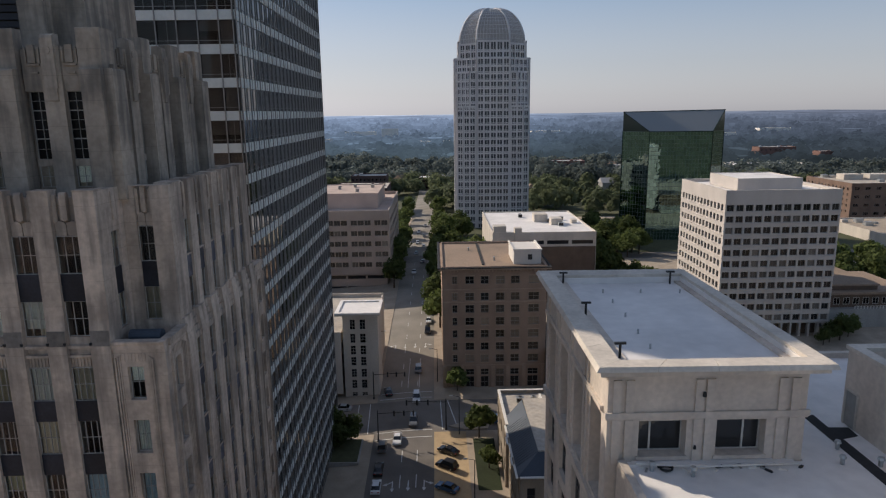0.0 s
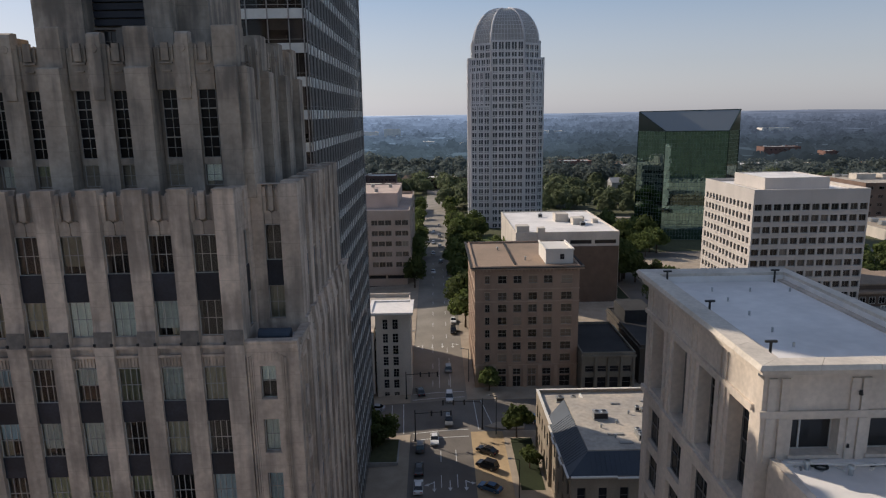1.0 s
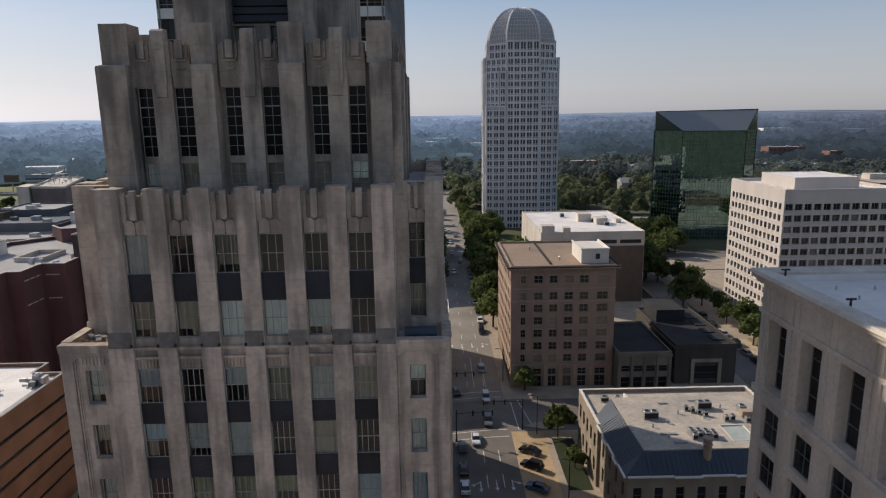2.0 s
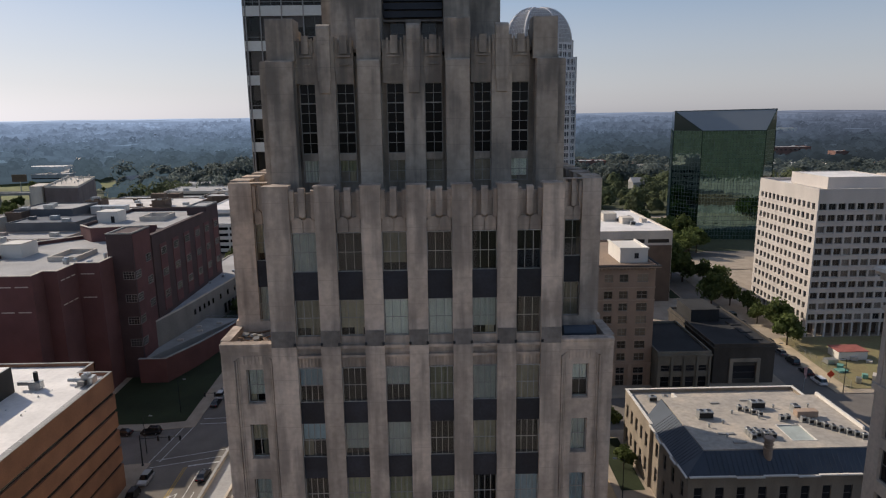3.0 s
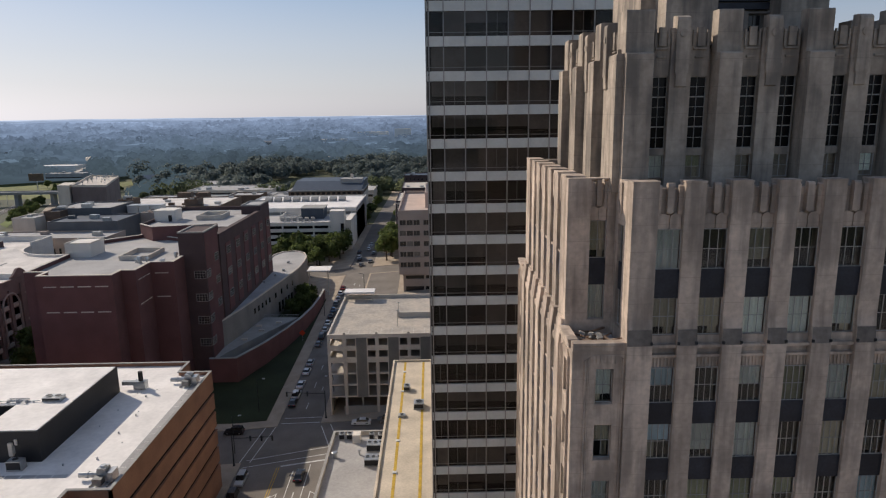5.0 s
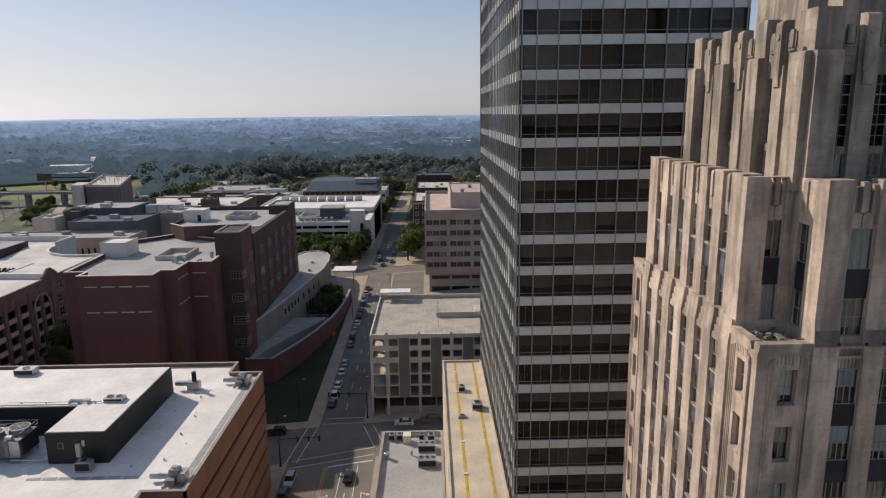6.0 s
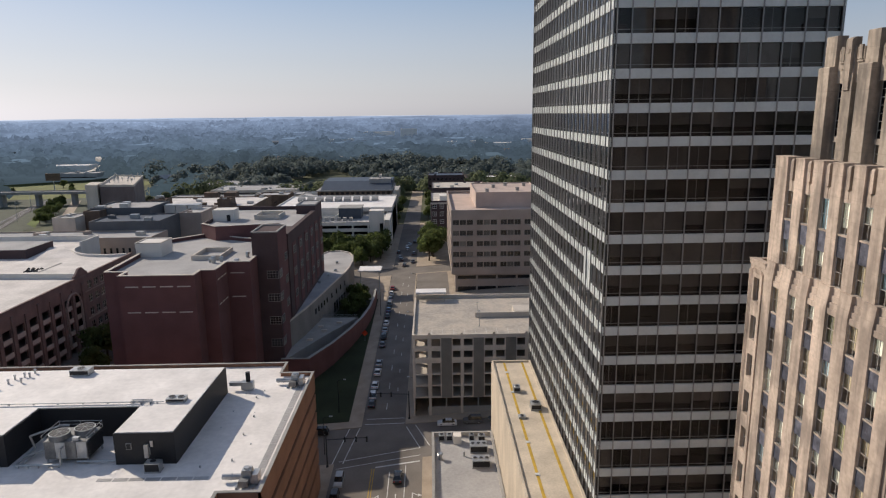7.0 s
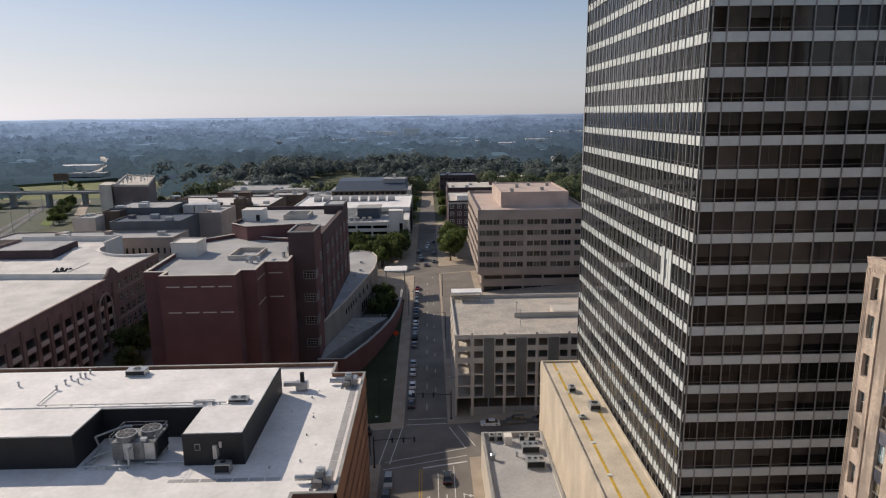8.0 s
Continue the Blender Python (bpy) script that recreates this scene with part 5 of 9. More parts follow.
# red brick complex
def red_complex():
    th = thing("red_brick_building", -130, 210, gz(-130, 210), "dark red brick building with charcoal stair tower and long glazed wing", "building")
    out = [(-151.6, 163.5), (-146.2, 163.5), (-146.2, 159.2), (-127.5, 159.2), (-127.5, 164.2), (-123.9, 164.2), (-123.9, 173.4), (-117.8, 173.4), (-117.8, 206), (-128, 208), (-143.6, 216.4), (-153.4, 206)]
    body = part("body", Form().prism(out, -2, 35.4), RED, th)
    part("parapet", parapet(out, 35.4, 36.5, 0.5), RED, th)
    part("coping", parapet(out, 36.5, 36.68, 0.75), CONC, th, "pale stone coping")
    part("roof", Form().prism([(-151.2, 164), (-145.7, 164), (-145.7, 159.7), (-128, 159.7), (-128, 164.7), (-124.4, 164.7), (-124.4, 173.9), (-118.3, 173.9), (-118.3, 205.5), (-128, 207.4), (-143.6, 215.6), (-152.8, 205.8)], 35.4, 35.46), GREY_ROOF, th)
    for z in (33.65, 27.1):
        for k in range(4):
            part("slit_window", Form().box(-144.5 + 4.24 * k, 159.1, z, -141.3 + 4.24 * k, 159.2, z + 0.26), CONC, body)
            if k < 3:
                part("slit_window", Form().box(-123.9, 165.4 + 2.5 * k, z, -123.8, 167.2 + 2.5 * k, z + 0.26), CONC, body)
        part("slit_window", Form().box(-123.0, 173.3, z - 0.2, -119.4, 173.4, z + 0.06), CONC, body)
    box = part("roof_box", Form().box(-153.3, 186.0, 35.46, -146.0, 194, 39.4), WHITE_WALL, th, "white metal-clad roof box")
    part("roof_box_rim", parapet(rect(-153.4, 185.9, -145.9, 194.1), 39.4, 39.65, 0.3), CONC, th)
    part("roof_wall", parapet(rect(-136.0, 181.0, -127.8, 192.6), 35.46, 36.75, 0.45), CONC, th)
    for x, y, w, h in ((-128.6, 177.4, 1.0, 1.9), (-126.9, 178.6, 0.8, 1.4), (-129.9, 178.2, 0.6, 1.2), (-121.2, 184.0, 0.8, 1.6), (-120.9, 189.5, 0.7, 2.0), (-122.6, 178.0, 1.1, 0.9)):
        part("roof_fan", Form().tube(x, y, 35.46, 35.46 + h * 0.6, w * 0.55, w * 0.55, 12).tube(x, y, 35.46 + h * 0.6, 35.46 + h, w * 0.8, w * 0.6, 12), STEEL, th, "round steel roof fan")
    # stair tower
    part("stair_tower", Form().box(-119.0, 180.9, -2, -112.0, 193, 42.9), RED_DARK, th)
    part("tower_side", Form().box(-111.98, 181.6, -2, -111.9, 192.6, 42.6), RED, th)
    part("tower_top", parapet(rect(-119.1, 180.8, -111.85, 193.1), 42.9, 43.25, 0.5), CONC_GREY, th)
    for i in range(4):
        z = 9.9 + 6.65 * i
        put("window", window_mesh(3.2, 2.3, 4, 3, 0.1, 0.12, CONC_GREY, WIN), th, pose(-115.3, 180.82, z))
        put("window", window_mesh(3.2, 2.3, 4, 3, 0.1, 0.12, CONC_GREY, WIN), th, pose(-111.82, 181.3, z, 0, 0, 90))
    for z in (19.4, 26.4, 33.2):
        put("window", window_mesh(3.4, 2.3, 4, 3, 0.12, 0.12, SASH_DULL, WIN), th, pose(-111.82, 188.6, z, 0, 0, 90))
    # long wing, its near end slanting
    plan = [(-144.8, 216.3), (-138.1, 209.6), (-118.8, 214.2), (-112.0, 193.0), (-111.6, 193.0), (-111.6, 253.9), (-144.8, 253.9)]
    wing = part("wing", Form().prism(plan, -2, 38.9), RED_DARK, th)
    part("wing_front", Form().prism([(-138.2, 209.5), (-118.8, 214.1), (-118.8, 214.5), (-138.1, 209.9)], 30, 40.0), RED, th)
    part("wing_front", Form().prism([(-144.9, 216.2), (-138.2, 209.5), (-138.1, 209.9), (-144.6, 216.5)], 30, 40.0), RED, th)
    part("wing_coping", Form().prism([(-138.3, 209.4), (-118.7, 214.05), (-118.7, 214.8), (-138.0, 210.1)], 40.0, 40.15).prism([(-145.0, 216.1), (-138.3, 209.4), (-138.0, 210.1), (-144.6, 216.8)], 40.0, 40.15), CONC, th)
    part("wing_parapet", Form().box(-113.0, 193.1, 38.9, -111.6, 241, 40.4).box(-144.8, 217, 38.9, -144.3, 253.9, 40.0).box(-144.3, 253.4, 38.9, -118.6, 253.9, 40.2), RED_DARK, th)
    part("wing_end", Form().box(-118.6, 241, 38.9, -111.6, 253.9, 42.0), RED_DARK, th)
    part("wing_end_roof", Form().box(-118.2, 241.4, 42.0, -112.0, 253.5, 42.06), GREY_ROOF, th)
    part("wing_end_rim", parapet(rect(-118.6, 241, -111.6, 253.9), 42.0, 42.5, 0.35), CONC_GREY, th)
    part("wing_roof", Form().prism([(-144.2, 217), (-138, 210.4), (-119.2, 214.9), (-113.1, 215), (-113.1, 240.9), (-118.7, 240.9), (-118.7, 253.3), (-144.2, 253.3)], 38.9, 38.96), GREY_ROOF, th)
    part("roof_wall", parapet(rect(-130.8, 228.8, -122.2, 239), 38.96, 40.6, 0.4), CONC, th)
    wbox = part("roof_box", Form().box(-144.4, 226.6, 38.96, -137.2, 233, 42.9), WHITE_WALL, th, "white metal-clad roof box")
    part("roof_door", Form().box(-139.6, 226.5, 38.98, -138.4, 226.6, 41.2), BLACK, wbox)
    for i, y in enumerate([197.9 + 9.85 * k for k in range(6)]):
        part("red_panel", Form().box(-111.6, y, 15.5, -111.4, y + 4.9, 36.6), RED, wing)
        for z in (19.4, 26.4, 33.2):
            put("window", window_mesh(3.8, 2.3, 4, 3, 0.12, 0.12, SASH_DULL, WIN), wing, pose(-111.3, y + 0.6, z, 0, 0, 90))
    # curved grey hall at the foot of the wing
    low = [(-112.0, 190), (-111.0, 195.5), (-109.75, 201.65), (-108.1, 212.3), (-106.4, 225.5), (-104.6, 239), (-103.2, 249), (-102.3, 258.7), (-102.2, 270), (-103.1, 280), (-105.5, 287.6), (-110.5, 292), (-116, 290), (-118.5, 284.5), (-118.5, 254)]
    part("curved_hall", Form().prism(low, -1, 14.0), HALL_GREY, th)
    part("hall_coping", parapet(low, 14.0, 14.5, 0.4), CONC, th, "pale curved roof edge")
    part("hall_roof", Form().prism([(x - 0.5, y) for x, y in low[2:10]] + [(-106, 287), (-110.5, 291.4), (-115.6, 289.4), (-117.9, 284.3), (-117.9, 254.2), (-111.7, 254.2), (-111.7, 195.6)], 14.0, 14.08), GREY_ROOF, th)
    for k, (x, y) in enumerate(((-110.6, 236), (-108.9, 246), (-107.4, 254), (-108.6, 268))):
        part("roof_vent", Form().box(x - 0.5, y - 0.5, 14.08, x + 0.5, y + 0.5, 14.9), STEEL, th)
    for i in range(9):
        a = i / 8
        p = Vector((-108.1, 212.3)).lerp(Vector((-106.4, 225.5)), a * 2) if a < 0.5 else Vector((-106.4, 225.5)).lerp(Vector((-103.2, 249)), a * 2 - 1)
        part("hall_window", Form().box(-0.6, -0.06, 0, 0.6, 0.05, 1.8), WIN, th, m=pose(p.x, p.y, 9.6, 0, 0, 82))
    for i in range(5):
        p = Vector((-105.2, 234.5)).lerp(Vector((-103.4, 247.5)), i / 4)
        part("hall_opening", Form().box(-0.9, -0.06, 0, 0.9, 0.05, 3.6), WIN, th, m=pose(p.x, p.y, 3.4, 0, 0, 82))
    part("canopy", Form().prism([(-98.4, 254), (-89.4, 254), (-89.4, 262), (-98.4, 262)], 13.6, 14.0), WHITE_ROOF, th, "white canopy roof")
    for x in (-97.6, -90.2):
        part("canopy_post", Form().tube(x, 255, 3, 13.6, 0.2, 0.2, 8), STEEL, th)
    # retaining wall along the lawn
    outer = [(-112, 177.0), (-104.2, 177.0), (-99.2, 189.6), (-95.4, 202.5), (-92.8, 214), (-91.2, 226), (-90.7, 238), (-90.9, 250)]
    inner = [(x - 0.8, y + 0.5) for x, y in outer[1:]]
    ret = outer + inner[::-1] + [(-112, 177.9)]
    part("retaining_wall", Form().prism(ret, -1, 7.4), RED, th)
    part("wall_coping", Form().prism([(x, y) for x, y in ret], 7.4, 7.55), CONC_GREY, th)
    part("terrace", Form().prism([(-111.9, 179.5), (-107.9, 190), (-102.5, 203), (-94.9, 218.9), (-107.4, 219.4), (-108.3, 212.3), (-109.9, 201.65), (-111.9, 191)], -1, 6.0), CONC_GREY, th)
    part("terrace_rail", Form().rod((-107.8, 219.2, 7.0), (-95.0, 218.7, 7.0), 0.06, 5).rod((-107.8, 219.2, 6.5), (-95.0, 218.7, 6.5), 0.05, 5), STEEL, th)
    for k, (x, y) in enumerate(((-107.5, 196.5), (-104.4, 205), (-100.6, 213), (-106.3, 209.5))):
        part("terrace_bench", Form().box(x - 0.9, y - 0.4, 6.0, x + 0.9, y + 0.4, 6.5), CONC, th)


red_complex()

# long brick garage with arches
def arch_garage():
    th = thing("arcaded_brick_garage", -215, 190, gz(-215, 190), "long brown brick garage with arched bays and white roof", "parking garage", turn=0)
    p, q = (-182.5, 100.0), (-182.5, 252.0)
    m = face_pose(p, q)
    L = 152.0
    bx, n = 6.0, 18
    cols = [(2.6 + bx * i, 6.3 + bx * i) for i in range(n)]
    rows = [(0.2 + 4.0 * k, 3.2 + 4.0 * k) for k in range(5)]
    f = Form()
    wall(f, 111, -1.5, 24.2, cols, rows, 0.5)
    part("wall", f, ARCH_BRICK, th, m=m)
    for i, (a, b) in enumerate(cols):
        part("pier", Form().box(b + 0.3, -0.4, -1.5, b + 1.6, 0, 21.5 + (i % 2)), ARCH_BRICK, th, m=m)
        for c, d in rows:
            part("sill_panel", Form().box(a + 0.02, -0.06, c - 0.7, b - 0.02, 0.3, c + 0.6), CONC, th, m=m)
    # tall arch with a stone rim
    c0 = 103.2
    g = Form()
    for k in range(12):
        t0, t1 = math.pi * k / 12, math.pi * (k + 1) / 12
        g.rod((c0 + 4.2 * math.cos(t0), -0.25, 16.0 + 4.4 * math.sin(t0)), (c0 + 4.2 * math.cos(t1), -0.25, 16.0 + 4.4 * math.sin(t1)), 0.34, 6)
    g.box(c0 - 4.5, -0.5, 4, c0 - 3.9, 0, 16.0).box(c0 + 3.9, -0.5, 4, c0 + 4.5, 0, 16.0)
    part("arch", g, PINK, th, m=m)
    g = Form().box(105.8, 0.3, 24.2, 114.2, 0.9, 25.2)
    g.prism([(106.4, 0.2), (113.6, 0.2), (113.6, 0.9), (106.4, 0.9)], 25.2, 27.2, 0, [(109.2, 0.2), (110.8, 0.2), (110.8, 0.9), (109.2, 0.9)])
    part("gable", g, ARCH_BRICK, th, m=m)
    # plainer end with double windows
    f = Form()
    ec = bays(112, 145.6, 8, 2.6)
    er = [(1.0 + 4.6 * k, 3.6 + 4.6 * k) for k in range(5)]
    wall(f, 146, -1.5, 24.2, ec, er, 0.5, 111)
    w = part("end_wall", f, ARCH_BRICK, th, m=m)
    for a, b in ec:
        for c, d in er:
            put("window", window_mesh(b - a, d - c, 2, 2, 0.12, 0.1, CONC, WIN), w, m @ pose(a, 0.2, c))
    part("end_band", Form().box(111, -0.12, 9.4, 146, 0, 10.0).box(111, -0.12, 18.6, 146, 0, 19.0), PINK, w, m=m)
    # the deck ends in a round well at its far corner
    arc = [(162 - 18 * math.cos(t), 9.5 + 18 * math.sin(t)) for t in (math.pi * (-0.14 + 0.64 * k / 20) for k in range(21))]
    part("deck", Form().prism([(0.5, 0.5), (145.4, 0.5), *arc, (177, 27.5), (177, 70), (0.5, 70)], 23.0, 23.5), DUST_ROOF, th, m=m)
    part("core", Form().box(2, 7, -1, 140, 69, 23.0).box(140, 28, -1, 176.5, 69, 23.0), ROOM, th, m=m)
    part("well_floor", Form().box(140, 0.6, -1, 176, 28, 14), DARK_ROOF, th, m=m)
    for k in range(6):
        part("parking_deck", Form().box(0.6, 0.55, -1.0 + 4.0 * k, 111, 7, -0.7 + 4.0 * k), CONC_GREY, th, m=m)
    part("coping", Form().box(0.0, -0.1, 24.2, 105.8, 0.6, 24.5).box(114.2, -0.1, 24.2, 146, 0.6, 24.5), ARCH_BRICK, th, m=m)
    part("roof_step", Form().prism([(110, 0.6), (110.7, 0.6), (112.5, 34), (112, 69), (111.3, 69), (111.8, 34)], 23.5, 25.2), WHITE_WALL, th, m=m)
    part("roof_box", Form().box(142, 37, 23.5, 160, 58, 26.8), RED_DARK, th, m=m)
    part("roof_box_top", Form().box(142.3, 37.3, 26.8, 159.7, 57.7, 26.9), GREY_ROOF, th, m=m)
    part("back_wall", Form().box(0, 70, -1.5, 177, 70.5, 24.6).box(0, 0.5, -1.5, 0.5, 70, 24.4), ARCH_BRICK, th, m=m)
    curve = Form()
    for a, b in zip(arc, arc[1:]):
        curve.prism([a, b, (b[0] * 1.035 - 162 * 0.035, b[1] * 1.035 - 9.5 * 0.035), (a[0] * 1.035 - 162 * 0.035, a[1] * 1.035 - 9.5 * 0.035)], 14, 24.4)
    part("well_wall", Form().box(175.5, 0.6, -1, 176, 27.3, 15.5), CONC, th, m=m)
    part("curved_parapet", curve, WHITE_WALL, th, m=m)
    part("long_parapet", Form().box(176.5, 27.5, 14, 177, 69, 25.8).box(162, 27.3, 14, 176.5, 27.9, 25.8), WHITE_WALL, th, m=m)
    part("skylight", Form().prism([(138, 35.5), (143.7, 17.5), (160, 31), (160, 41)], 23.5, 24.6, 0, [(150, 34), (151, 28), (158, 32), (158, 38)]), DUST_ROOF, th, m=m)
    part("roof_joint", Form().box(120, 19.5, 23.5, 134, 20.1, 23.62), CONC_GREY, th, m=m)
    rb = random.Random(4)
    for k in range(14):
        u, v = 123 + rb.uniform(-2.5, 2.5), 24 + rb.uniform(-3, 3)
        part("gravel_heap", Form().tube(u, v, 23.5, 23.5 + rb.uniform(0.3, 0.7), rb.uniform(0.4, 0.9), 0.15, 7), DARK_ROOF, th, m=m)


arch_garage()

WELL_WHITE = mat("pale well lining", (0.42, 0.46, 0.43), 0.6, 0.15, 0.4, 3, 0.05)


# courthouse with hipped roof
def courthouse():
    th = thing("courthouse", 30, 112, gz(30, 112), "stone courthouse with blue-grey hipped metal roof", "courthouse")
    rows = [(6.5, 9.5), (11.5, 14.5)]
    block(th, 12.6, 113, 48, 128.8, 3, 17.2, COURT, COURT_ROOF, {"W": ((5, 1.4), rows), "S": ([], [])}, par=0.7, loose="W", copemat=WHITE_WALL)
    block(th, 13.2, 96, 52, 113, 3, 16.6, COURT, GREY_ROOF, {"W": ((4, 1.4), rows), "S": ((11, 1.4), rows)}, par=0.0, loose="SW")
    part("eave", parapet(rect(12.5, 95.2, 52.7, 113.9), 16.6, 17.0, 1.2), COURT, th)
    # white gutter that steps in and out along the eave
    edge = 13.0
    for k, (w, o) in enumerate(((7.5, 0.0), (4.5, 0.35), (5.5, 0.0), (3.5, 0.3), (7.0, 0.0), (6.0, 0.35), (5.0, 0.0))):
        part("gutter", Form().box(edge, 94.85 - o, 16.9, edge + w, 95.25 - o, 17.12), WHITE_WALL, th, "white metal gutter")
        edge += w
    edge = 95.0
    for k, (w, o) in enumerate(((4.0, 0.0), (2.5, 0.3), (4.5, 0.0), (2.5, 0.3), (4.5, 0.0))):
        part("gutter", Form().box(12.3 - o, edge, 16.9, 12.65 - o, edge + w, 17.12), WHITE_WALL, th, "white metal gutter")
        edge += w
    part("hip_roof", Form().prism(rect(12.7, 95.3, 52.2, 113.2), 17.0, 19.8, 0, rect(16.3, 98.2, 47, 113.2)), SLATE, th)
    ribs = Form()
    for i in range(38):
        ribs.rod((16.6 + 0.8 * i, 95.35, 17.1), (16.6 + 0.8 * i, 98.2, 19.82), 0.05, 4)
    for i in range(19):
        ribs.rod((12.75, 98.4 + 0.75 * i, 17.1), (16.3, 98.4 + 0.75 * i, 19.82), 0.05, 4)
    part("standing_seam", ribs, SLATE, th, kind="stuff")
    # flat deck round a sunken white light well
    for x0, y0, x1, y1 in ((16.4, 98.3, 46.9, 100.7), (16.4, 106.3, 46.9, 118.4), (16.4, 100.7, 32.5, 106.3), (36.6, 100.7, 46.9, 106.3)):
        part("deck", Form().box(x0, y0, 19.8, x1, y1, 20.0), COURT_ROOF, th)
    part("light_well", parapet(rect(32.4, 100.6, 36.7, 106.4), 19.85, 20.06, 0.15), WHITE_WALL, th, "white rim of a light well")
    part("well_glass", Form().prism(rect(32.5, 100.7, 36.6, 106.3), 19.81, 19.84), WELL_WHITE, th, "pale floor of a light well")
    part("deck_base", Form().box(16.3, 113.2, 17, 47, 118.4, 19.8), COURT, th)
    part("deck_parapet", Form().box(46.5, 104, 20.0, 46.9, 118.4, 20.6), WHITE_WALL, th)
    part("hip_slope", Form().prism([(12.7, 113.2), (16.4, 113.2), (16.4, 118.4), (12.7, 116.0)], 17.0, 19.8, 0, [(16.3, 113.2), (16.4, 113.2), (16.4, 118.4), (16.3, 118.3)]), SLATE, th)
    part("roof_wall", Form().box(20.5, 118.4, 16.6, 20.9, 124, 18.4), WHITE_WALL, th)


courthouse()

# near cream building with a raised roof
def cream_annex():
    th = thing("cream_office_building", 16, 40, gz(16, 40), "cream stucco building with deep pilasters and a white flat roof", "building")
    x0, x1, y0, y1 = 9.1, 19.9, 32.4, 51.2
    zt = 62.0
    # front wall with two wide windows
    m = face_pose((x0, y0), (x1, y0))
    L = x1 - x0
    f = Form()
    wall(f, L, 40, zt - 0.4, [(1.75, 4.35), (6.0, 8.7)], [(56.4, 58.5)], 0.9)
    w = part("front_wall", f, ANNEX, th, m=m)
    for a, b in ((1.75, 4.35), (6.0, 8.7)):
        for p, q in ((0.0, 0.32), (0.32, 1.0)) if a < 3 else ((0.0, 0.66), (0.66, 1.0)):
            put("window", window_mesh((b - a) * (q - p), 2.1, 1, 1, 0.05, 0.12, SASH_LIGHT, ANNEX_WIN), w, m @ pose(a + (b - a) * p, 0.7, 56.4))
        part("sill", Form().box(a - 0.1, -0.1, 56.22, b + 0.1, 0.6, 56.42), ANNEX, w, m=m)
    part("band", Form().box(-0.15, -0.18, 58.72, L + 0.15, 0, 59.05), ANNEX, w, m=m)
    part("band", Form().box(-0.1, -0.1, 58.6, L + 0.1, 0, 58.72), ANNEX, w, m=m)
    for u in (0.25, 0.95, 4.7, 5.3, 9.2, 9.9):
        part("pilaster", Form().box(u, -0.12, 56.0, u + 0.45, 0, 58.6).box(u, -0.12, 59.05, u + 0.45, 0, 60.9), ANNEX, w, m=m)
    part("base_flashing", Form().profile([(-0.45, 56.0), (0.0, 56.0), (0.0, 56.16), (-0.4, 56.12)], 1.0, L - 0.5), WHITE_ROOF, w, m=m)
    # west face: tall dark bays between deep pilasters
    mw = face_pose((x0, y1), (x0, y0 + 0.9))
    LW = y1 - y0 - 0.9
    cols = [(1.46, 3.96), (6.0, 8.5), (10.6, 13.1), (15.1, 17.6)]
    west = storeys(24.4, 6, 4.0, 2.9) + [(48.2, 51.2), (52.7, 58.4)]
    f = Form()
    wall(f, LW, 20, zt - 0.4, cols, west, 1.3)
    w = part("side_wall", f, ANNEX, th, m=mw)
    for a, b in cols:
        for c, d in west:
            put("window", window_mesh(b - a, d - c, 2, 4 if d - c > 4 else 2, 0.08, 0.12, SASH, WIN), w, mw @ pose(a, 0.9 if c > 52 else 0.3, c))
    part("belt", Form().box(-0.1, -0.25, 51.9, LW + 0.1, 0, 52.45), ANNEX, w, m=mw)
    part("belt", Form().box(-0.1, -0.18, 58.72, LW + 0.1, 0, 59.05), ANNEX, w, m=mw)
    for u in (0.2, 0.8, 4.3, 5.1, 8.85, 9.65, 13.4, 14.2, 17.7):
        if u < LW - 0.4:
            part("pilaster", Form().box(u, -0.1, 52.5, u + 0.45, 0, 58.72).box(u, -0.1, 59.05, u + 0.45, 0, 61.2), ANNEX, w, m=mw)
    part("back_wall", Form().box(x0 + 1.3, y1 - 0.9, 20, x1, y1, zt - 0.4), ANNEX, th)
    part("east_wall", Form().box(x1 - 0.9, y0 + 0.9, 20, x1, y1 - 0.9, zt - 0.4), ANNEX, th)
    part("core", Form().box(x0 + 2.2, y0 + 1.9, 20, x1 - 1.2, y1 - 1.2, 61), ROOM, th)
    for k, (z, h) in enumerate(((61.2, 0.38), (61.58, 0.32))):
        g = 0.3 + 0.4 * k
        fy, bx, ex = y0 + (-0.2, -0.5)[k], x0 + (0.2, 0.35)[k], x1 - (0.2, 0.4)[k]
        part("cornice", Form().box(x0 - 0.5 - 0.25 * k, y0 - g - 0.5 * k, z, x1 + 0.2 + 0.2 * k, fy, z + h)
             .box(x0 - 0.5 - 0.25 * k, fy, z, bx, y1 + g, z + h).box(ex, fy, z, x1 + 0.2 + 0.2 * k, y1 + g, z + h)
             .box(bx, y1 - 0.5, z, ex, y1 + g, z + h), ANNEX, th)
    # coping in separate stones, mitred at the corners, with a weathered outer edge
    outer = [Vector(p) for p in ((8.1, 31.0), (20.55, 30.85), (20.3, 51.9), (8.2, 52.1))]
    inner = [Vector(p) for p in ((x0 + 0.45, y0 - 0.3), (x1 - 0.4, y0 - 0.3), (x1 - 0.4, y1 - 1.0), (x0 + 0.45, y1 - 1.0))]
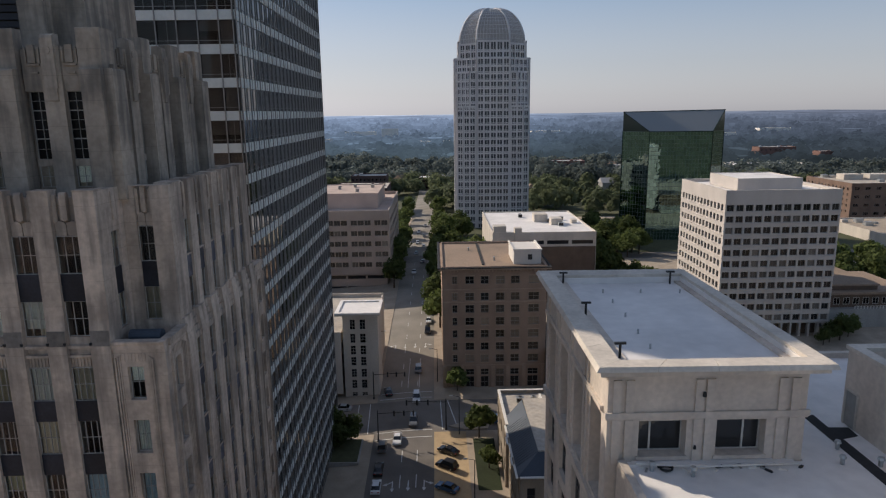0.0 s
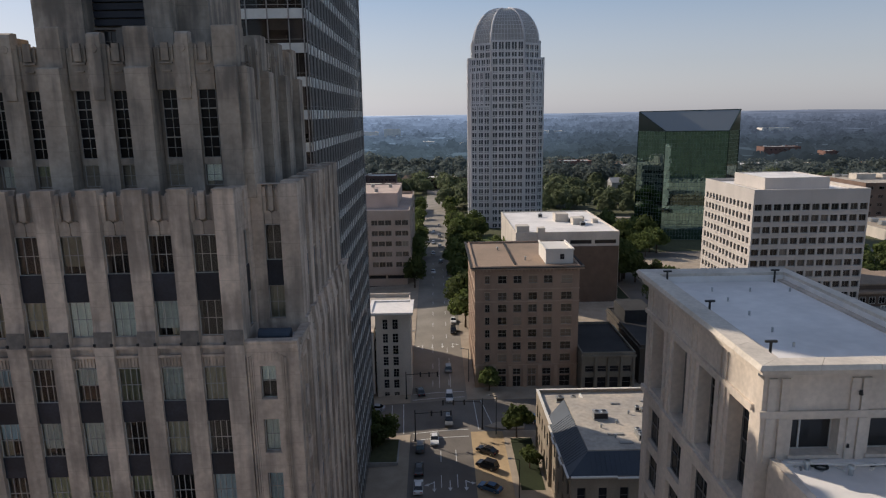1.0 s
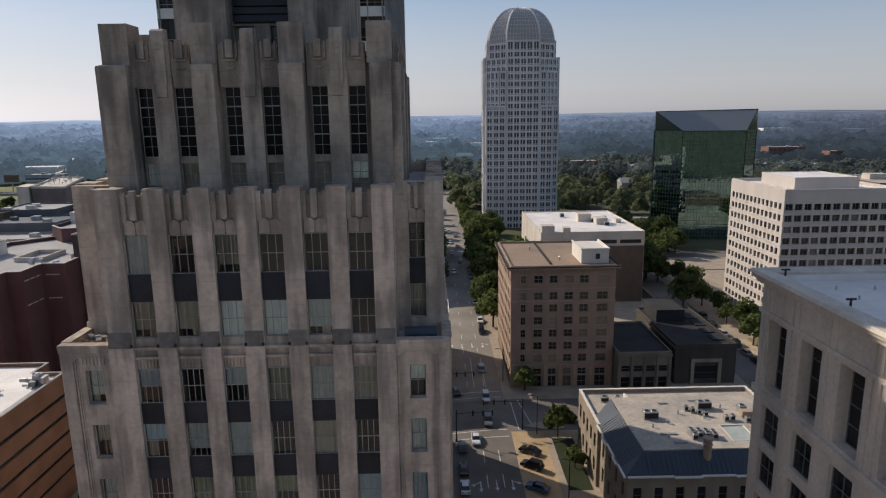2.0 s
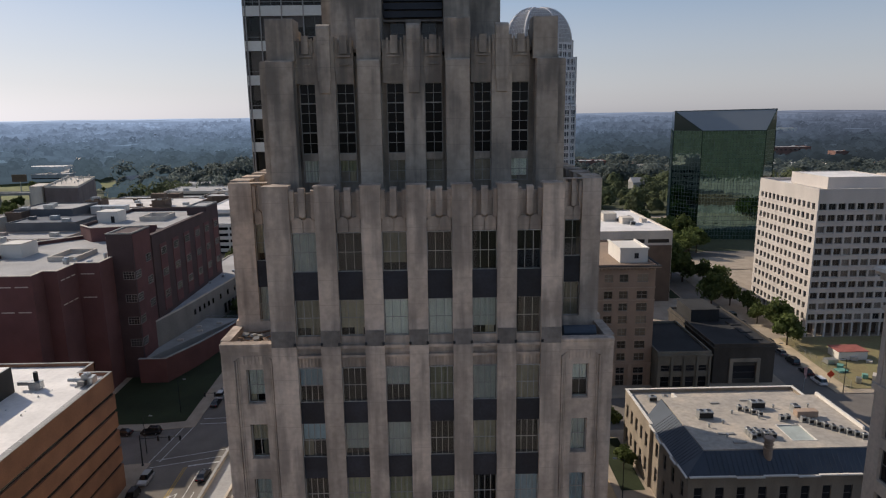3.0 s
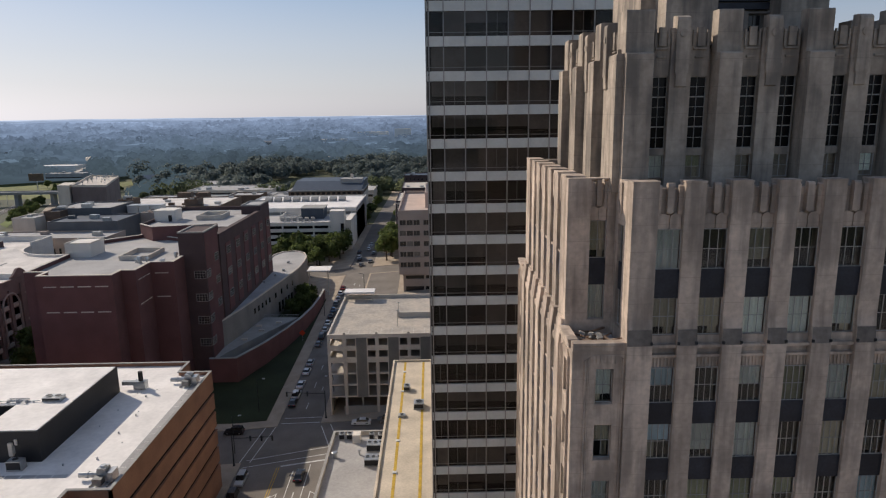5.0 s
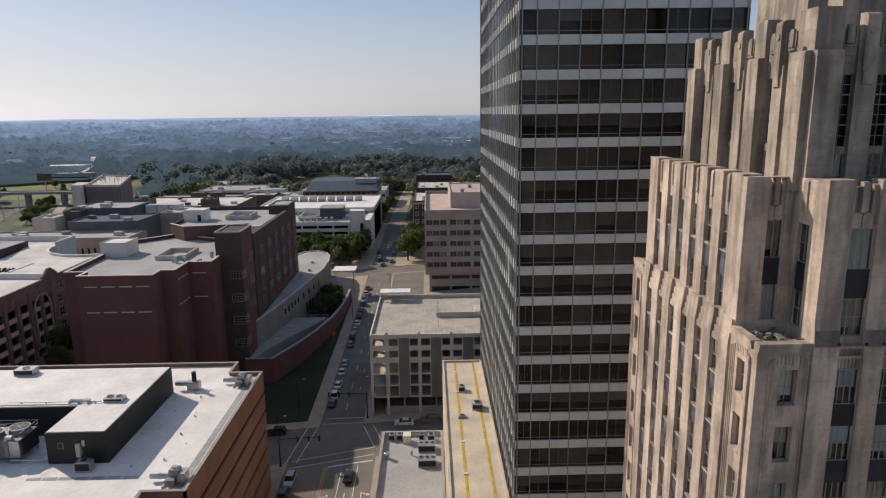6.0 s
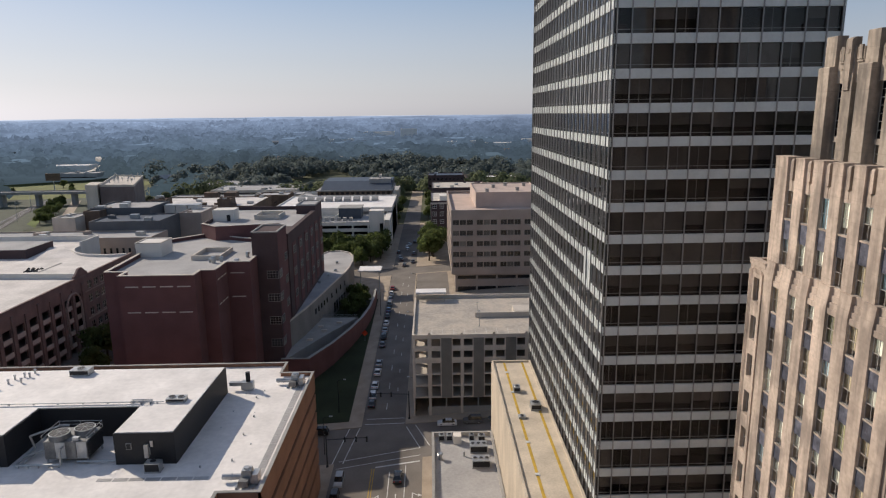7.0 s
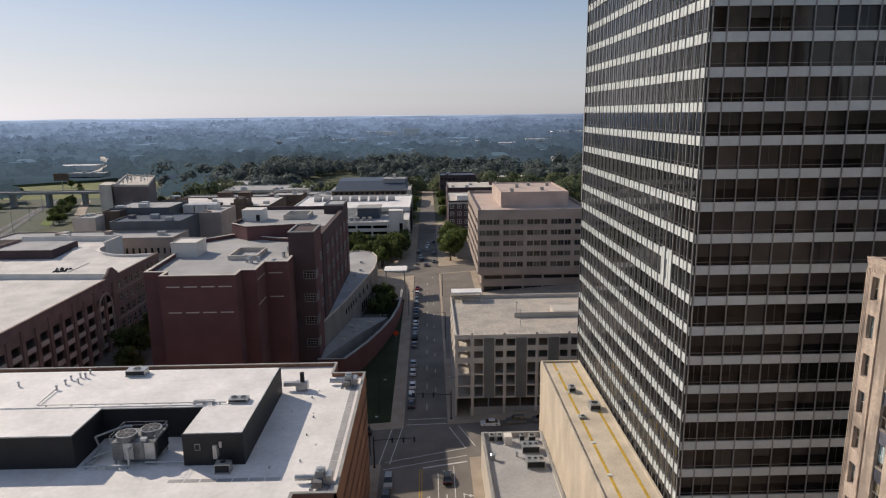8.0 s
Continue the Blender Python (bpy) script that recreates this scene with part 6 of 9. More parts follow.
    for k, n in enumerate((4, 7, 4, 7)):
        a, b, c, d = outer[k], outer[(k + 1) % 4], inner[(k + 1) % 4], inner[k]
        for i in range(n):
            g = 0.012 / (b - a).length
            u, v = i / n + g, (i + 1) / n - g
            q = [a.lerp(b, u), a.lerp(b, v), d.lerp(c, v), d.lerp(c, u)]
            up = [q[0].lerp(q[3], 0.10), q[1].lerp(q[2], 0.10), q[2], q[3]]
            part("coping_stone", Form().prism([tuple(p) for p in q], 61.9, 62.16, 0, [tuple(p) for p in up]), ANNEX_TOP, th)
    part("roof", Form().box(x0 + 0.35, y0 - 0.5, 61.40, x1 - 0.4, y1 - 0.5, 61.46), WHITE_ROOF, th)
    part("roof_upstand", parapet(rect(x0 + 0.42, y0 - 0.35, x1 - 0.37, y1 - 0.97), 61.46, 61.93, 0.1), WHITE_ROOF, th)
    # lower roof in front and beside
    part("lower_body", Form().box(9.7, 4, 10, 44, 32.3, 55.9).box(20.0, 32.3, 10, 44, 47.6, 55.9), ANNEX, th)
    part("lower_roof", Form().box(10.2, 4.5, 55.9, 43.5, 32.3, 56.0).box(20.0, 32.3, 55.9, 43.5, 47.1, 56.0), WHITE_ROOF, th)
    part("lower_parapet", Form().box(9.7, 4, 55.9, 10.15, 32.2, 56.35).box(20.0, 47.1, 55.9, 44, 47.6, 56.4), ANNEX, th)
    blk = part("roof_block", Form().box(24.9, 24.0, 55.9, 44, 36.9, 59.7), ANNEX, th)
    part("block_parapet", parapet(rect(24.9, 24.0, 44, 36.9), 59.7, 60.7, 0.5), ANNEX, blk)
    part("block_roof", Form().box(25.4, 24.5, 59.7, 43.5, 36.4, 59.8), DARK_ROOF, blk)
    part("door_frame", Form().box(24.82, 35.5, 56.0, 24.9, 35.62, 58.3).box(24.82, 36.58, 56.0, 24.9, 36.7, 58.3).box(24.82, 35.62, 58.2, 24.9, 36.58, 58.3), ANNEX_TOP, blk)
    part("door", Form().box(24.86, 35.62, 56.02, 24.9, 36.58, 58.2), CONC_GREY, blk)
    part("block_coping", parapet(rect(24.78, 23.88, 44.12, 37.02), 60.7, 60.95, 0.7), ANNEX_TOP, blk)


cream_annex()

# two low dark buildings on the corner
SHOP_STONE = mat("grimy shop stone", (0.19, 0.172, 0.138), 0.9, 0.25, 0.3, 4, 0.15, streak=0.4)
th = thing("dark_shop_building", 34, 164, gz(34, 164), "low grey shop building with tar roof", "building")
block(th, 27.6, 152.4, 41, 176.5, 4, 16.2, SHOP_STONE, DARK_ROOF, {"S": (bays(0.5, 12.9, 4, 2.2), [(6.8, 9.6), (11.0, 12.6)])}, par=0.6, loose="S")
for u in (27.7, 30.9, 34.1, 37.3, 40.4):
    part("pilaster", Form().box(u, 152.1, 4, u + 0.55, 152.4, 15.0), SHOP_STONE, th)
part("cornice", Form().box(27.4, 152.0, 15.0, 41.2, 152.4, 15.5), SHOP_STONE, th)
th = thing("dark_bank_building", 52, 172, gz(52, 172), "dark stone bank building with flat tar roof", "building")
block(th, 43.5, 156.6, 59.2, 189, 4, 16.4, DARK_STONE, DARK_ROOF, {"S": ([(5, 11)], [(6.8, 10.5)])}, par=0.4, loose="S")
part("plant_room", Form().box(45, 176, 16, 53, 187, 19.5), DARK_ROOF, th)
part("portal", Form().box(47.6, 156.2, 4, 48.5, 156.58, 11.6).box(54.6, 156.2, 4, 55.5, 156.58, 11.6).box(47.6, 156.2, 11.6, 55.5, 156.58, 12.5), COURT, th)
part("cornice", parapet(rect(43.1, 156.2, 59.6, 189.4), 15.2, 15.6, 0.4), DARK_STONE, th)
for k in range(4):
    part("roof_step", Form().box(54.5, 160 + 6 * k, 16.0, 57.5, 163.5 + 6 * k, 16.3), DARK_ROOF, th)


# plain unseen blocks added to the south, behind the camera, to bounce warm light and close the place
for i, (x0, x1, y0, y1, z, mt) in enumerate(((-190, -110, -70, -35, 38, TAN), (-98, -62, -62, -28, 52, TAN), (-52, -20, -66, -34, 58, CONC_GREY), (-12, 50, -60, -30, 46, CONC_GREY), (60, 130, -62, -26, 40, TAN))):
    alone(f"wall_south_{i + 1}", Form().box(x0, y0, gz(x0, y0) - 2, x1, y1, z), mt, "unseen plain block added to bounce light", "building", "structure")


# ---------------------------------------------------------------- ground, roads, pavements
def graded(lo, hi, step, far, grow=1.16):
    a = list(np.arange(lo, hi + 0.01, step))
    d, x = step, hi
    while x < far[1]:
        d *= grow
        x += d
        a.append(x)
    d, x = step, lo
    while x > far[0]:
        d *= grow
        x -= d
        a.insert(0, x)
    return a


def ground_sheet():
    xs = graded(-240, 200, 8, (-4800, 4800))
    ys = graded(-40, 420, 8, (-3500, 4950))
    f = Form()
    nx = len(xs)
    f.v = [(x, y, gz(x, y) - 0.12) for y in ys for x in xs]
    f.f = [(j * nx + i, j * nx + i + 1, (j + 1) * nx + i + 1, (j + 1) * nx + i) for j in range(len(ys) - 1) for i in range(nx - 1)]
    f.m = [0] * len(f.f)
    return alone("ground", f, GROUND, "wide green and brown ground rising to low hills", "ground", "structure")


def strip(x0, y0, x1, y1, h, step=4.0, skirt=0.0):
    """A sheet that follows the ground at height h, with upright kerb edges where skirt is given."""
    nx, ny = max(1, int((x1 - x0) / step)), max(1, int((y1 - y0) / step))
    f = Form()
    f.v = [(x0 + (x1 - x0) * i / nx, y0 + (y1 - y0) * j / ny, gz(x0 + (x1 - x0) * i / nx, y0 + (y1 - y0) * j / ny) + h) for j in range(ny + 1) for i in range(nx + 1)]
    w = nx + 1
    f.f = [(j * w + i, j * w + i + 1, (j + 1) * w + i + 1, (j + 1) * w + i) for j in range(ny) for i in range(nx)]
    if skirt:
        loop = [i for i in range(nx)] + [nx + j * w for j in range(ny)] + [ny * w + i for i in range(nx, 0, -1)] + [j * w for j in range(ny, 0, -1)]
        o = len(f.v)
        f.v += [(f.v[i][0], f.v[i][1], f.v[i][2] - skirt) for i in loop]
        n = len(loop)
        f.f += [(loop[(k + 1) % n], loop[k], o + k, o + (k + 1) % n) for k in range(n)]
    f.m = [0] * len(f.f)
    return f


def line(x0, y0, x1, y1, w, h=0.03, step=3.0):
    """A painted line on the road."""
    L = math.hypot(x1 - x0, y1 - y0)
    n = max(1, int(L / step))
    ux, uy = (x1 - x0) / L, (y1 - y0) / L
    f = Form()
    for i in range(n + 1):
        x, y = x0 + (x1 - x0) * i / n, y0 + (y1 - y0) * i / n
        for s in (-w / 2, w / 2):
            f.v.append((x - uy * s, y + ux * s, gz(x - uy * s, y + ux * s) + h))
    f.f = [(2 * i, 2 * i + 2, 2 * i + 3, 2 * i + 1) for i in range(n)]
    f.m = [0] * n
    return f


ground_sheet()
BX0, BX1, AX0, AX1, CY0, CY1 = -87.0, -76.3, -14.6, -1.1, 134.5, 149.8
DX0, DX1 = 62.0, 72.0
ROADS = {"road_west": (-91.5, -60, -72.0, CY0), "road_west_north": (BX0, CY1, BX1, 640), "road_east": (AX0, -60, AX1, CY0), "road_east_north": (-15.2, CY1, AX1, 700),
         "road_cross": (-420, CY0, 300, CY1), "road_far_east": (DX0, -40, DX1, CY0), "road_far_east_north": (DX0, CY1, DX1, 300)}
roads = {}
for name, b in ROADS.items():
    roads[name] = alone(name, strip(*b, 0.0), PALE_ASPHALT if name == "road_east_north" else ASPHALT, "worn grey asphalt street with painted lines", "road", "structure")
roads["road_north"] = alone("road_north", strip(-420, 283, 300, 296, 0.02), ASPHALT, "worn grey asphalt cross street", "road", "structure")
for i, (b, m) in enumerate(((( -330, CY1, BX0, 283), WALK), ((BX1, CY1, -15.2, 283), WALK), ((AX1, CY1, DX0, 283), WALK), ((DX1, CY1, 300, 283), WALK),
                            ((-420, -60, -91.5, CY0), WALK), ((-72.0, -60, AX0, CY0), WALK), ((6.0, -60, DX0, CY0), WALK), ((DX1, -60, 300, CY0), WALK),
                            ((-300, 296, BX0, 420), WALK), ((BX1, 296, -15.2, 420), WALK))):
    alone(f"pavement_{i + 1}", strip(*b, 0.15, skirt=0.3), m, "pale concrete pavement with raised kerb", "pavement", "structure")
alone("parking_bay", strip(AX1, 60, 6.0, CY0, 0.03), WARM_WALK, "tan paved angled parking bay", "pavement", "structure")
alone("lawn_west", strip(-116, 153.0, -90.4, 250, 0.2), LAWN, "dark green lawn beside brick wall", "grass", "structure")
alone("road_lot", strip(-75.6, 189, -62.4, 282, 0.17), ASPHALT, "dark asphalt parking lot behind a garage", "road", "structure")
alone("road_alley", strip(-190, 152, -157.5, 280, 0.22), ASPHALT, "shaded asphalt service lane", "road", "structure")
alone("lawn_court", strip(7.4, 112, 12.0, 131, 0.2), LAWN, "small lawn beside the courthouse", "grass", "structure")
alone("lawn_meadow", strip(-640, 655, -405, 830, 0.1, 12), mat("pale meadow", (0.16, 0.17, 0.06), 0.95, 0.25, 0.05, 1, 0.2), "yellow-green meadow beyond the railway", "grass", "structure")
alone("road_highway", strip(80, 262, 330, 276, 0.4, 8), WALK, "pale concrete highway ramp", "road", "structure")
alone("ground_site", strip(76.5, 152, 108, 186.5, 0.24, 4), mat("yellow site soil", (0.42, 0.32, 0.17), 0.95, 0.3, 0.2, 1.5, 0.3, tint=(0.10, 0.12, 0.05)), "dry yellow soil of a building site", "ground", "structure")
alone("pavement_court", strip(72.2, 150.2, 76.4, 186, 0.2, 4), mat("dusty tan pavement", (0.50, 0.40, 0.27), 0.9, 0.2, 0.3, 3, 0.1), "dusty tan pavement beside a building site", "pavement", "structure")
alone("lawn_verge", strip(57.5, 226, 61.6, 282, 0.2, 4), LAWN, "green verge beside the street", "grass", "structure")
alone("lawn_park", strip(AX1 + 3, 298, 92, 340, 0.06, 6), mat("park grass", (0.075, 0.105, 0.035), 0.95, 0.3, 0.1, 3, 0.3), "sunlit green grass round the towers", "grass", "structure")
alone("road_highway_far", strip(60, 395, 300, 404, 0.1, 8), WALK, "pale concrete highway", "road", "structure")
alone("lawn_highway", strip(60, 340, 300, 392, 0.05, 8), LAWN, "green verge along the highway", "grass", "structure")
f = Form()
hill = [(-533, 895, 2.0, 3), (-545, 941, 2.5, 4), (-560, 993, 3.0, 6), (-590, 1072, 3.5, 8), (-624, 1130, 4.0, 7), (-650, 1163, 4.5, 5), (-672, 1206, 5.0, 4)]
for (x0, y0, z0, w0), (x1, y1, z1, w1) in zip(hill, hill[1:]):
    f.prism([(x0 - w0, y0), (x0 + w0, y0), (x1 + w1, y1), (x1 - w1, y1)], -9, z0)
alone("road_hill", f, CONC, "pale road winding up a wooded hill", "road", "structure")
def patch(corners, h):
    """A flat four-cornered patch of ground, cut up so that it follows the land."""
    f = Form()
    n = 8
    a, b, c, d = [Vector(p) for p in corners]
    for i in range(n + 1):
        for p, q in ((a, d), (b, c)):
            e = p.lerp(q, i / n)
            f.v.append((e.x, e.y, gz(e.x, e.y) + h))
    f.f = [(2 * i, 2 * i + 1, 2 * i + 3, 2 * i + 2) for i in range(n)]
    f.m = [0] * n
    return f


alone("road_siding", patch([(-359, 515), (-349, 511), (-403, 628), (-412, 629)], 0.3), WALK, "pale gravel road beside the railway", "road", "structure")
alone("lawn_bank", patch([(-357, 466), (-340, 447), (-385, 540), (-394, 548)], 0.35), mat("bright grass bank", (0.13, 0.17, 0.04), 0.95, 0.3, 0.05, 1, 0.2), "bright green grass bank by the tracks", "grass", "structure")
alone("road_rail", strip(-480, 400, -340, 655, 0.1, 12), mat("railway scrub", (0.085, 0.095, 0.065), 0.95, 0.25, 0.3, 3, 0.2), "brown ballast railway bed", "railway", "structure")


def mark(road, *a, m=PAINT):
    part("painted_line", line(*a), m, roads[road])


# west junction
for a in ((-86.3, 151.2, -76.6, 150.4), (-86.0, 153.8, -76.6, 153.0)):
    mark("road_west_north", *a, 0.22)
for a in ((-90.6, 135.4, -72.6, 138.6), (-90.8, 132.6, -72.4, 135.6), (-89.6, 134.6, -87.3, 150.0), (-92.0, 134.6, -89.8, 150.0), (-76.0, 148.6, -72.6, 138.6), (-73.8, 149.0, -70.4, 139.2)):
    mark("road_cross", *a, 0.2)
# sunlight on the street's far end put into a paler overlaid strip
alone("road_far_end", strip(BX0 + 0.3, 520, BX1 - 0.3, 640, 0.04, 8), WALK, "paler strip for sunlight at the western street end", "road", "structure")
mark("road_west", -82.2, 132.0, -72.6, 133.2, 0.45)
mark("road_west", -79.0, 129.8, -79.0, 96, 0.18)
mark("road_west", -75.6, 131.8, -75.6, 96, 0.18)
mark("road_west", -82.4, 131.6, -82.4, 90, 0.16, m=YELLOW)
mark("road_west", -82.9, 131.6, -82.9, 90, 0.16, m=YELLOW)
for k in range(10):
    mark("road_west_north", -81.4, 158 + 12 * k, -81.4, 161.5 + 12 * k, 0.16)
    mark("road_west_north", -79.0, 168 + 12 * k, -79.0, 170.5 + 12 * k, 0.14)
# east junction
for y in (151.2, 154.2):
    mark("road_east_north", -14.6, y, -1.6, y + 0.3, 0.22)
for a in ((-14.0, 135.0, -1.6, 135.6), (-14.0, 132.0, -1.6, 132.6)):
    mark("road_east", *a, 0.22)
for a in ((-16.2, 135.2, -16.8, 149.4), (-19.0, 135.2, -19.6, 149.4), (0.8, 135.4, 0.4, 149.4), (4.2, 136.4, 2.2, 149.4)):
    mark("road_cross", *a, 0.2)
for k in range(6):
    for x in (-7.9, -4.7):
        mark("road_east", x, 127 - 9 * k, x, 122.6 - 9 * k, 0.16)
for k in range(12):
    for x in (-9.6, -5.4):
        mark("road_east_north", x, 158 + 11 * k, x, 161.5 + 11 * k, 0.16)


def arrow(road, x, y, bend, size=1.0):
    """A painted turn arrow: shaft, head and, if it bends, an arm to one side."""
    f = line(x, y, x, y + 2.4 * size, 0.22, 0.035, 1)
    parts = [((x - 0.45 * size, y), (x + 0.45 * size, y), (x, y - 1.1 * size))]
    if bend:
        g = line(x, y + 2.2 * size, x + bend * 1.1 * size, y + 1.4 * size, 0.2, 0.035, 1)
        o = len(f.v)
        f.v += g.v
        f.f += [tuple(i + o for i in q) for q in g.f]
        ex = x + bend * 1.1 * size
        parts.append(((ex, y + 0.9 * size), (ex, y + 1.9 * size), (ex + bend * 0.9 * size, y + 1.3 * size)))
    for t in parts:
        o = len(f.v)
        f.v += [(a, b, gz(a, b) + 0.036) for a, b in t]
        f.f.append((o, o + 1, o + 2))
    f.m = [0] * len(f.f)
    part("turn_arrow", f, PAINT, roads[road])


for x, b in ((-9.3, -1), (-6.2, 0), (-3.1, 1)):
    arrow("road_east", x, 113.6, b)
for x, b in ((-80.8, -1), (-77.3, 0), (-73.9, 1)):
    arrow("road_west", x, 119.5, b)
for x, b in ((-12.7, -1), (-9.8, 0), (-6.8, 0), (-3.7, 1)):
    arrow("road_east_north", x, 184.5, b)
for x in (-7.9, -5.0):
    mark("road_east_north", x, 157, x, 176, 0.16)


# ---------------------------------------------------------------- trees and woods
def leaf_cloud(n, lobes, size, seed):
    """Leaf sprays as crossed quads scattered through a few lobes; uneven outline with gaps."""
    r = np.random.RandomState(seed)
    f = Form()
    for _ in range(n):
        cx, cy, cz, rad = lobes[r.randint(len(lobes))]
        d = r.normal(size=3)
        d /= np.linalg.norm(d)
        p = np.array((cx, cy, cz)) + d * rad * r.uniform(0.55, 1.08) * np.array((1, 1, 0.85))
        m = d + r.normal(size=3) * 0.55
        m /= np.linalg.norm(m)
        u = np.cross(m, r.normal(size=3))
        u /= np.linalg.norm(u) + 1e-6
        v = np.cross(m, u)
        s = size * r.uniform(0.6, 1.4)
        f.add([p - u * s - v * s * 0.6, p + u * s - v * s * 0.6, p + u * s * 0.6 + v * s, p - u * s * 0.6 + v * s], [(0, 1, 2, 3)])
    return f


def tree_kind(seed, h, spread):
    r = random.Random(seed)
    trunk = Form().tube(0, 0, 0, h * 0.45, 0.028 * h, 0.016 * h, 8)
    lobes = []
    for i in range(7):
        a = 2 * math.pi * i / 7 + r.uniform(-0.4, 0.4)
        q = (spread * r.uniform(0.3, 0.65) * math.cos(a), spread * r.uniform(0.3, 0.65) * math.sin(a), h * r.uniform(0.45, 0.78))
        trunk.rod((0, 0, h * r.uniform(0.25, 0.42)), q, 0.008 * h, 5)
        lobes.append((*q, spread * r.uniform(0.36, 0.55)))
    lobes.append((0, 0, h * 0.8, spread * 0.5))
    return trunk.mesh("trunk", BARK), leaf_cloud(1100, lobes, 0.42, seed).mesh("crown", LEAF)


TREES = [tree_kind(3, 10.5, 5.0), tree_kind(7, 12.5, 5.6), tree_kind(11, 9.0, 4.4)]


def tree(x, y, s=1.0, k=0, base=None):
    z = gz(x, y) + 0.1 if base is None else base
    th = thing("tree", x, y, z, "broadleaf street tree with full green crown", "tree", "street trees")
    m = pose(x, y, z, 0, 0, random.uniform(0, 360)) @ Matrix.Scale(s, 4)
    put("trunk", TREES[k % 3][0], th, m)
    put("crown", TREES[k % 3][1], th, m)


rt = random.Random(5)
for i in range(11):                                  # east side of the eastern street
    tree(0.6 + rt.uniform(-0.6, 0.9), 199 + 11.0 * i + rt.uniform(-2, 2), rt.uniform(0.95, 1.3), i)
for i in range(12):                                  # both sides of the eastern street, further on
    tree((-18.0, 1.6)[i % 2] + rt.uniform(-0.8, 0.8), 318 + 11 * i, rt.uniform(0.9, 1.3), i)
for i in range(16):                                  # park before the domed tower
    tree(rt.uniform(3, 17), rt.uniform(205, 350), rt.uniform(1.0, 1.5), i)
for i in range(9):                                   # beside the granite block
    tree(-17.2 + rt.uniform(-0.8, 0.8), 246 + 9.0 * i, rt.uniform(0.85, 1.2), i + 1)
for x, y, s in ((8.8, 131.5, 0.85), (10.0, 119.5, 0.55), (4.8, 154.6, 0.62), (-24, 131, 0.8), (-21.5, 129, 0.7), (-27, 129.5, 0.75), (-19.5, 132.5, 0.6)):
    tree(x, y, s, int(s * 20))
for i in range(9):                                   # along the street by the grid office
    tree(75.5 + rt.uniform(-1.5, 3.0), 181 + 9 * i, rt.uniform(0.65, 0.95), i)
for x, y, sc in ((-98, 231, 0.55), (-96.5, 237, 0.6), (-99, 241, 0.7), (-95.5, 244, 0.6), (-98, 248, 0.65), (-100.5, 252, 0.6), (-96, 251, 0.5), (-101.5, 235, 0.5)):      # behind the retaining wall
    tree(x, y, sc, int(sc * 20))
for i in range(8):
    tree(rt.uniform(60, 74), rt.uniform(215, 262), rt.uniform(1.0, 1.4), i)
for i in range(26):                                  # square at the head of the western street
    tree(rt.uniform(-128, -93), rt.uniform(300, 338), rt.uniform(0.8, 1.25), i)
for i in range(16):
    tree(rt.uniform(-73, -63), rt.uniform(298, 352), rt.uniform(0.8, 1.15), i)
for i in range(14):
    tree((-92.0, -70.5)[i % 2] + rt.uniform(-1.0, 1.0), 425 + 9 * i, rt.uniform(0.55, 0.85), i)
for i in range(26):
    tree(rt.uniform(144, 192), rt.uniform(226, 262), rt.uniform(0.9, 1.3), i)
for i in range(34):
    tree(rt.uniform(56, 96), rt.uniform(286, 345), rt.uniform(0.9, 1.3), i)


for x, y, sc in ((-168, 184, 0.9), (-176, 200, 0.9), (-160, 214, 0.9), (-170, 196, 0.95), (-165, 206, 1.0), (-174, 214, 0.9), (-163, 222, 1.1), (-172, 230, 1.0), (-158, 236, 1.0)):
    tree(x, y, sc, int(sc * 30))
for i in range(26):                                  # dark thicket between the tracks and the gravel road
    f = i / 25
    tree(-342 - 62 * f + rt.uniform(-5, 5), 464 + 128 * f + rt.uniform(-4, 4), rt.uniform(0.55, 0.85), i)
for i in range(16):                                  # scrub on the far side of the tracks
    f = i / 15
    tree(-392 - 58 * f + rt.uniform(-14, 4), 440 + 130 * f, rt.uniform(0.35, 0.65), i)
for i in range(34):
    f = rt.uniform(0, 1)
    tree(-408 - 58 * f - rt.uniform(4, 66), 436 + 140 * f, rt.uniform(0.4, 0.8), i)
for i in range(9):
    tree(-560 + 22 * i, 712 + rt.uniform(-20, 60), rt.uniform(0.5, 1.0), i)


OPEN = [(-640, 640, -400, 835), (-470, 375, -330, 700), (-600, 835, -495, 900), (-570, 890, -515, 960), (-605, 950, -535, 1050), (-640, 1040, -560, 1110), (-670, 1100, -595, 1160), (-700, 1150, -625, 1215), (-87, 300, -76, 640), (-15, 300, -1, 700), (60, 335, 300, 410),
        (-340, -100, 60, 345), (-330, 345, -62, 560), (-62, 320, 60, 420), (-60, 420, -15, 560), (60, -100, 330, 335), (235, 335, 345, 440), (-260, 690, -90, 760)]


ROUND = np.array([(math.cos(math.pi * i / 3) * q, math.sin(math.pi * i / 3) * q, z) for q, z in ((0.86, -0.5), (0.92, 0.1), (0.5, 0.66)) for i in range(6)])
SIDES6 = np.array([(6 * j + i, 6 * j + (i + 1) % 6, 6 * j + 6 + (i + 1) % 6, 6 * j + 6 + i) for j in range(2) for i in range(6)] + [(12, 13, 14, 15), (12, 15, 16, 17)])


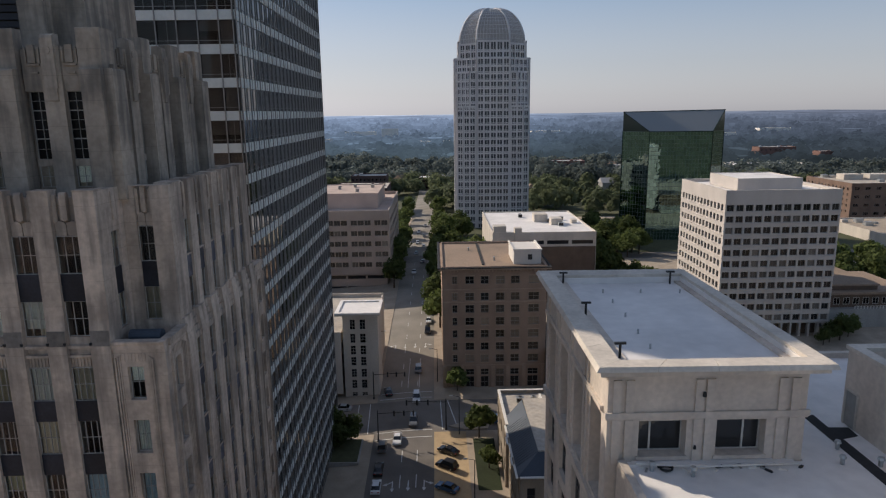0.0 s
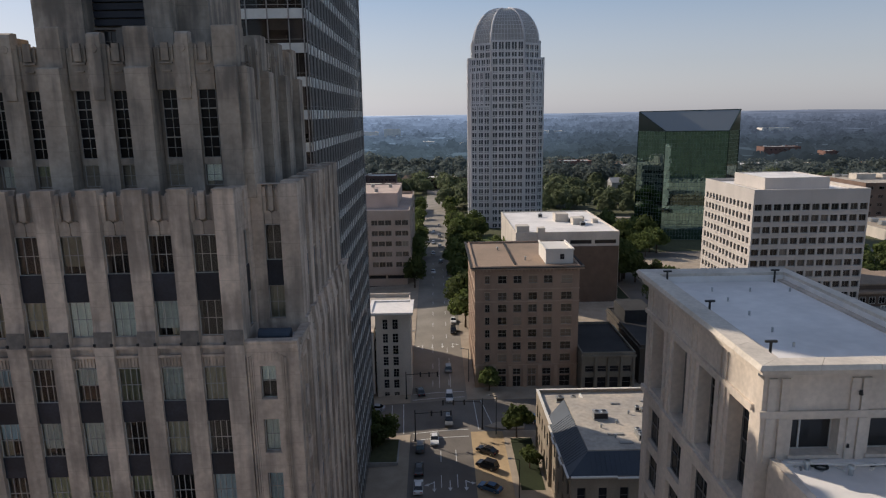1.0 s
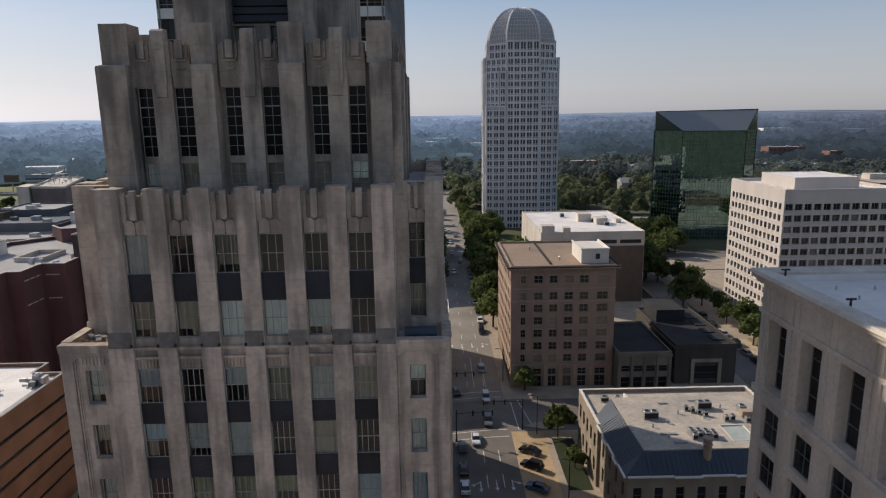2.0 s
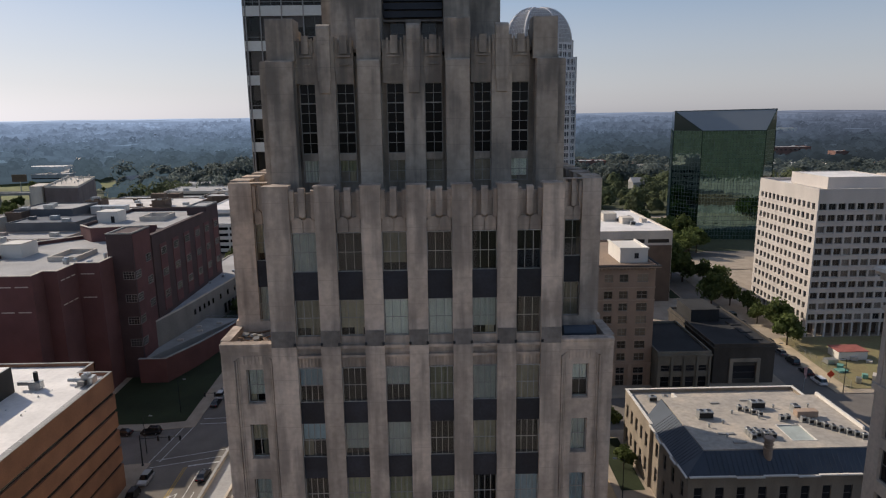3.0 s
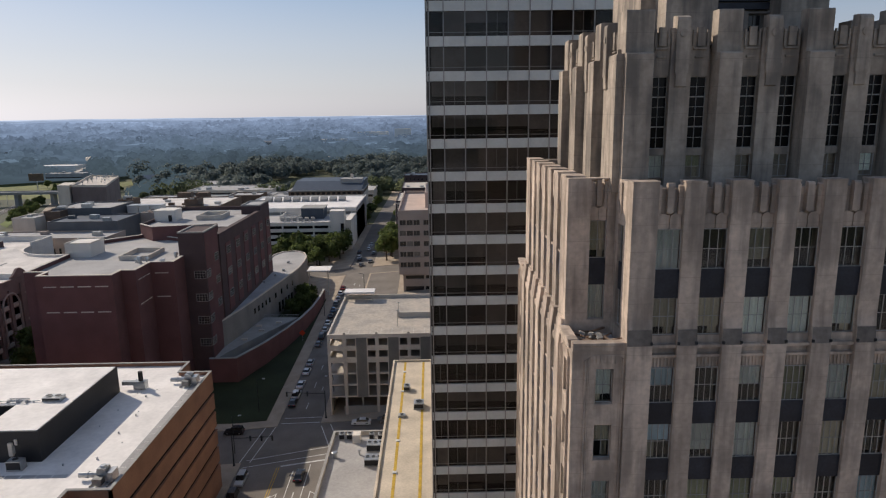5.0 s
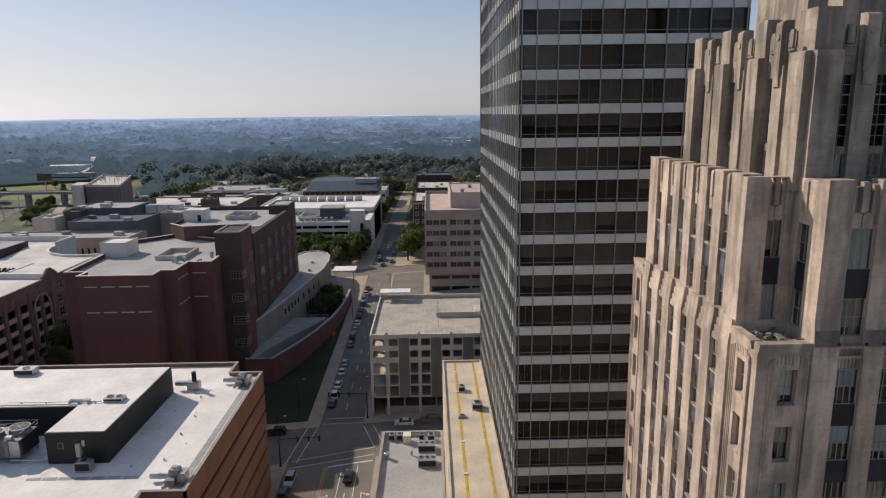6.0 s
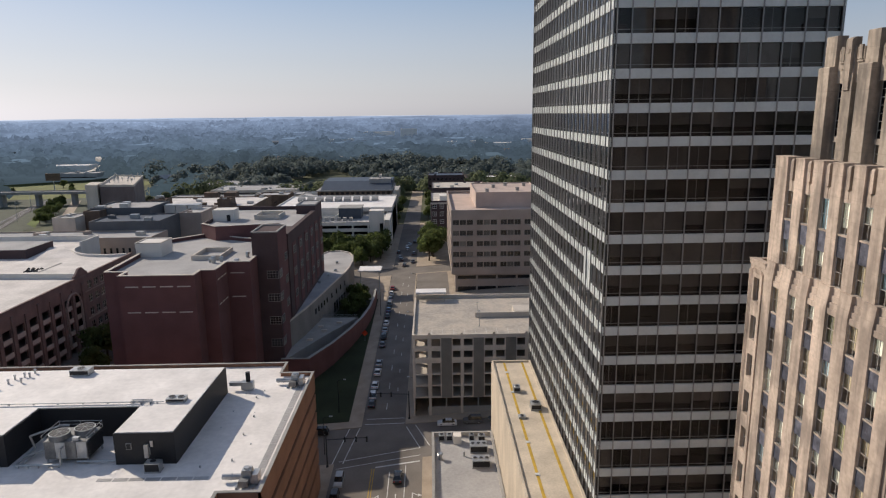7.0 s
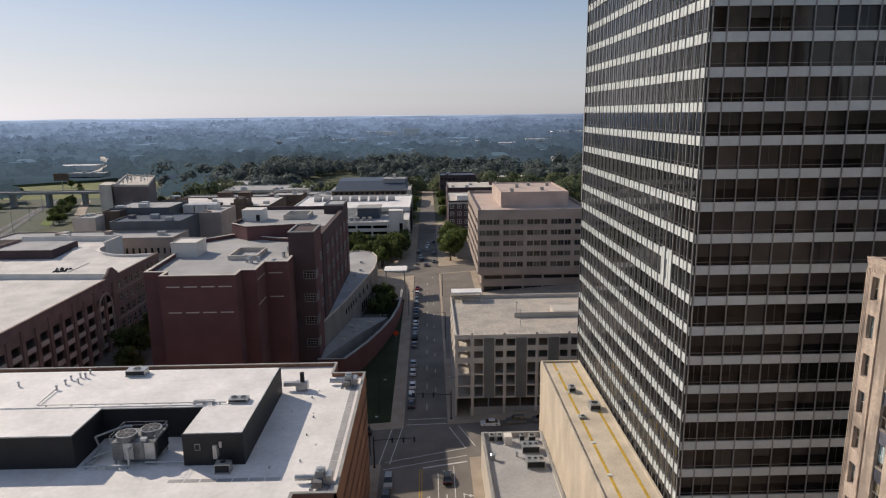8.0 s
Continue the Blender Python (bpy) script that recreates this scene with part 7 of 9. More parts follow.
def woods(name, d0, d1, gap, leaves, size, rad, seed, label, leafmat, core=0.84, a0=-0.80, a1=0.80, thin=0.0):
    """Woodland crowns scattered over the land between two distances: joined, since nobody could count them."""
    r = np.random.RandomState(seed)
    V = []
    n = int(0.5 * (a1 - a0) * (d1 * d1 - d0 * d0) / (gap * gap))
    for _ in range(n):
        d = math.sqrt(r.uniform(d0 * d0, d1 * d1))
        a = r.uniform(a0, a1)
        x, y = d * math.sin(a) - 40, d * math.cos(a)
        if any(u <= x <= w and v <= y <= q for u, v, w, q in OPEN) or r.uniform() < thin * (smooth(a1 - 0.2, a1, a) if a0 == -0.80 else smooth(a0 + 0.2, a0, a)):
            continue
        if noise.noise((x / 130, y / 130, 3)) > 0.30 and d > 600:
            continue
        h = r.uniform(0.65, 1.3) * rad * (1.15 + 0.75 * noise.noise((x / 75, y / 75, 9)))
        c = np.array((x, y, gz(x, y) + h * 0.95))
        if core:
            t = r.uniform(0, 6)
            rot = np.array(((math.cos(t), -math.sin(t), 0), (math.sin(t), math.cos(t), 0), (0, 0, 1)))
            V.append((c + (ROUND @ rot * r.uniform(0.75, 1.05, (18, 1))) * h * core)[SIDES6].reshape(-1, 3))
        dirs = r.normal(size=(leaves, 3))
        dirs /= np.linalg.norm(dirs, axis=1)[:, None]
        dirs[:, 2] = np.abs(dirs[:, 2]) * 1.3 - 0.45
        lob = 1 + 0.12 * np.sin(3 * np.arctan2(dirs[:, 1], dirs[:, 0]) + r.uniform(0, 6))
        p = c + dirs * (h * lob * r.uniform(0.72, 0.98, leaves))[:, None]
        m = dirs + r.normal(size=(leaves, 3)) * 0.28 + np.array((0, 0, 0.2))
        m /= np.linalg.norm(m, axis=1)[:, None]
        u = np.cross(m, r.normal(size=(leaves, 3)))
        u /= np.linalg.norm(u, axis=1)[:, None] + 1e-6
        v = np.cross(m, u)
        s = (size * r.uniform(0.7, 1.4, leaves))[:, None]
        V.append(np.stack([p - u * s - v * s * 0.7, p + u * s - v * s * 0.7, p + u * s * 0.7 + v * s, p - u * s * 0.7 + v * s], 1).reshape(-1, 3))
    V = np.concatenate(V)
    k = len(V) // 4
    me = bpy.data.meshes.new(name)
    me.vertices.add(len(V))
    me.vertices.foreach_set("co", V.ravel())
    me.loops.add(4 * k)
    me.loops.foreach_set("vertex_index", np.arange(4 * k, dtype=np.int32))
    me.polygons.add(k)
    me.polygons.foreach_set("loop_start", np.arange(0, 4 * k, 4, dtype=np.int32))
    me.update(calc_edges=True)
    me.materials.append(leafmat)
    return tagged(new(name, me), label, "woodland", kind="stuff")


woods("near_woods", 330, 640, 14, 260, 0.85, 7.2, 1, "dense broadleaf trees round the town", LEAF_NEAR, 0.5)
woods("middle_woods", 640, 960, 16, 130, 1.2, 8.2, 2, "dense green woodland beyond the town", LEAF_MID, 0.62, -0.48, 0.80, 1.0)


# ---------------------------------------------------------------- distance: a hazy backdrop of wooded hills
def haze(name, level, spread, grain):
    """Emission that stands in for haze on far land: paler and bluer with distance from the town, paler towards the sun
    in the west.
    """
    m = bpy.data.materials.new(name)
    m.use_nodes = True
    n, l = m.node_tree.nodes, m.node_tree.links
    n.remove(n["Principled BSDF"])
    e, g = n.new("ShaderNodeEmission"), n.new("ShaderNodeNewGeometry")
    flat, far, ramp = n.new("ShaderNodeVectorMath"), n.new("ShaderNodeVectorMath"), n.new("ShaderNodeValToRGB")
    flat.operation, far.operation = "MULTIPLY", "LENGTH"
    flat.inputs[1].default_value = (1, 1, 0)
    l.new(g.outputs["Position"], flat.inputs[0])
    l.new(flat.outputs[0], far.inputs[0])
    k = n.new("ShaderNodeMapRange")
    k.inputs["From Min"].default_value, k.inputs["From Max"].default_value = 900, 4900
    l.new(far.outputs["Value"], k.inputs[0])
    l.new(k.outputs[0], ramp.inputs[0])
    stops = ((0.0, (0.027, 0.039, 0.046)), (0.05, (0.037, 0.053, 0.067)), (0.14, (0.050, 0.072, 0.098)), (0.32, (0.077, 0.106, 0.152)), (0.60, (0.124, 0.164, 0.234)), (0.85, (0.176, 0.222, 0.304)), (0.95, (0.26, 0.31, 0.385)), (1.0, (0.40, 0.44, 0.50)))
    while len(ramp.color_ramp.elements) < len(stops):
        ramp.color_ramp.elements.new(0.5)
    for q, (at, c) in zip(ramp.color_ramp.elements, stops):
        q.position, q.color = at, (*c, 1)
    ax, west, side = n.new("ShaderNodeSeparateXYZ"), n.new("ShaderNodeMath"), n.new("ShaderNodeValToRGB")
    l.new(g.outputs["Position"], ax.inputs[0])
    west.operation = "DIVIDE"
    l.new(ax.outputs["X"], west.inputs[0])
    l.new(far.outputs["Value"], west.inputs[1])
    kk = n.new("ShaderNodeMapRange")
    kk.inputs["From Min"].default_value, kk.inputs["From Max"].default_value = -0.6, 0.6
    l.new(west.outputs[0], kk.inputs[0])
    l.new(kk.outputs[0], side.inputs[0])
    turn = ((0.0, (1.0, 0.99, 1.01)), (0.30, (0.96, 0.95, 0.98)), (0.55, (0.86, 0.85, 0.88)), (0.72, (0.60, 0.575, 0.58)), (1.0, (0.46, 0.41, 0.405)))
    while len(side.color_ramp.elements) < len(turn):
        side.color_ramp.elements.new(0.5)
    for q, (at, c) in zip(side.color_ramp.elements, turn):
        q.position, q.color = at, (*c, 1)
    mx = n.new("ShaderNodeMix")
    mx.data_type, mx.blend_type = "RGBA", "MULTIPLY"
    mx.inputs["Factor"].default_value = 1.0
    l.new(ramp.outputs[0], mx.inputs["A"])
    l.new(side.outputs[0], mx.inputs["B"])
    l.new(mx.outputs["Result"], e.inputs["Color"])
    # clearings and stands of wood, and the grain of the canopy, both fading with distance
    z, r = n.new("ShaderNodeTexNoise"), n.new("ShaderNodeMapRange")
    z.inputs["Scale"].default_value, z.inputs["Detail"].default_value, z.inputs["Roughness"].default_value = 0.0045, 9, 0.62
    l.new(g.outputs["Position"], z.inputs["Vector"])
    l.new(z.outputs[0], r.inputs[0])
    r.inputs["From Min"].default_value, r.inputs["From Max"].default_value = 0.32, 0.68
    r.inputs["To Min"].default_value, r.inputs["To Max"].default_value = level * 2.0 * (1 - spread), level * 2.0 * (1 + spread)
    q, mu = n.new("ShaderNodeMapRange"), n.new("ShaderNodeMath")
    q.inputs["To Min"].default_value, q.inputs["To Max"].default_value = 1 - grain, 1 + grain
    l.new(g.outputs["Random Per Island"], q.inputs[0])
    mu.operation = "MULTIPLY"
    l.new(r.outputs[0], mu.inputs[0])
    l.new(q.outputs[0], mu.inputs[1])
    # light from above put into the glow: upward faces brighter, others darker
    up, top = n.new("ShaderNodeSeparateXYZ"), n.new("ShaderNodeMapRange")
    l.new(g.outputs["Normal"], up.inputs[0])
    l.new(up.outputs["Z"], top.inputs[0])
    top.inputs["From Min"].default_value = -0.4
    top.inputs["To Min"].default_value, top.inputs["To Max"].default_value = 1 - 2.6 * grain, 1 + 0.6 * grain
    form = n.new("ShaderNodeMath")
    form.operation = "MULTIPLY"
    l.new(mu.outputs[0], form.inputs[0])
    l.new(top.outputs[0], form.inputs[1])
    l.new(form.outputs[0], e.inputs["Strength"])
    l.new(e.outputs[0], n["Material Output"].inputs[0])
    return m


def far_hills(d0, d1, seed, rough):
    """A belt of wooded hills far away, its canopy uneven."""
    f = Form()
    n, k = 620, 5
    for j in range(k + 1):
        d = d0 + (d1 - d0) * j / k
        for i in range(n + 1):
            a = -0.85 + 1.7 * i / n
            x, y = d * math.sin(a) - 40, d * math.cos(a)
            up = 7 + rough * (9 * noise.noise((x / 260, y / 260, seed)) + 5 * noise.noise((x / 45, y / 45, seed + 3)) + 3 * noise.noise((x / 14, y / 14, seed + 6)))
            f.v.append((x, y, gz(x, y) + (min(up, 3) if any(u <= x <= w and v <= y <= q for u, v, w, q in OPEN) else up if j else min(up, 4))))
    w = n + 1
    f.f = [(j * w + i, j * w + i + 1, (j + 1) * w + i + 1, (j + 1) * w + i) for j in range(k) for i in range(n)]
    f.m = [0] * len(f.f)
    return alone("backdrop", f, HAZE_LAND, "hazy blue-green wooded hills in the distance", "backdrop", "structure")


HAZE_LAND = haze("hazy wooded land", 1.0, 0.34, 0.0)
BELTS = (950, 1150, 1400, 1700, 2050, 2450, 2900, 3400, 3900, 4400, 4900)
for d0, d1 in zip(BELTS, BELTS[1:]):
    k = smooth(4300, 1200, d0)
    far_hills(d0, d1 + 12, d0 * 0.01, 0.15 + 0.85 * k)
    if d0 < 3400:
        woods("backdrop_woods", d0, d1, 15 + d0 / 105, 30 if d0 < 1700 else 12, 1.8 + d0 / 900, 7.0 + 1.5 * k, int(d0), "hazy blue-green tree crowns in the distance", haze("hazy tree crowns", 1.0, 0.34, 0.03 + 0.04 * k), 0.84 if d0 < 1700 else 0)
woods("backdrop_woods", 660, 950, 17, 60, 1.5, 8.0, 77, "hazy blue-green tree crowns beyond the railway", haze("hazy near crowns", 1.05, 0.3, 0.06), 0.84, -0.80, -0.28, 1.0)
rb = random.Random(17)
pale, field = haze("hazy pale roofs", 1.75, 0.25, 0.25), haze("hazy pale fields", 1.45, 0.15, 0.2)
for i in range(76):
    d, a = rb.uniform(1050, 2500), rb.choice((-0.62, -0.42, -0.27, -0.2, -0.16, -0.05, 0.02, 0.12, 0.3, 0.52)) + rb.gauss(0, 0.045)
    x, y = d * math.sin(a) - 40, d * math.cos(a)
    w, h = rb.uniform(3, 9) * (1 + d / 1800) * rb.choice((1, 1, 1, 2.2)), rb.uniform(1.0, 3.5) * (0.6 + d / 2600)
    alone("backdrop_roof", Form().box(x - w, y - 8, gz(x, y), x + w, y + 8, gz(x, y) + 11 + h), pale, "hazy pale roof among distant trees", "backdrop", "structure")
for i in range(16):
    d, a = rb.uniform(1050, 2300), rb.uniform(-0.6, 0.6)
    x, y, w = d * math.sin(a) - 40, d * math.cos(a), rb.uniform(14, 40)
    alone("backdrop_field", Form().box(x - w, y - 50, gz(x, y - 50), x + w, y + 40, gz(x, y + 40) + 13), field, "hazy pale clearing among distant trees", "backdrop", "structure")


# ---------------------------------------------------------------- town beyond: simple houses and halls
def hall(name, x, y, w, d, h, wallmat, roofmat, label, turn=0.0, rows=1, n=8, band=False, top=None):
    """A flat-roofed building: body, roof with parapet, and rows of windows on the near face."""
    z = min(gz(x + a, y + b) for a in (-w / 2, w / 2) for b in (-d / 2, d / 2)) - 0.5
    h = h if top is None else top - z
    th = thing(name, x, y, z, label, "building", turn=turn)
    m = pose(x, y, z, 0, 0, turn)
    part("body", Form().box(-w / 2, -d / 2, 0, w / 2, d / 2, h), wallmat, th, m=m)
    part("roof", Form().box(-w / 2 + 0.4, -d / 2 + 0.4, h, w / 2 - 0.4, d / 2 - 0.4, h + 0.06), roofmat, th, m=m)
    part("parapet", parapet(rect(-w / 2, -d / 2, w / 2, d / 2), h, h + 0.7, 0.4), wallmat, th, m=m)
    for j in range(rows):
        zz = h * (j + 0.35) / rows
        hh = min(1.8, h / rows * 0.45)
        if band:
            part("ribbon_window", Form().box(-w / 2 + 0.8, -d / 2 - 0.04, zz, w / 2 - 0.8, -d / 2, zz + hh), WIN, th, m=m)
        else:
            me = window_mesh(w / n * 0.5, hh, 1, 1, 0.1, 0.1, SASH, WIN)
            for i in range(n):
                put("window", me, th, m @ pose(-w / 2 + w * (i + 0.25) / n, -d / 2 - 0.06, zz))
    rg = random.Random(int(abs(x) * 7 + abs(y)))
    for i in range(max(2, int(w * d / 260)) if rows else 0):
        a, b, s = rg.uniform(-w / 2 + 3, w / 2 - 3), rg.uniform(-d / 2 + 3, d / 2 - 3), rg.uniform(0.8, 2.2)
        part("roof_unit", Form().box(a - s, b - s * 0.7, h, a + s, b + s * 0.7, h + s), STEEL if i % 3 else wallmat, th, m=m)
    return th, m, h


def house(x, y, w, d, h, wallmat, roofmat, turn, base=None):
    z = (gz(x, y) if base is None else base) - 0.4
    th = thing("house", x, y, z, "small house with pitched roof among trees", "house", "houses among the woods", turn=turn)
    m = pose(x, y, z, 0, 0, turn)
    part("body", Form().box(-w / 2, -d / 2, 0, w / 2, d / 2, h), wallmat, th, m=m)
    o = 0.5
    part("roof", Form().add([(-w / 2 - o, -d / 2 - o, h), (w / 2 + o, -d / 2 - o, h), (w / 2 + o, d / 2 + o, h), (-w / 2 - o, d / 2 + o, h), (-w / 2 - o, 0, h + d * 0.35), (w / 2 + o, 0, h + d * 0.35)],
                             [(0, 1, 5, 4), (2, 3, 4, 5), (0, 4, 3), (1, 2, 5), (3, 2, 1, 0)]), roofmat, th, m=m)


BROWN_BRICK = mat("brown office brick", (0.20, 0.135, 0.105), 0.9, 0.2, 0.2, 4, 0.1)
BRICK = mat("red brick", (0.20, 0.115, 0.095), 0.9, 0.2, 0.2, 4, 0.1)
GREY_WALL = mat("grey metal siding", (0.118, 0.12, 0.126), 0.7, 0.15, 0.2, 3, 0.1)
# white parking decks and halls at the head of the western street
def open_front(th, x0, x1, y, z0, z1, floors, m):
    """A parking deck's front: solid bands, posts between them, and a dark sheet behind in place of the decks' shade."""
    p = (z1 - z0) / floors
    for k in range(floors):
        part("parapet_band", Form().box(x0, y, z0 + p * k + 1.5, x1, y + 0.4, z0 + p * (k + 1)), m, th)
    for k in range(int((x1 - x0) / 8) + 1):
        x = x0 + 8 * k
        part("post", Form().box(x, y + 0.1, z0, x + 0.7, y + 0.8, z1), m, th)
    part("deck_shade", Form().box(x0 + 0.3, y + 4, z0, x1 - 0.3, y + 4.3, z1 - 0.5), WIN, th, "dark sheet for the shade inside the parking decks")


th = thing("white_parking_deck", -122, 372, 3.5, "white parking deck with open bands, hoods and a stair tower", "building")
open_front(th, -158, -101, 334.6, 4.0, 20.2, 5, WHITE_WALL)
part("body", Form().box(-158, 340, 3.5, -94, 366, 19.4), CONC_GREY, th)
part("deck_roof", Form().box(-158, 335, 19.4, -94, 366, 19.6), GREY_ROOF, th)
part("side_wall", Form().box(-94, 341, 3.5, -91, 412, 20.2), WHITE_WALL, th)
part("stair_tower", Form().box(-101, 334.4, 3.5, -93.6, 341, 26), WHITE_WALL, th)
part("stair_glass", Form().box(-95.6, 334.3, 8, -93.9, 334.4, 19.5), WIN, th)
part("upper_deck", Form().box(-158, 367, 3.5, -91, 424, 22.4), CONC_GREY, th)
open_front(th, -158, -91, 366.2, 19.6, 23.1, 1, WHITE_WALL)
part("upper_roof", Form().box(-157.6, 367, 22.4, -91.4, 423.6, 22.6), WHITE_ROOF, th)
part("upper_parapet", parapet(rect(-158, 366.6, -91, 424), 22.4, 23.3, 0.4), WHITE_WALL, th)
part("slate_room", Form().box(-118.6, 349.6, 19.6, -106.7, 362, 25.2), SLATE, th)
part("slate_room_roof", Form().box(-119, 349.2, 25.2, -106.3, 362.4, 25.6), CONC_GREY, th)
part("roof_rail", parapet(rect(-130, 348, -119.4, 364), 19.6, 21.6, 0.35), WHITE_WALL, th)
for k in range(9):
    part("roof_hood", Form().profile([(398, 22.6), (402.5, 22.6), (402.5, 25.2), (400, 25.2), (398, 24.2)], -150 + 5.6 * k, -146 + 5.6 * k), CONC_GREY, th)
for k in range(6):
    part("roof_box", Form().box(-128.4 + 3.2 * k, 343, 19.6, -126.6 + 3.2 * k, 345, 21.4), CONC_GREY, th)
th = thing("slate_roof_hall", -120, 456, 4, "long hall with blue-grey sloping metal roof and brick band", "building")
part("body", Form().box(-146, 447, 3.5, -96, 490, 20.5), CONC, th)
part("brick_band", Form().box(-146.2, 446.8, 20.5, -95.8, 490.2, 23.2), BROWN_WALL, th)
part("eave", Form().box(-147, 446, 23.2, -95, 491, 24.0), CONC_GREY, th)
part("sloping_roof", Form().profile([(446.4, 24.0), (490, 24.0), (490, 28.6), (464, 28.6)], -144, -96), SLATE, th)
part("plant_room", Form().box(-112, 459, 24, -97, 470, 30.2), CONC_GREY, th)
part("chimney", Form().box(-105.5, 464, 30.2, -103.5, 466, 33), CONC, th)
for k in range(14):
    part("window", Form().box(-144.4 + 3.5 * k, 446.7, 21.0, -142.2 + 3.5 * k, 446.8, 22.7), WIN, th)
hall("white_hall", -124, 545, 58, 40, 14, CONC, GREY_ROOF, "pale hall with grey flat roof", rows=2, band=True)
th, m, h = hall("dark_brick_office", -58, 395, 22, 44, 20, RED_DARK, CONC, "dark brick office with paired pale-framed windows", rows=0)
for j in range(4):
    for i in range(5):
        put("window", window_mesh(2.3, 2.6, 2, 2, 0.22, 0.1, SASH_LIGHT, WIN), th, m @ pose(-10.2 + 4.2 * i, -22.06, 3.0 + 4.4 * j))
part("cornice", Form().box(-11.3, -22.4, h - 1.1, 11.3, -21.9, h - 0.3), CONC, th, "pale stone cornice", m=m)
part("roof_house", Form().box(-6, -16, h, 4, -8, h + 2.8), WHITE_WALL, th, m=m)
part("side_strip", Form().box(-11.25, -22, 0, -11.0, -21.2, h), CONC, th, m=m)
hall("dark_brick_office", -50, 450, 36, 40, 22, RED_DARK, CONC, "dark brick office with curved corner", rows=4, n=8)
hall("blue_roof_hall", -56, 560, 30, 24, 22, RED_DARK, SLATE, "brick hall with blue-grey roof storey", rows=4, n=9)
hall("long_low_hall", 2, 640, 40, 20, 12, BROWN_WALL, WHITE_ROOF, "low brown hall with white roof", rows=2, band=True)
hall("brown_hall", 50, 480, 60, 26, 12, BROWN_WALL, GREY_ROOF, "low brown hall with grey roof", rows=2, n=10)
# west side: stepped dark hall, stone blocks, tall brick block, white roofs
th, m, h = hall("stone_hall", -233.5, 298.5, 80, 19, 23.6, PINK, GREY_ROOF, "pale stone hall with a row of narrow windows", rows=1, n=20, top=21.7)
for k in range(13):
    put("window", window_mesh(1.1, 2.5, 1, 2, 0.1, 0.1, SASH, WIN), th, pose(-228.5 + 2.75 * k, 288.92, 15.2))
hall("dark_metal_hall", -213.5, 320.5, 33, 25, 26.6, GREY_WALL, SLATE, "dark grey metal-clad hall with small lit windows", rows=2, n=9, top=26.0)
hall("dark_metal_hall", -227, 347, 30, 26, 30.0, GREY_WALL, GREY_ROOF, "tall dark grey hall with flat pale roof", rows=1, n=4, top=28.8)
hall("stone_hall", -247, 326, 11, 16, 26.0, CONC, GREY_ROOF, "small pale stone block with arched door", rows=1, n=2, top=26.5)
hall("brown_hall", -238, 334, 8, 14, 29.0, BROWN_WALL, GREY_ROOF, "small brown block with white tanks", rows=1, n=2, top=28.3)
hall("stone_hall", -191.5, 346, 11, 26, 27.4, PINK, GREY_ROOF, "stone hall with three arched windows", rows=1, n=5, top=26.0)
for k in range(3):
    th = thing("roof_tank", -208 + 6.2 * k, 352, 27.0, "long white rooftop plant box", "roof plant", "white plant boxes")
    part("casing", Form().box(-210.8 + 6.2 * k, 349, gz(-208, 352) - 0.5, -205.2 + 6.2 * k, 355, 28.2), WHITE_WALL, th)
    part("lid", Form().box(-211 + 6.2 * k, 348.8, 28.2, -205 + 6.2 * k, 355.2, 28.5), STEEL, th)
hall("white_roof_hall", -212, 412, 74, 46, 21, BROWN_WALL, DUST_ROOF, "long brick hall with white roof", rows=2, n=16, top=21.5)
hall("brown_roof_house", -232, 398, 9, 10, 25.5, BROWN_WALL, BROWN_WALL, "brown brick stair head above a white roof", rows=1, n=2, top=25.5)
hall("brown_roof_house", -193, 398, 8, 10, 25, BROWN_WALL, BROWN_WALL, "brown brick stair head above a white roof", rows=1, n=2, top=25)
th = thing("tall_brick_block", -300, 495, -1, "tall brown block with pale roof full of aerials", "building")
plan = [(-298.6, 458), (-273.4, 455), (-298.0, 527), (-326, 539)]
part("body", Form().prism(plan, -3, 27.4), mat("weathered grey-brown brick", (0.19, 0.155, 0.15), 0.9, 0.25, 0.15, 3, 0.15, streak=0.5), th)
part("roof", Form().prism(plan, 27.4, 27.6), CONC, th)
part("parapet", parapet(plan, 27.5, 28.9, 0.6), CONC, th)
part("grey_stair", Form().prism([(-307.4, 456), (-298.8, 455.4), (-305, 476), (-314, 478)], -3, 28.9), CONC, th)
ra = random.Random(31)
for k in range(22):
    y = ra.uniform(468, 522)
    x, hh = -285.5 - 0.36 * (y - 458) + ra.uniform(-9, 9), ra.uniform(1.5, 4.6)
    part("aerial", Form().tube(x, y, 27.6, 27.6 + hh, 0.16, 0.12, 6).box(x - 0.5, y - 0.2, 27.6 + hh * 0.6, x + 0.5, y + 0.2, 27.6 + hh), STEEL, th)
th, m, h = hall("low_deck", -228, 470, 60, 40, 17, CONC_GREY, CONC_GREY, "low grey parking deck with sloping ramp", rows=2, band=True, top=16.5)
part("ramp", Form().prism([(-14, -14), (22, -14), (22, 6), (-14, 6)], h, h + 0.3, 0, [(-14, -14), (22, -14), (22, 6), (-14, 6)]), CONC, th, m=m)
part("stair_head", Form().box(16, -16, h, 24, -8, h + 6), BROWN_WALL, th, m=m)
part("stair_head", Form().box(-6, 8, h, 4, 14, h + 3.5), BROWN_WALL, th, m=m)
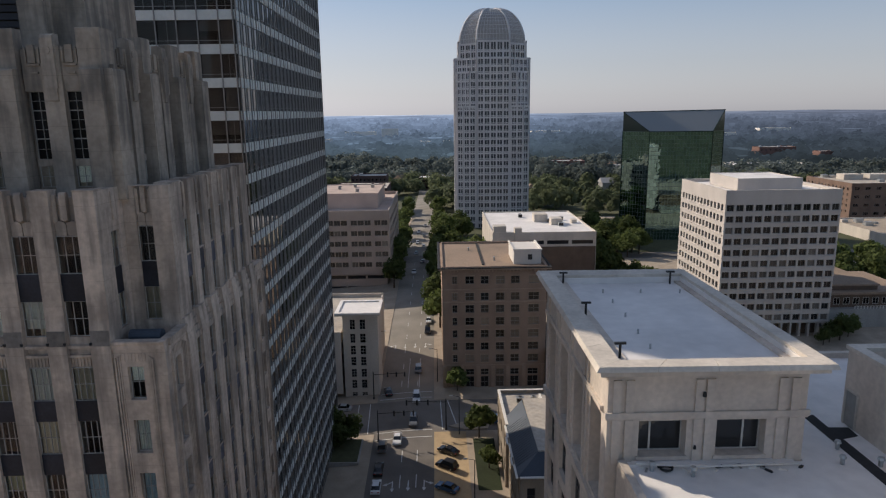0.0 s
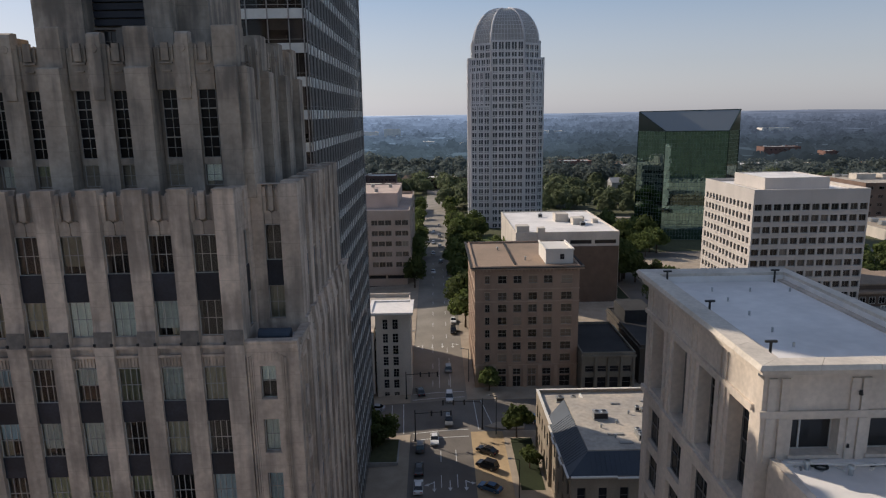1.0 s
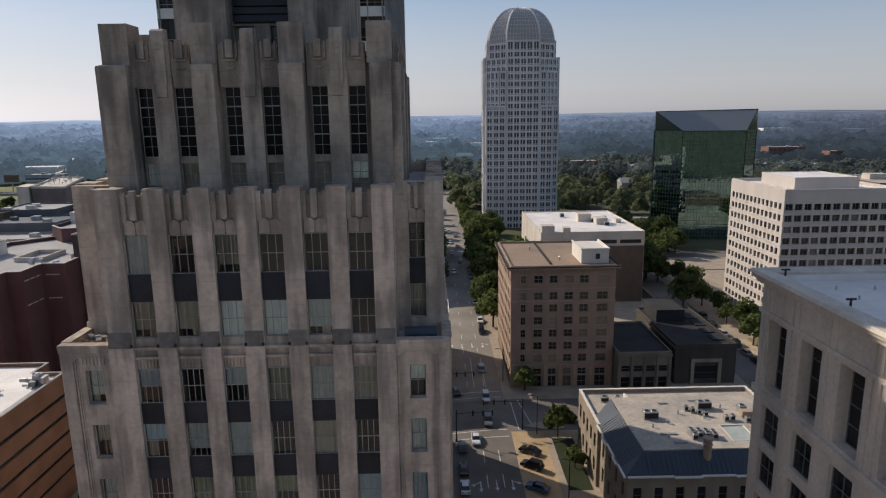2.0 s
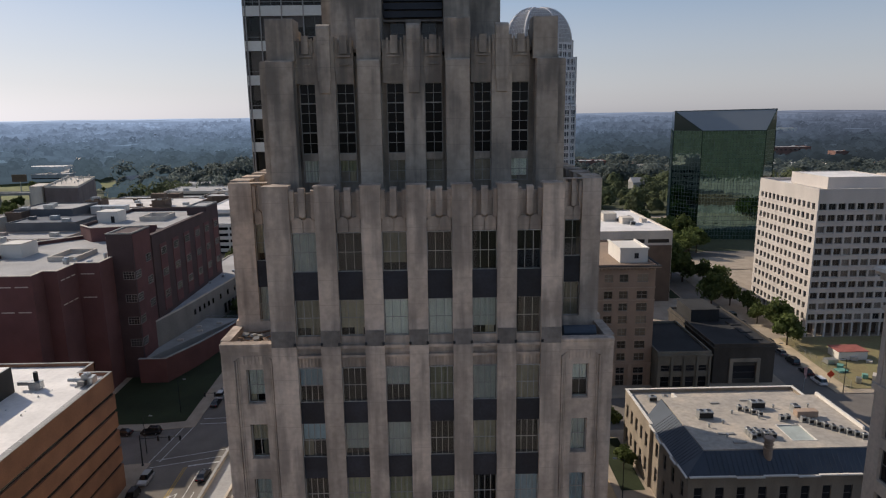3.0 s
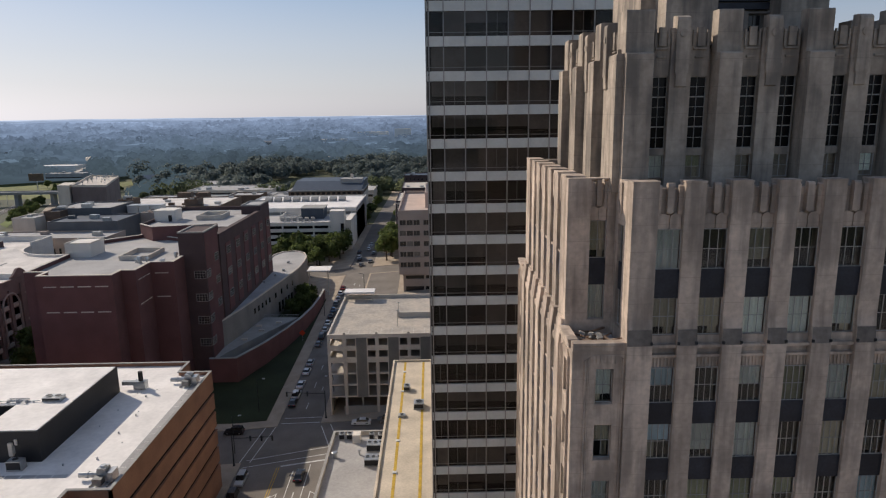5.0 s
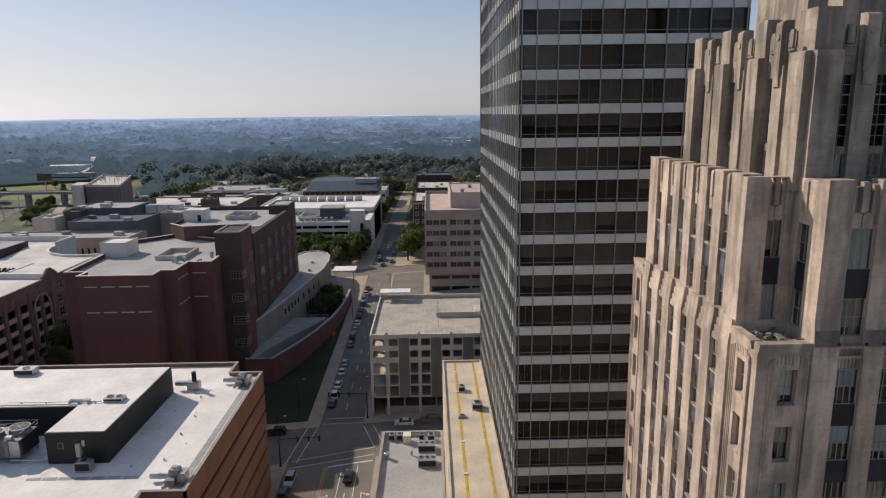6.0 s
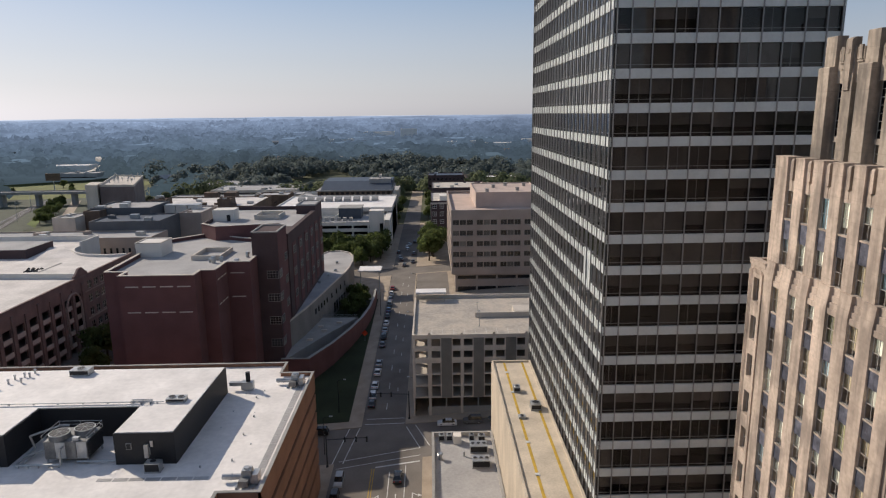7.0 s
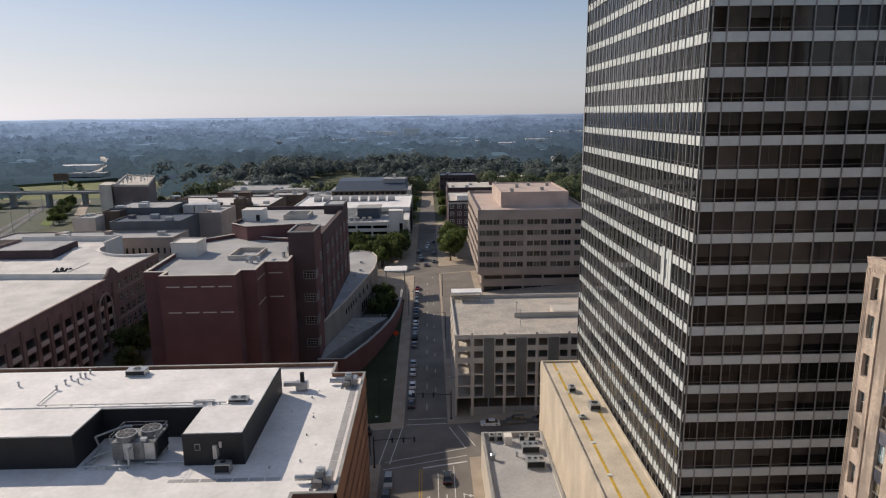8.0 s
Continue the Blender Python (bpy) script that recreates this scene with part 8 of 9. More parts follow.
for k, (x, y, w, d, h, wm) in enumerate(((-182, 478, 22, 20, 17, BROWN_WALL), (-160, 500, 26, 18, 15, CONC_GREY), (-190, 515, 30, 16, 14, CONC), (-152, 452, 14, 30, 18, CONC))):
    hall("brick_hall", x, y, w, d, h, wm, GREY_ROOF, "small flat-roofed town block with roof units", rows=2, n=6)
hall("pale_deck", -215, 560, 70, 40, 15, CONC, GREY_ROOF, "pale concrete parking deck with bands", rows=3, band=True)
hall("pale_deck", -260, 640, 60, 40, 13, CONC_GREY, GREY_ROOF, "long grey hall with flat roof", rows=2, band=True)
hall("sports_hall", -527, 872, 50, 24, 9, CONC_GREY, GREY_ROOF, "low grey hall near a scoreboard", rows=1, band=True)
# east side
th, m, h = hall("brick_office_block", 290, 402, 90, 48, 20, BROWN_BRICK, COURT_ROOF, "brown brick office block with roof plant", rows=5, n=14, top=30.5)
for x, y, w, d in ((-34, 2, 12, 8), (-19, 0, 18, 9)):
    part("plant_room", Form().box(x, y, h, x + w, y + d, h + 3.4), CONC, th, m=m)
for j in range(5):
    for i in range(12):
        put("window", window_mesh(1.5, 1.7, 1, 1, 0.1, 0.1, SASH, WIN), th, pose(244.94, 426 - 2.6 - 3.7 * i - (0.4 if i % 2 else 0), 13.6 + 3.3 * j, 0, 0, -90))
hall("pale_parking_deck", 238, 318, 46, 70, 5, CONC, WALK, "pale concrete ramp deck with low parapets", rows=1, band=True, top=14.5)
th = thing("station_hall", 138, 208, gz(138, 208), "low dark-windowed hall with tan roof above a concrete base", "building")
part("base", Form().box(121.0, 193.9, 6, 156, 222, 13.0), CONC_GREY, th)
part("upper_floor", Form().box(121.0, 196.0, 13.0, 150, 221, 17.4), BROWN_WALL, th)
part("ledge_roof", Form().box(120.6, 194.8, 17.4, 151, 221.4, 18.2), TAN_ROOF, th, "grey-tan projecting ledge roof")
part("clerestory", Form().box(121.0, 197.6, 18.2, 140, 220.4, 19.6), BROWN_WALL, th)
part("roof", Form().box(120.6, 197.2, 19.6, 140.4, 220.8, 20.1), TAN_ROOF, th)
for i in range(9):
    put("window", window_mesh(2.0, 2.2, 2, 1, 0.1, 0.1, SASH_LIGHT, WIN), th, pose(122.2 + 3.1 * i, 195.94, 14.0))
part("guard_rail", Form().box(131, 194.0, 13.85, 156, 194.1, 13.97), WHITE_WALL, th)
for i in range(26):
    part("rail_post", Form().box(131 + i, 194.0, 13.0, 131.22 + i, 194.12, 13.86), WHITE_WALL, th)
for i, (x, y, s) in enumerate(((116.5, 182.0, 0.62), (120.5, 183.5, 0.7), (124.6, 186.0, 0.66), (113.5, 180.0, 0.5), (128.0, 189.5, 0.5))):
    tree(x, y, s, i)
hall("long_white_hall", 400, 800, 110, 40, 14, WHITE_WALL, WHITE_ROOF, "long white school building", rows=2, n=10)
hall("brick_school", 520, 1000, 56, 24, 22, BRICK, GREY_ROOF, "red brick school building", rows=3, n=8)
hall("brick_school", 585, 960, 44, 20, 17, BRICK, GREY_ROOF, "red brick school building", rows=2, n=8)
hall("brick_flats", 150, 760, 44, 24, 20, BRICK, GREY_ROOF, "red brick flats with grey roof", rows=3, n=8)
hall("pale_villa", 210, 770, 40, 20, 14, CONC, GREY_ROOF, "pale stone villa among trees", rows=2, n=7)
for x, y, w, d, h in ((-218, 1960, 90, 30, 20), (-128, 1900, 46, 30, 30), (5, 1500, 120, 40, 16), (80, 1430, 70, 40, 14), (189, 1550, 80, 30, 16),
                      (-600, 985, 60, 30, 10), (760, 1750, 80, 30, 16), (980, 1900, 90, 30, 18), (620, 1500, 50, 24, 12), (-300, 1700, 70, 30, 14), (330, 1950, 90, 40, 16)):
    hall("white_warehouse", x, y, w, d, h, WHITE_WALL, WHITE_ROOF, "white warehouse roof among distant trees", rows=0)
rh = random.Random(9)
for i in range(80):
    d, a = rh.uniform(520, 1700), rh.uniform(-0.7, 0.75)
    x, y = d * math.sin(a) - 40, d * math.cos(a)
    if any(u - 12 <= x <= w + 12 and v - 12 <= y <= q + 12 for u, v, w, q in OPEN):
        continue
    house(x, y, rh.uniform(12, 22), rh.uniform(9, 13), rh.uniform(7, 12), rh.choice((WHITE_WALL, CONC, CONC, CONC_GREY)), rh.choice((GREY_ROOF, GREY_ROOF, TAN_ROOF, WHITE_ROOF)), rh.uniform(0, 180))
# railway viaduct
for i, way in enumerate(([(-345, 398), (-363, 444), (-381, 488), (-397, 525), (-409, 556), (-421, 590), (-436, 640)], [(-357, 410), (-374, 455), (-391, 499), (-405, 536), (-415, 562), (-426, 592), (-441, 642)])):
    th = thing("railway_track", -400, 500, gz(-400, 500), "pale ballasted railway track curving through scrub", "railway track", "railway tracks")
    bed = Form()
    for x, y in way:
        z = gz(x, y)
        bed.v += [(x - 3.0, y, z - 0.3), (x - 2.2, y, z + 0.45), (x + 2.2, y, z + 0.45), (x + 3.0, y, z - 0.3)]
    bed.f = [(4 * k + c, 4 * k + c + 1, 4 * k + c + 5, 4 * k + c + 4) for k in range(len(way) - 1) for c in range(3)]
    bed.m = [0] * len(bed.f)
    for o in (-0.8, 0.8):
        rail = Form()
        for (x0, y0), (x1, y1) in zip(way, way[1:]):
            rail.rod((x0 + o, y0, gz(x0, y0) + 0.55), (x1 + o, y1, gz(x1, y1) + 0.55), 0.12, 4)
        part("rail", rail, STEEL, th, "steel rail")
    part("track_bed", bed, mat("brown-grey ballast", (0.17, 0.155, 0.14), 0.95, 0.3, 0.3, 3, 0.2), th)
for x, y in ((-352, 428), (-372, 480), (-396, 538)):
    th = thing("railway_post", x, y, gz(x, y), "tall thin steel post beside the tracks", "post", "railway posts")
    part("post", Form().tube(x, y, gz(x, y), gz(x, y) + 15, 0.25, 0.15, 6), STEEL, th)
th = thing("billboard", -482, 725, gz(-482, 725), "dark billboard on a single post by the meadow", "billboard")
part("post", Form().tube(-482, 725, gz(-482, 725) - 1, 8, 0.5, 0.5, 8), STEEL, th)
part("panel", Form().box(-490, 724, 7, -474, 725, 15), BROWN_WALL, th)
th = thing("road_viaduct", -440, 560, gz(-440, 560), "concrete viaduct crossing the railway", "bridge")
part("deck", Form().box(-560, 585, 8.0, -340, 597, 9.4).box(-560, 584.6, 9.4, -340, 585, 10.3).box(-560, 597, 9.4, -340, 597.4, 10.3), CONC_GREY, th)
for i in range(7):
    part("bridge_pier", Form().box(-550 + 32 * i, 588, -6, -547 + 32 * i, 594, 8.0), CONC_GREY, th)


# ---------------------------------------------------------------- parked and waiting cars
CAR_PAINT = {k: mat(k + " car paint", c, 0.25, 0.05, 1, 4, 0, spec=0.6) for k, c in
             (("white", (0.70, 0.70, 0.70)), ("silver", (0.40, 0.41, 0.42)), ("black", (0.02, 0.02, 0.022)), ("grey", (0.13, 0.135, 0.14)), ("blue", (0.06, 0.12, 0.22)), ("brown", (0.16, 0.13, 0.09)), ("red", (0.25, 0.03, 0.025)))}
LAMP_RED = mat("tail lamp", (0.30, 0.01, 0.01), 0.3, 0.1, 1, 4, 0)
LAMP_CLEAR = mat("headlamp", (0.6, 0.6, 0.58), 0.2, 0.1, 1, 4, 0)


def side_form(pts, w0, w1):
    """A shape from its side outline (y, z, narrowing), drawn across the width."""
    n = len(pts)
    f = Form()
    vs = [(-(w0 if k == 0 else w1) / 2, y, z) for y, z, k in pts] + [((w0 if k == 0 else w1) / 2, y, z) for y, z, k in pts]
    return f.add(vs, [tuple(range(n)), tuple(range(2 * n - 1, n - 1, -1))] + [(i, n + i, n + (i + 1) % n, (i + 1) % n) for i in range(n)])


BODY = [(-2.28, 0.30, 0), (-2.32, 0.62, 0), (-2.22, 0.86, 1), (-1.55, 0.94, 1), (0.95, 0.93, 1), (1.95, 0.80, 1), (2.26, 0.66, 0), (2.30, 0.32, 0), (1.9, 0.22, 0), (-1.9, 0.22, 0)]
GLASS = [(-1.75, 0.93, 0), (-1.15, 1.40, 1), (0.35, 1.42, 1), (1.10, 0.92, 0)]
SUV_GLASS = [(-2.15, 0.93, 0), (-1.85, 1.62, 1), (0.45, 1.64, 1), (1.10, 0.92, 0)]
ROOF = [(-1.12, 1.40, 0), (-1.05, 1.45, 1), (0.25, 1.47, 1), (0.36, 1.42, 0)]
SUV_ROOF = [(-1.85, 1.62, 0), (-1.75, 1.70, 1), (0.35, 1.70, 1), (0.45, 1.64, 0)]
WHEEL = Form()
for k in range(1):
    WHEEL.rod((-0.1, 0, 0), (0.1, 0, 0), 0.33, 14).rod((-0.11, 0, 0), (0.11, 0, 0), 0.2, 10, 1)
CAR_MESH = {"glass": side_form(GLASS, 1.62, 1.25).mesh("glasshouse", CAR_GLASS), "suv_glass": side_form(SUV_GLASS, 1.66, 1.40).mesh("glasshouse", CAR_GLASS),
            "wheel": WHEEL.mesh("wheel", TYRE, STEEL), "head": Form().box(-0.2, -0.05, -0.07, 0.2, 0.05, 0.07).mesh("headlight", LAMP_CLEAR), "tail": Form().box(-0.2, -0.05, -0.08, 0.2, 0.05, 0.08).mesh("tail_light", LAMP_RED)}


def car(x, y, turn, colour, kind="sedan", where="parked at the kerb"):
    """turn 0: nose to +y."""
    z = gz(x, y) + 0.03
    th = thing("car", x, y, z, f"{colour} {kind} {where}", "car", "cars", turn=turn)
    m = pose(x, y, z, 0, 0, turn)
    s = Matrix.Diagonal((1.04, 1.02, 1.12 if kind != "sedan" else 1.0, 1))
    key = ("body", colour)
    if key not in CAR_MESH:
        CAR_MESH[key] = side_form(BODY, 1.80, 1.66).mesh("body", CAR_PAINT[colour])
        CAR_MESH[("roof", colour)] = side_form(ROOF, 1.24, 1.16).mesh("roof", CAR_PAINT[colour])
        CAR_MESH[("suvroof", colour)] = side_form(SUV_ROOF, 1.40, 1.30).mesh("roof", CAR_PAINT[colour])
    put("body", CAR_MESH[key], th, m @ s)
    put("glasshouse", CAR_MESH["glass" if kind == "sedan" else "suv_glass"], th, m @ s)
    put("roof", CAR_MESH[("roof" if kind == "sedan" else "suvroof", colour)], th, m @ s)
    for a in (-0.82, 0.82):
        for b in (-1.42, 1.42):
            put("wheel", CAR_MESH["wheel"], th, m @ pose(a, b, 0.33))
        put("headlight", CAR_MESH["head"], th, m @ pose(a * 0.75, 2.26, 0.66))
        put("tail_light", CAR_MESH["tail"], th, m @ pose(a * 0.75, -2.30, 0.74))


# eastern street
for x, y, r, c, k, w in ((-9.2, 131.0, 180, "white", "sedan", "waiting at the crossing"), (-5.9, 138.6, 180, "grey", "SUV", "crossing the junction"), (-5.5, 150.2, 180, "white", "van", "entering the junction"),
                         (-5.4, 167.6, 0, "silver", "SUV", "driving up the street"), (-12.3, 128.4, 0, "grey", "SUV", "parked at the kerb"), (-12.4, 119.9, 0, "black", "sedan", "parked at the kerb"),
                         (-12.4, 113.8, 0, "white", "sedan", "parked at the kerb"), (1.9, 125.8, 52, "black", "sedan", "in an angled bay"), (1.5, 120.2, 55, "black", "SUV", "in an angled bay"),
                         (1.4, 112.7, 58, "blue", "sedan", "in an angled bay"), (-23.6, 147.6, 85, "silver", "sedan", "on the cross street"), (-12.8, 154.6, 10, "black", "sedan", "by the stair tower"),
                         (-27, 138.5, 88, "white", "SUV", "on the cross street"), (12, 138.2, 90, "blue", "van", "by the courthouse"), (-12.4, 106, 0, "black", "SUV", "parked at the kerb"), (1.4, 105.5, 58, "silver", "sedan", "in an angled bay")):
    car(x, y, r, c, k, w)
rc = random.Random(21)
for i in range(9):
    car(-3.0 + rc.uniform(-0.2, 0.2), 196 + 9.5 * i, rc.choice((0, 180)), rc.choice(("silver", "white", "black", "grey")), rc.choice(("sedan", "SUV")))
for i in range(8):
    car((-9.5, -6.2)[i % 2], 268 + 15 * i + rc.uniform(-3, 3), (180, 0)[i % 2], rc.choice(("white", "silver", "grey")), "sedan", "driving up the street")
# western street
for y, c, k in ((161.2, "black", "sedan"), (165.6, "white", "SUV"), (172.0, "white", "sedan"), (180.6, "white", "sedan"), (186.8, "silver", "sedan"), (201.6, "grey", "sedan"), (208, "black", "SUV"), (214.4, "silver", "sedan"),
                (221, "white", "sedan"), (228.4, "black", "sedan"), (235, "blue", "sedan"), (241.6, "grey", "SUV"), (248, "silver", "sedan"), (255, "white", "sedan"), (262, "red", "sedan")):
    car(-85.4, y, 0, c, k)
for x, y, r, c, k, w in ((-77.1, 127.0, 0, "black", "sedan", "waiting at the stop line"), (-89.4, 127.2, 180, "silver", "pickup", "parked at the kerb"), (-89.6, 121, 180, "black", "SUV", "parked at the kerb"),
                         (-66.2, 147.9, 90, "white", "sedan", "parked at the kerb"), (-60.0, 148.0, 90, "grey", "SUV", "parked at the kerb"), (-54, 148.0, 90, "grey", "sedan", "parked at the kerb"), (-97, 148.2, 90, "black", "SUV", "parked at the kerb"),
                         (-104, 148.2, 90, "black", "sedan", "parked at the kerb")):
    car(x, y, r, c, k, w)
for y, c, k in ((156, "white", "pickup"), (161.8, "black", "sedan"), (168.6, "black", "SUV"), (174.8, "grey", "sedan"), (182, "black", "SUV"), (190, "silver", "sedan"), (198.5, "black", "sedan"), (206, "grey", "SUV")):
    car(71.0, y, 0, c, k)
for i in range(3):
    car(63.2, 192 + 9 * i, 180, rc.choice(("black", "grey", "silver")), "sedan")
for i in range(10):
    car(-84 + rc.uniform(-2, 6), 300 + 6 * i, 0, rc.choice(("black", "grey", "white")), "sedan")


# ---------------------------------------------------------------- street furniture
POLE = mat("dark street pole", (0.035, 0.035, 0.035), 0.5, 0.2, 1, 6, 0, metal=0.4)


def signal(x, y, turn, arm):
    """A traffic signal: upright, mast arm and hanging heads."""
    z = gz(x, y)
    th = thing("traffic_signal", x, y, z, "dark traffic signal with long mast arm", "traffic light", "traffic signals", turn=turn)
    m = pose(x, y, z, 0, 0, turn)
    part("pole", Form().tube(0, 0, 0, 7.4, 0.16, 0.11, 10), POLE, th, m=m)
    part("arm", Form().rod((0, 0, 6.6), (-arm, 0, 7.0), 0.08, 8), POLE, th, m=m)
    for u in (0.45, 0.72, 0.98):
        part("signal_head", Form().box(-arm * u - 0.18, -0.15, 6.0, -arm * u + 0.18, 0.15, 7.2), BLACK, th, m=m)
    part("base", Form().tube(0, 0, 0, 0.5, 0.3, 0.25, 10), POLE, th, m=m)


def lamp_post(x, y, turn=0.0, h=9.0):
    z = gz(x, y)
    th = thing("street_lamp", x, y, z, "dark metal street lamp with curved arm", "street lamp", "street lamps", turn=turn)
    m = pose(x, y, z, 0, 0, turn)
    part("pole", Form().tube(0, 0, 0, h, 0.11, 0.07, 8), POLE, th, m=m)
    part("arm", Form().rod((0, 0, h), (1.6, 0, h + 0.35), 0.05, 6), POLE, th, m=m)
    part("lamp_head", Form().box(1.4, -0.14, h + 0.24, 2.1, 0.14, h + 0.42), STEEL, th, m=m)


signal(-75.4, 152.2, 0, 9.5)
signal(-92.8, 133.6, 180, 9.0)
signal(-13.4, 131.6, 180, 8.0)
signal(1.6, 135.6, 0, 9.0)
signal(-16.2, 152.0, 180, 8.0)
for x, y, r in ((-73.8, 156, 180), (-93.5, 158, 0), (-75.4, 205, 180), (-75.4, 250, 180), (-88.0, 230, 0), (4.5, 133.2, 180), (6.4, 108, 180), (-16.6, 175, 0), (-0.2, 160, 180), (-0.2, 225, 180), (60.8, 160, 0), (73.5, 150, 180), (-94.2, 139, 0)):
    lamp_post(x, y, r)
th = thing("warning_sign", -91.5, 206.5, gz(-91.5, 206.5), "orange diamond warning sign on a post", "road sign")
part("post", Form().tube(-91.5, 206.5, gz(-91.5, 206.5), gz(-91.5, 206.5) + 2.2, 0.05, 0.05, 6), STEEL, th)
part("board", Form().prism([(-0.75, -0.03), (0.75, -0.03), (0.75, 0.03), (-0.75, 0.03)], -0.75, 0.75), mat("orange sign", (0.6, 0.06, 0.02), 0.5, 0.05, 1, 4, 0), th, m=pose(-91.5, 206.42, gz(-91.5, 206.5) + 2.9, 0, 45, 0))
th = thing("corner_planter", -23.5, 127.5, gz(-23, 127), "raised concrete planter bed with dark soil", "planter")
part("bed", Form().box(-30.5, 122.5, gz(-24, 127), -16.8, 132.4, gz(-24, 127) + 1.1), CONC_GREY, th)
part("soil", Form().box(-30.2, 122.8, gz(-24, 127) + 1.1, -17.1, 132.1, gz(-24, 127) + 1.2), GROUND, th)
th = thing("traffic_island", 3.4, 141, gz(3, 141), "pale concrete corner apron", "kerb", kind="structure")
part("slab", Form().prism([(2.2, 136.6), (6.2, 135.0), (11, 135.2), (11.5, 137.2), (5.4, 138.6)], gz(5, 137) - 0.3, gz(5, 137) + 0.2), WALK, th)


GREEN_STACK = mat("faded green wrap", (0.16, 0.34, 0.28), 0.6, 0.2, 1, 5, 0.1)


# ---------------------------------------------------------------- roof plant
def unit(x, y, z, w, d, h, turn=0.0, fans=1, name="roof_unit", label="grey metal rooftop air-conditioning unit"):
    th = thing(name, x, y, z, label, "air conditioner", "rooftop units", turn=turn)
    m = pose(x, y, z, 0, 0, turn)
    part("casing", Form().box(-w / 2, -d / 2, 0.12, w / 2, d / 2, h), STEEL, th, m=m)
    part("skid", Form().box(-w / 2 - 0.05, -d / 2 - 0.05, 0, w / 2 + 0.05, d / 2 + 0.05, 0.12), CONC_GREY, th, m=m)
    part("grille", Form().box(-w / 2 + 0.08, -d / 2 - 0.03, 0.25, w / 2 - 0.08, -d / 2, h - 0.15), BLACK, th, m=m)
    for i in range(fans):
        c = -w / 2 + w * (i + 0.5) / fans
        r = min(w / fans, d) * 0.38
        part("fan_ring", Form().tube(c, 0, h, h + 0.12, r, r, 14), STEEL, th, m=m)
        part("fan", Form().tube(c, 0, h + 0.121, h + 0.13, r * 0.85, r * 0.85, 14), BLACK, th, m=m)


def vent(x, y, z, h=0.8, r=0.18, cap=True):
    th = thing("roof_vent", x, y, z, "small metal roof vent pipe", "vent", "roof vents")
    part("pipe", Form().tube(x, y, z, z + h, r, r, 8), STEEL, th)
    if cap:
        part("cap", Form().tube(x, y, z + h, z + h + 0.15, r * 1.7, r * 1.2, 8), STEEL, th)


DARK_STEEL = mat("stained galvanised steel", (0.22, 0.22, 0.215), 0.5, 0.4, 0.8, 5, 0.1, metal=0.4, streak=0.3)


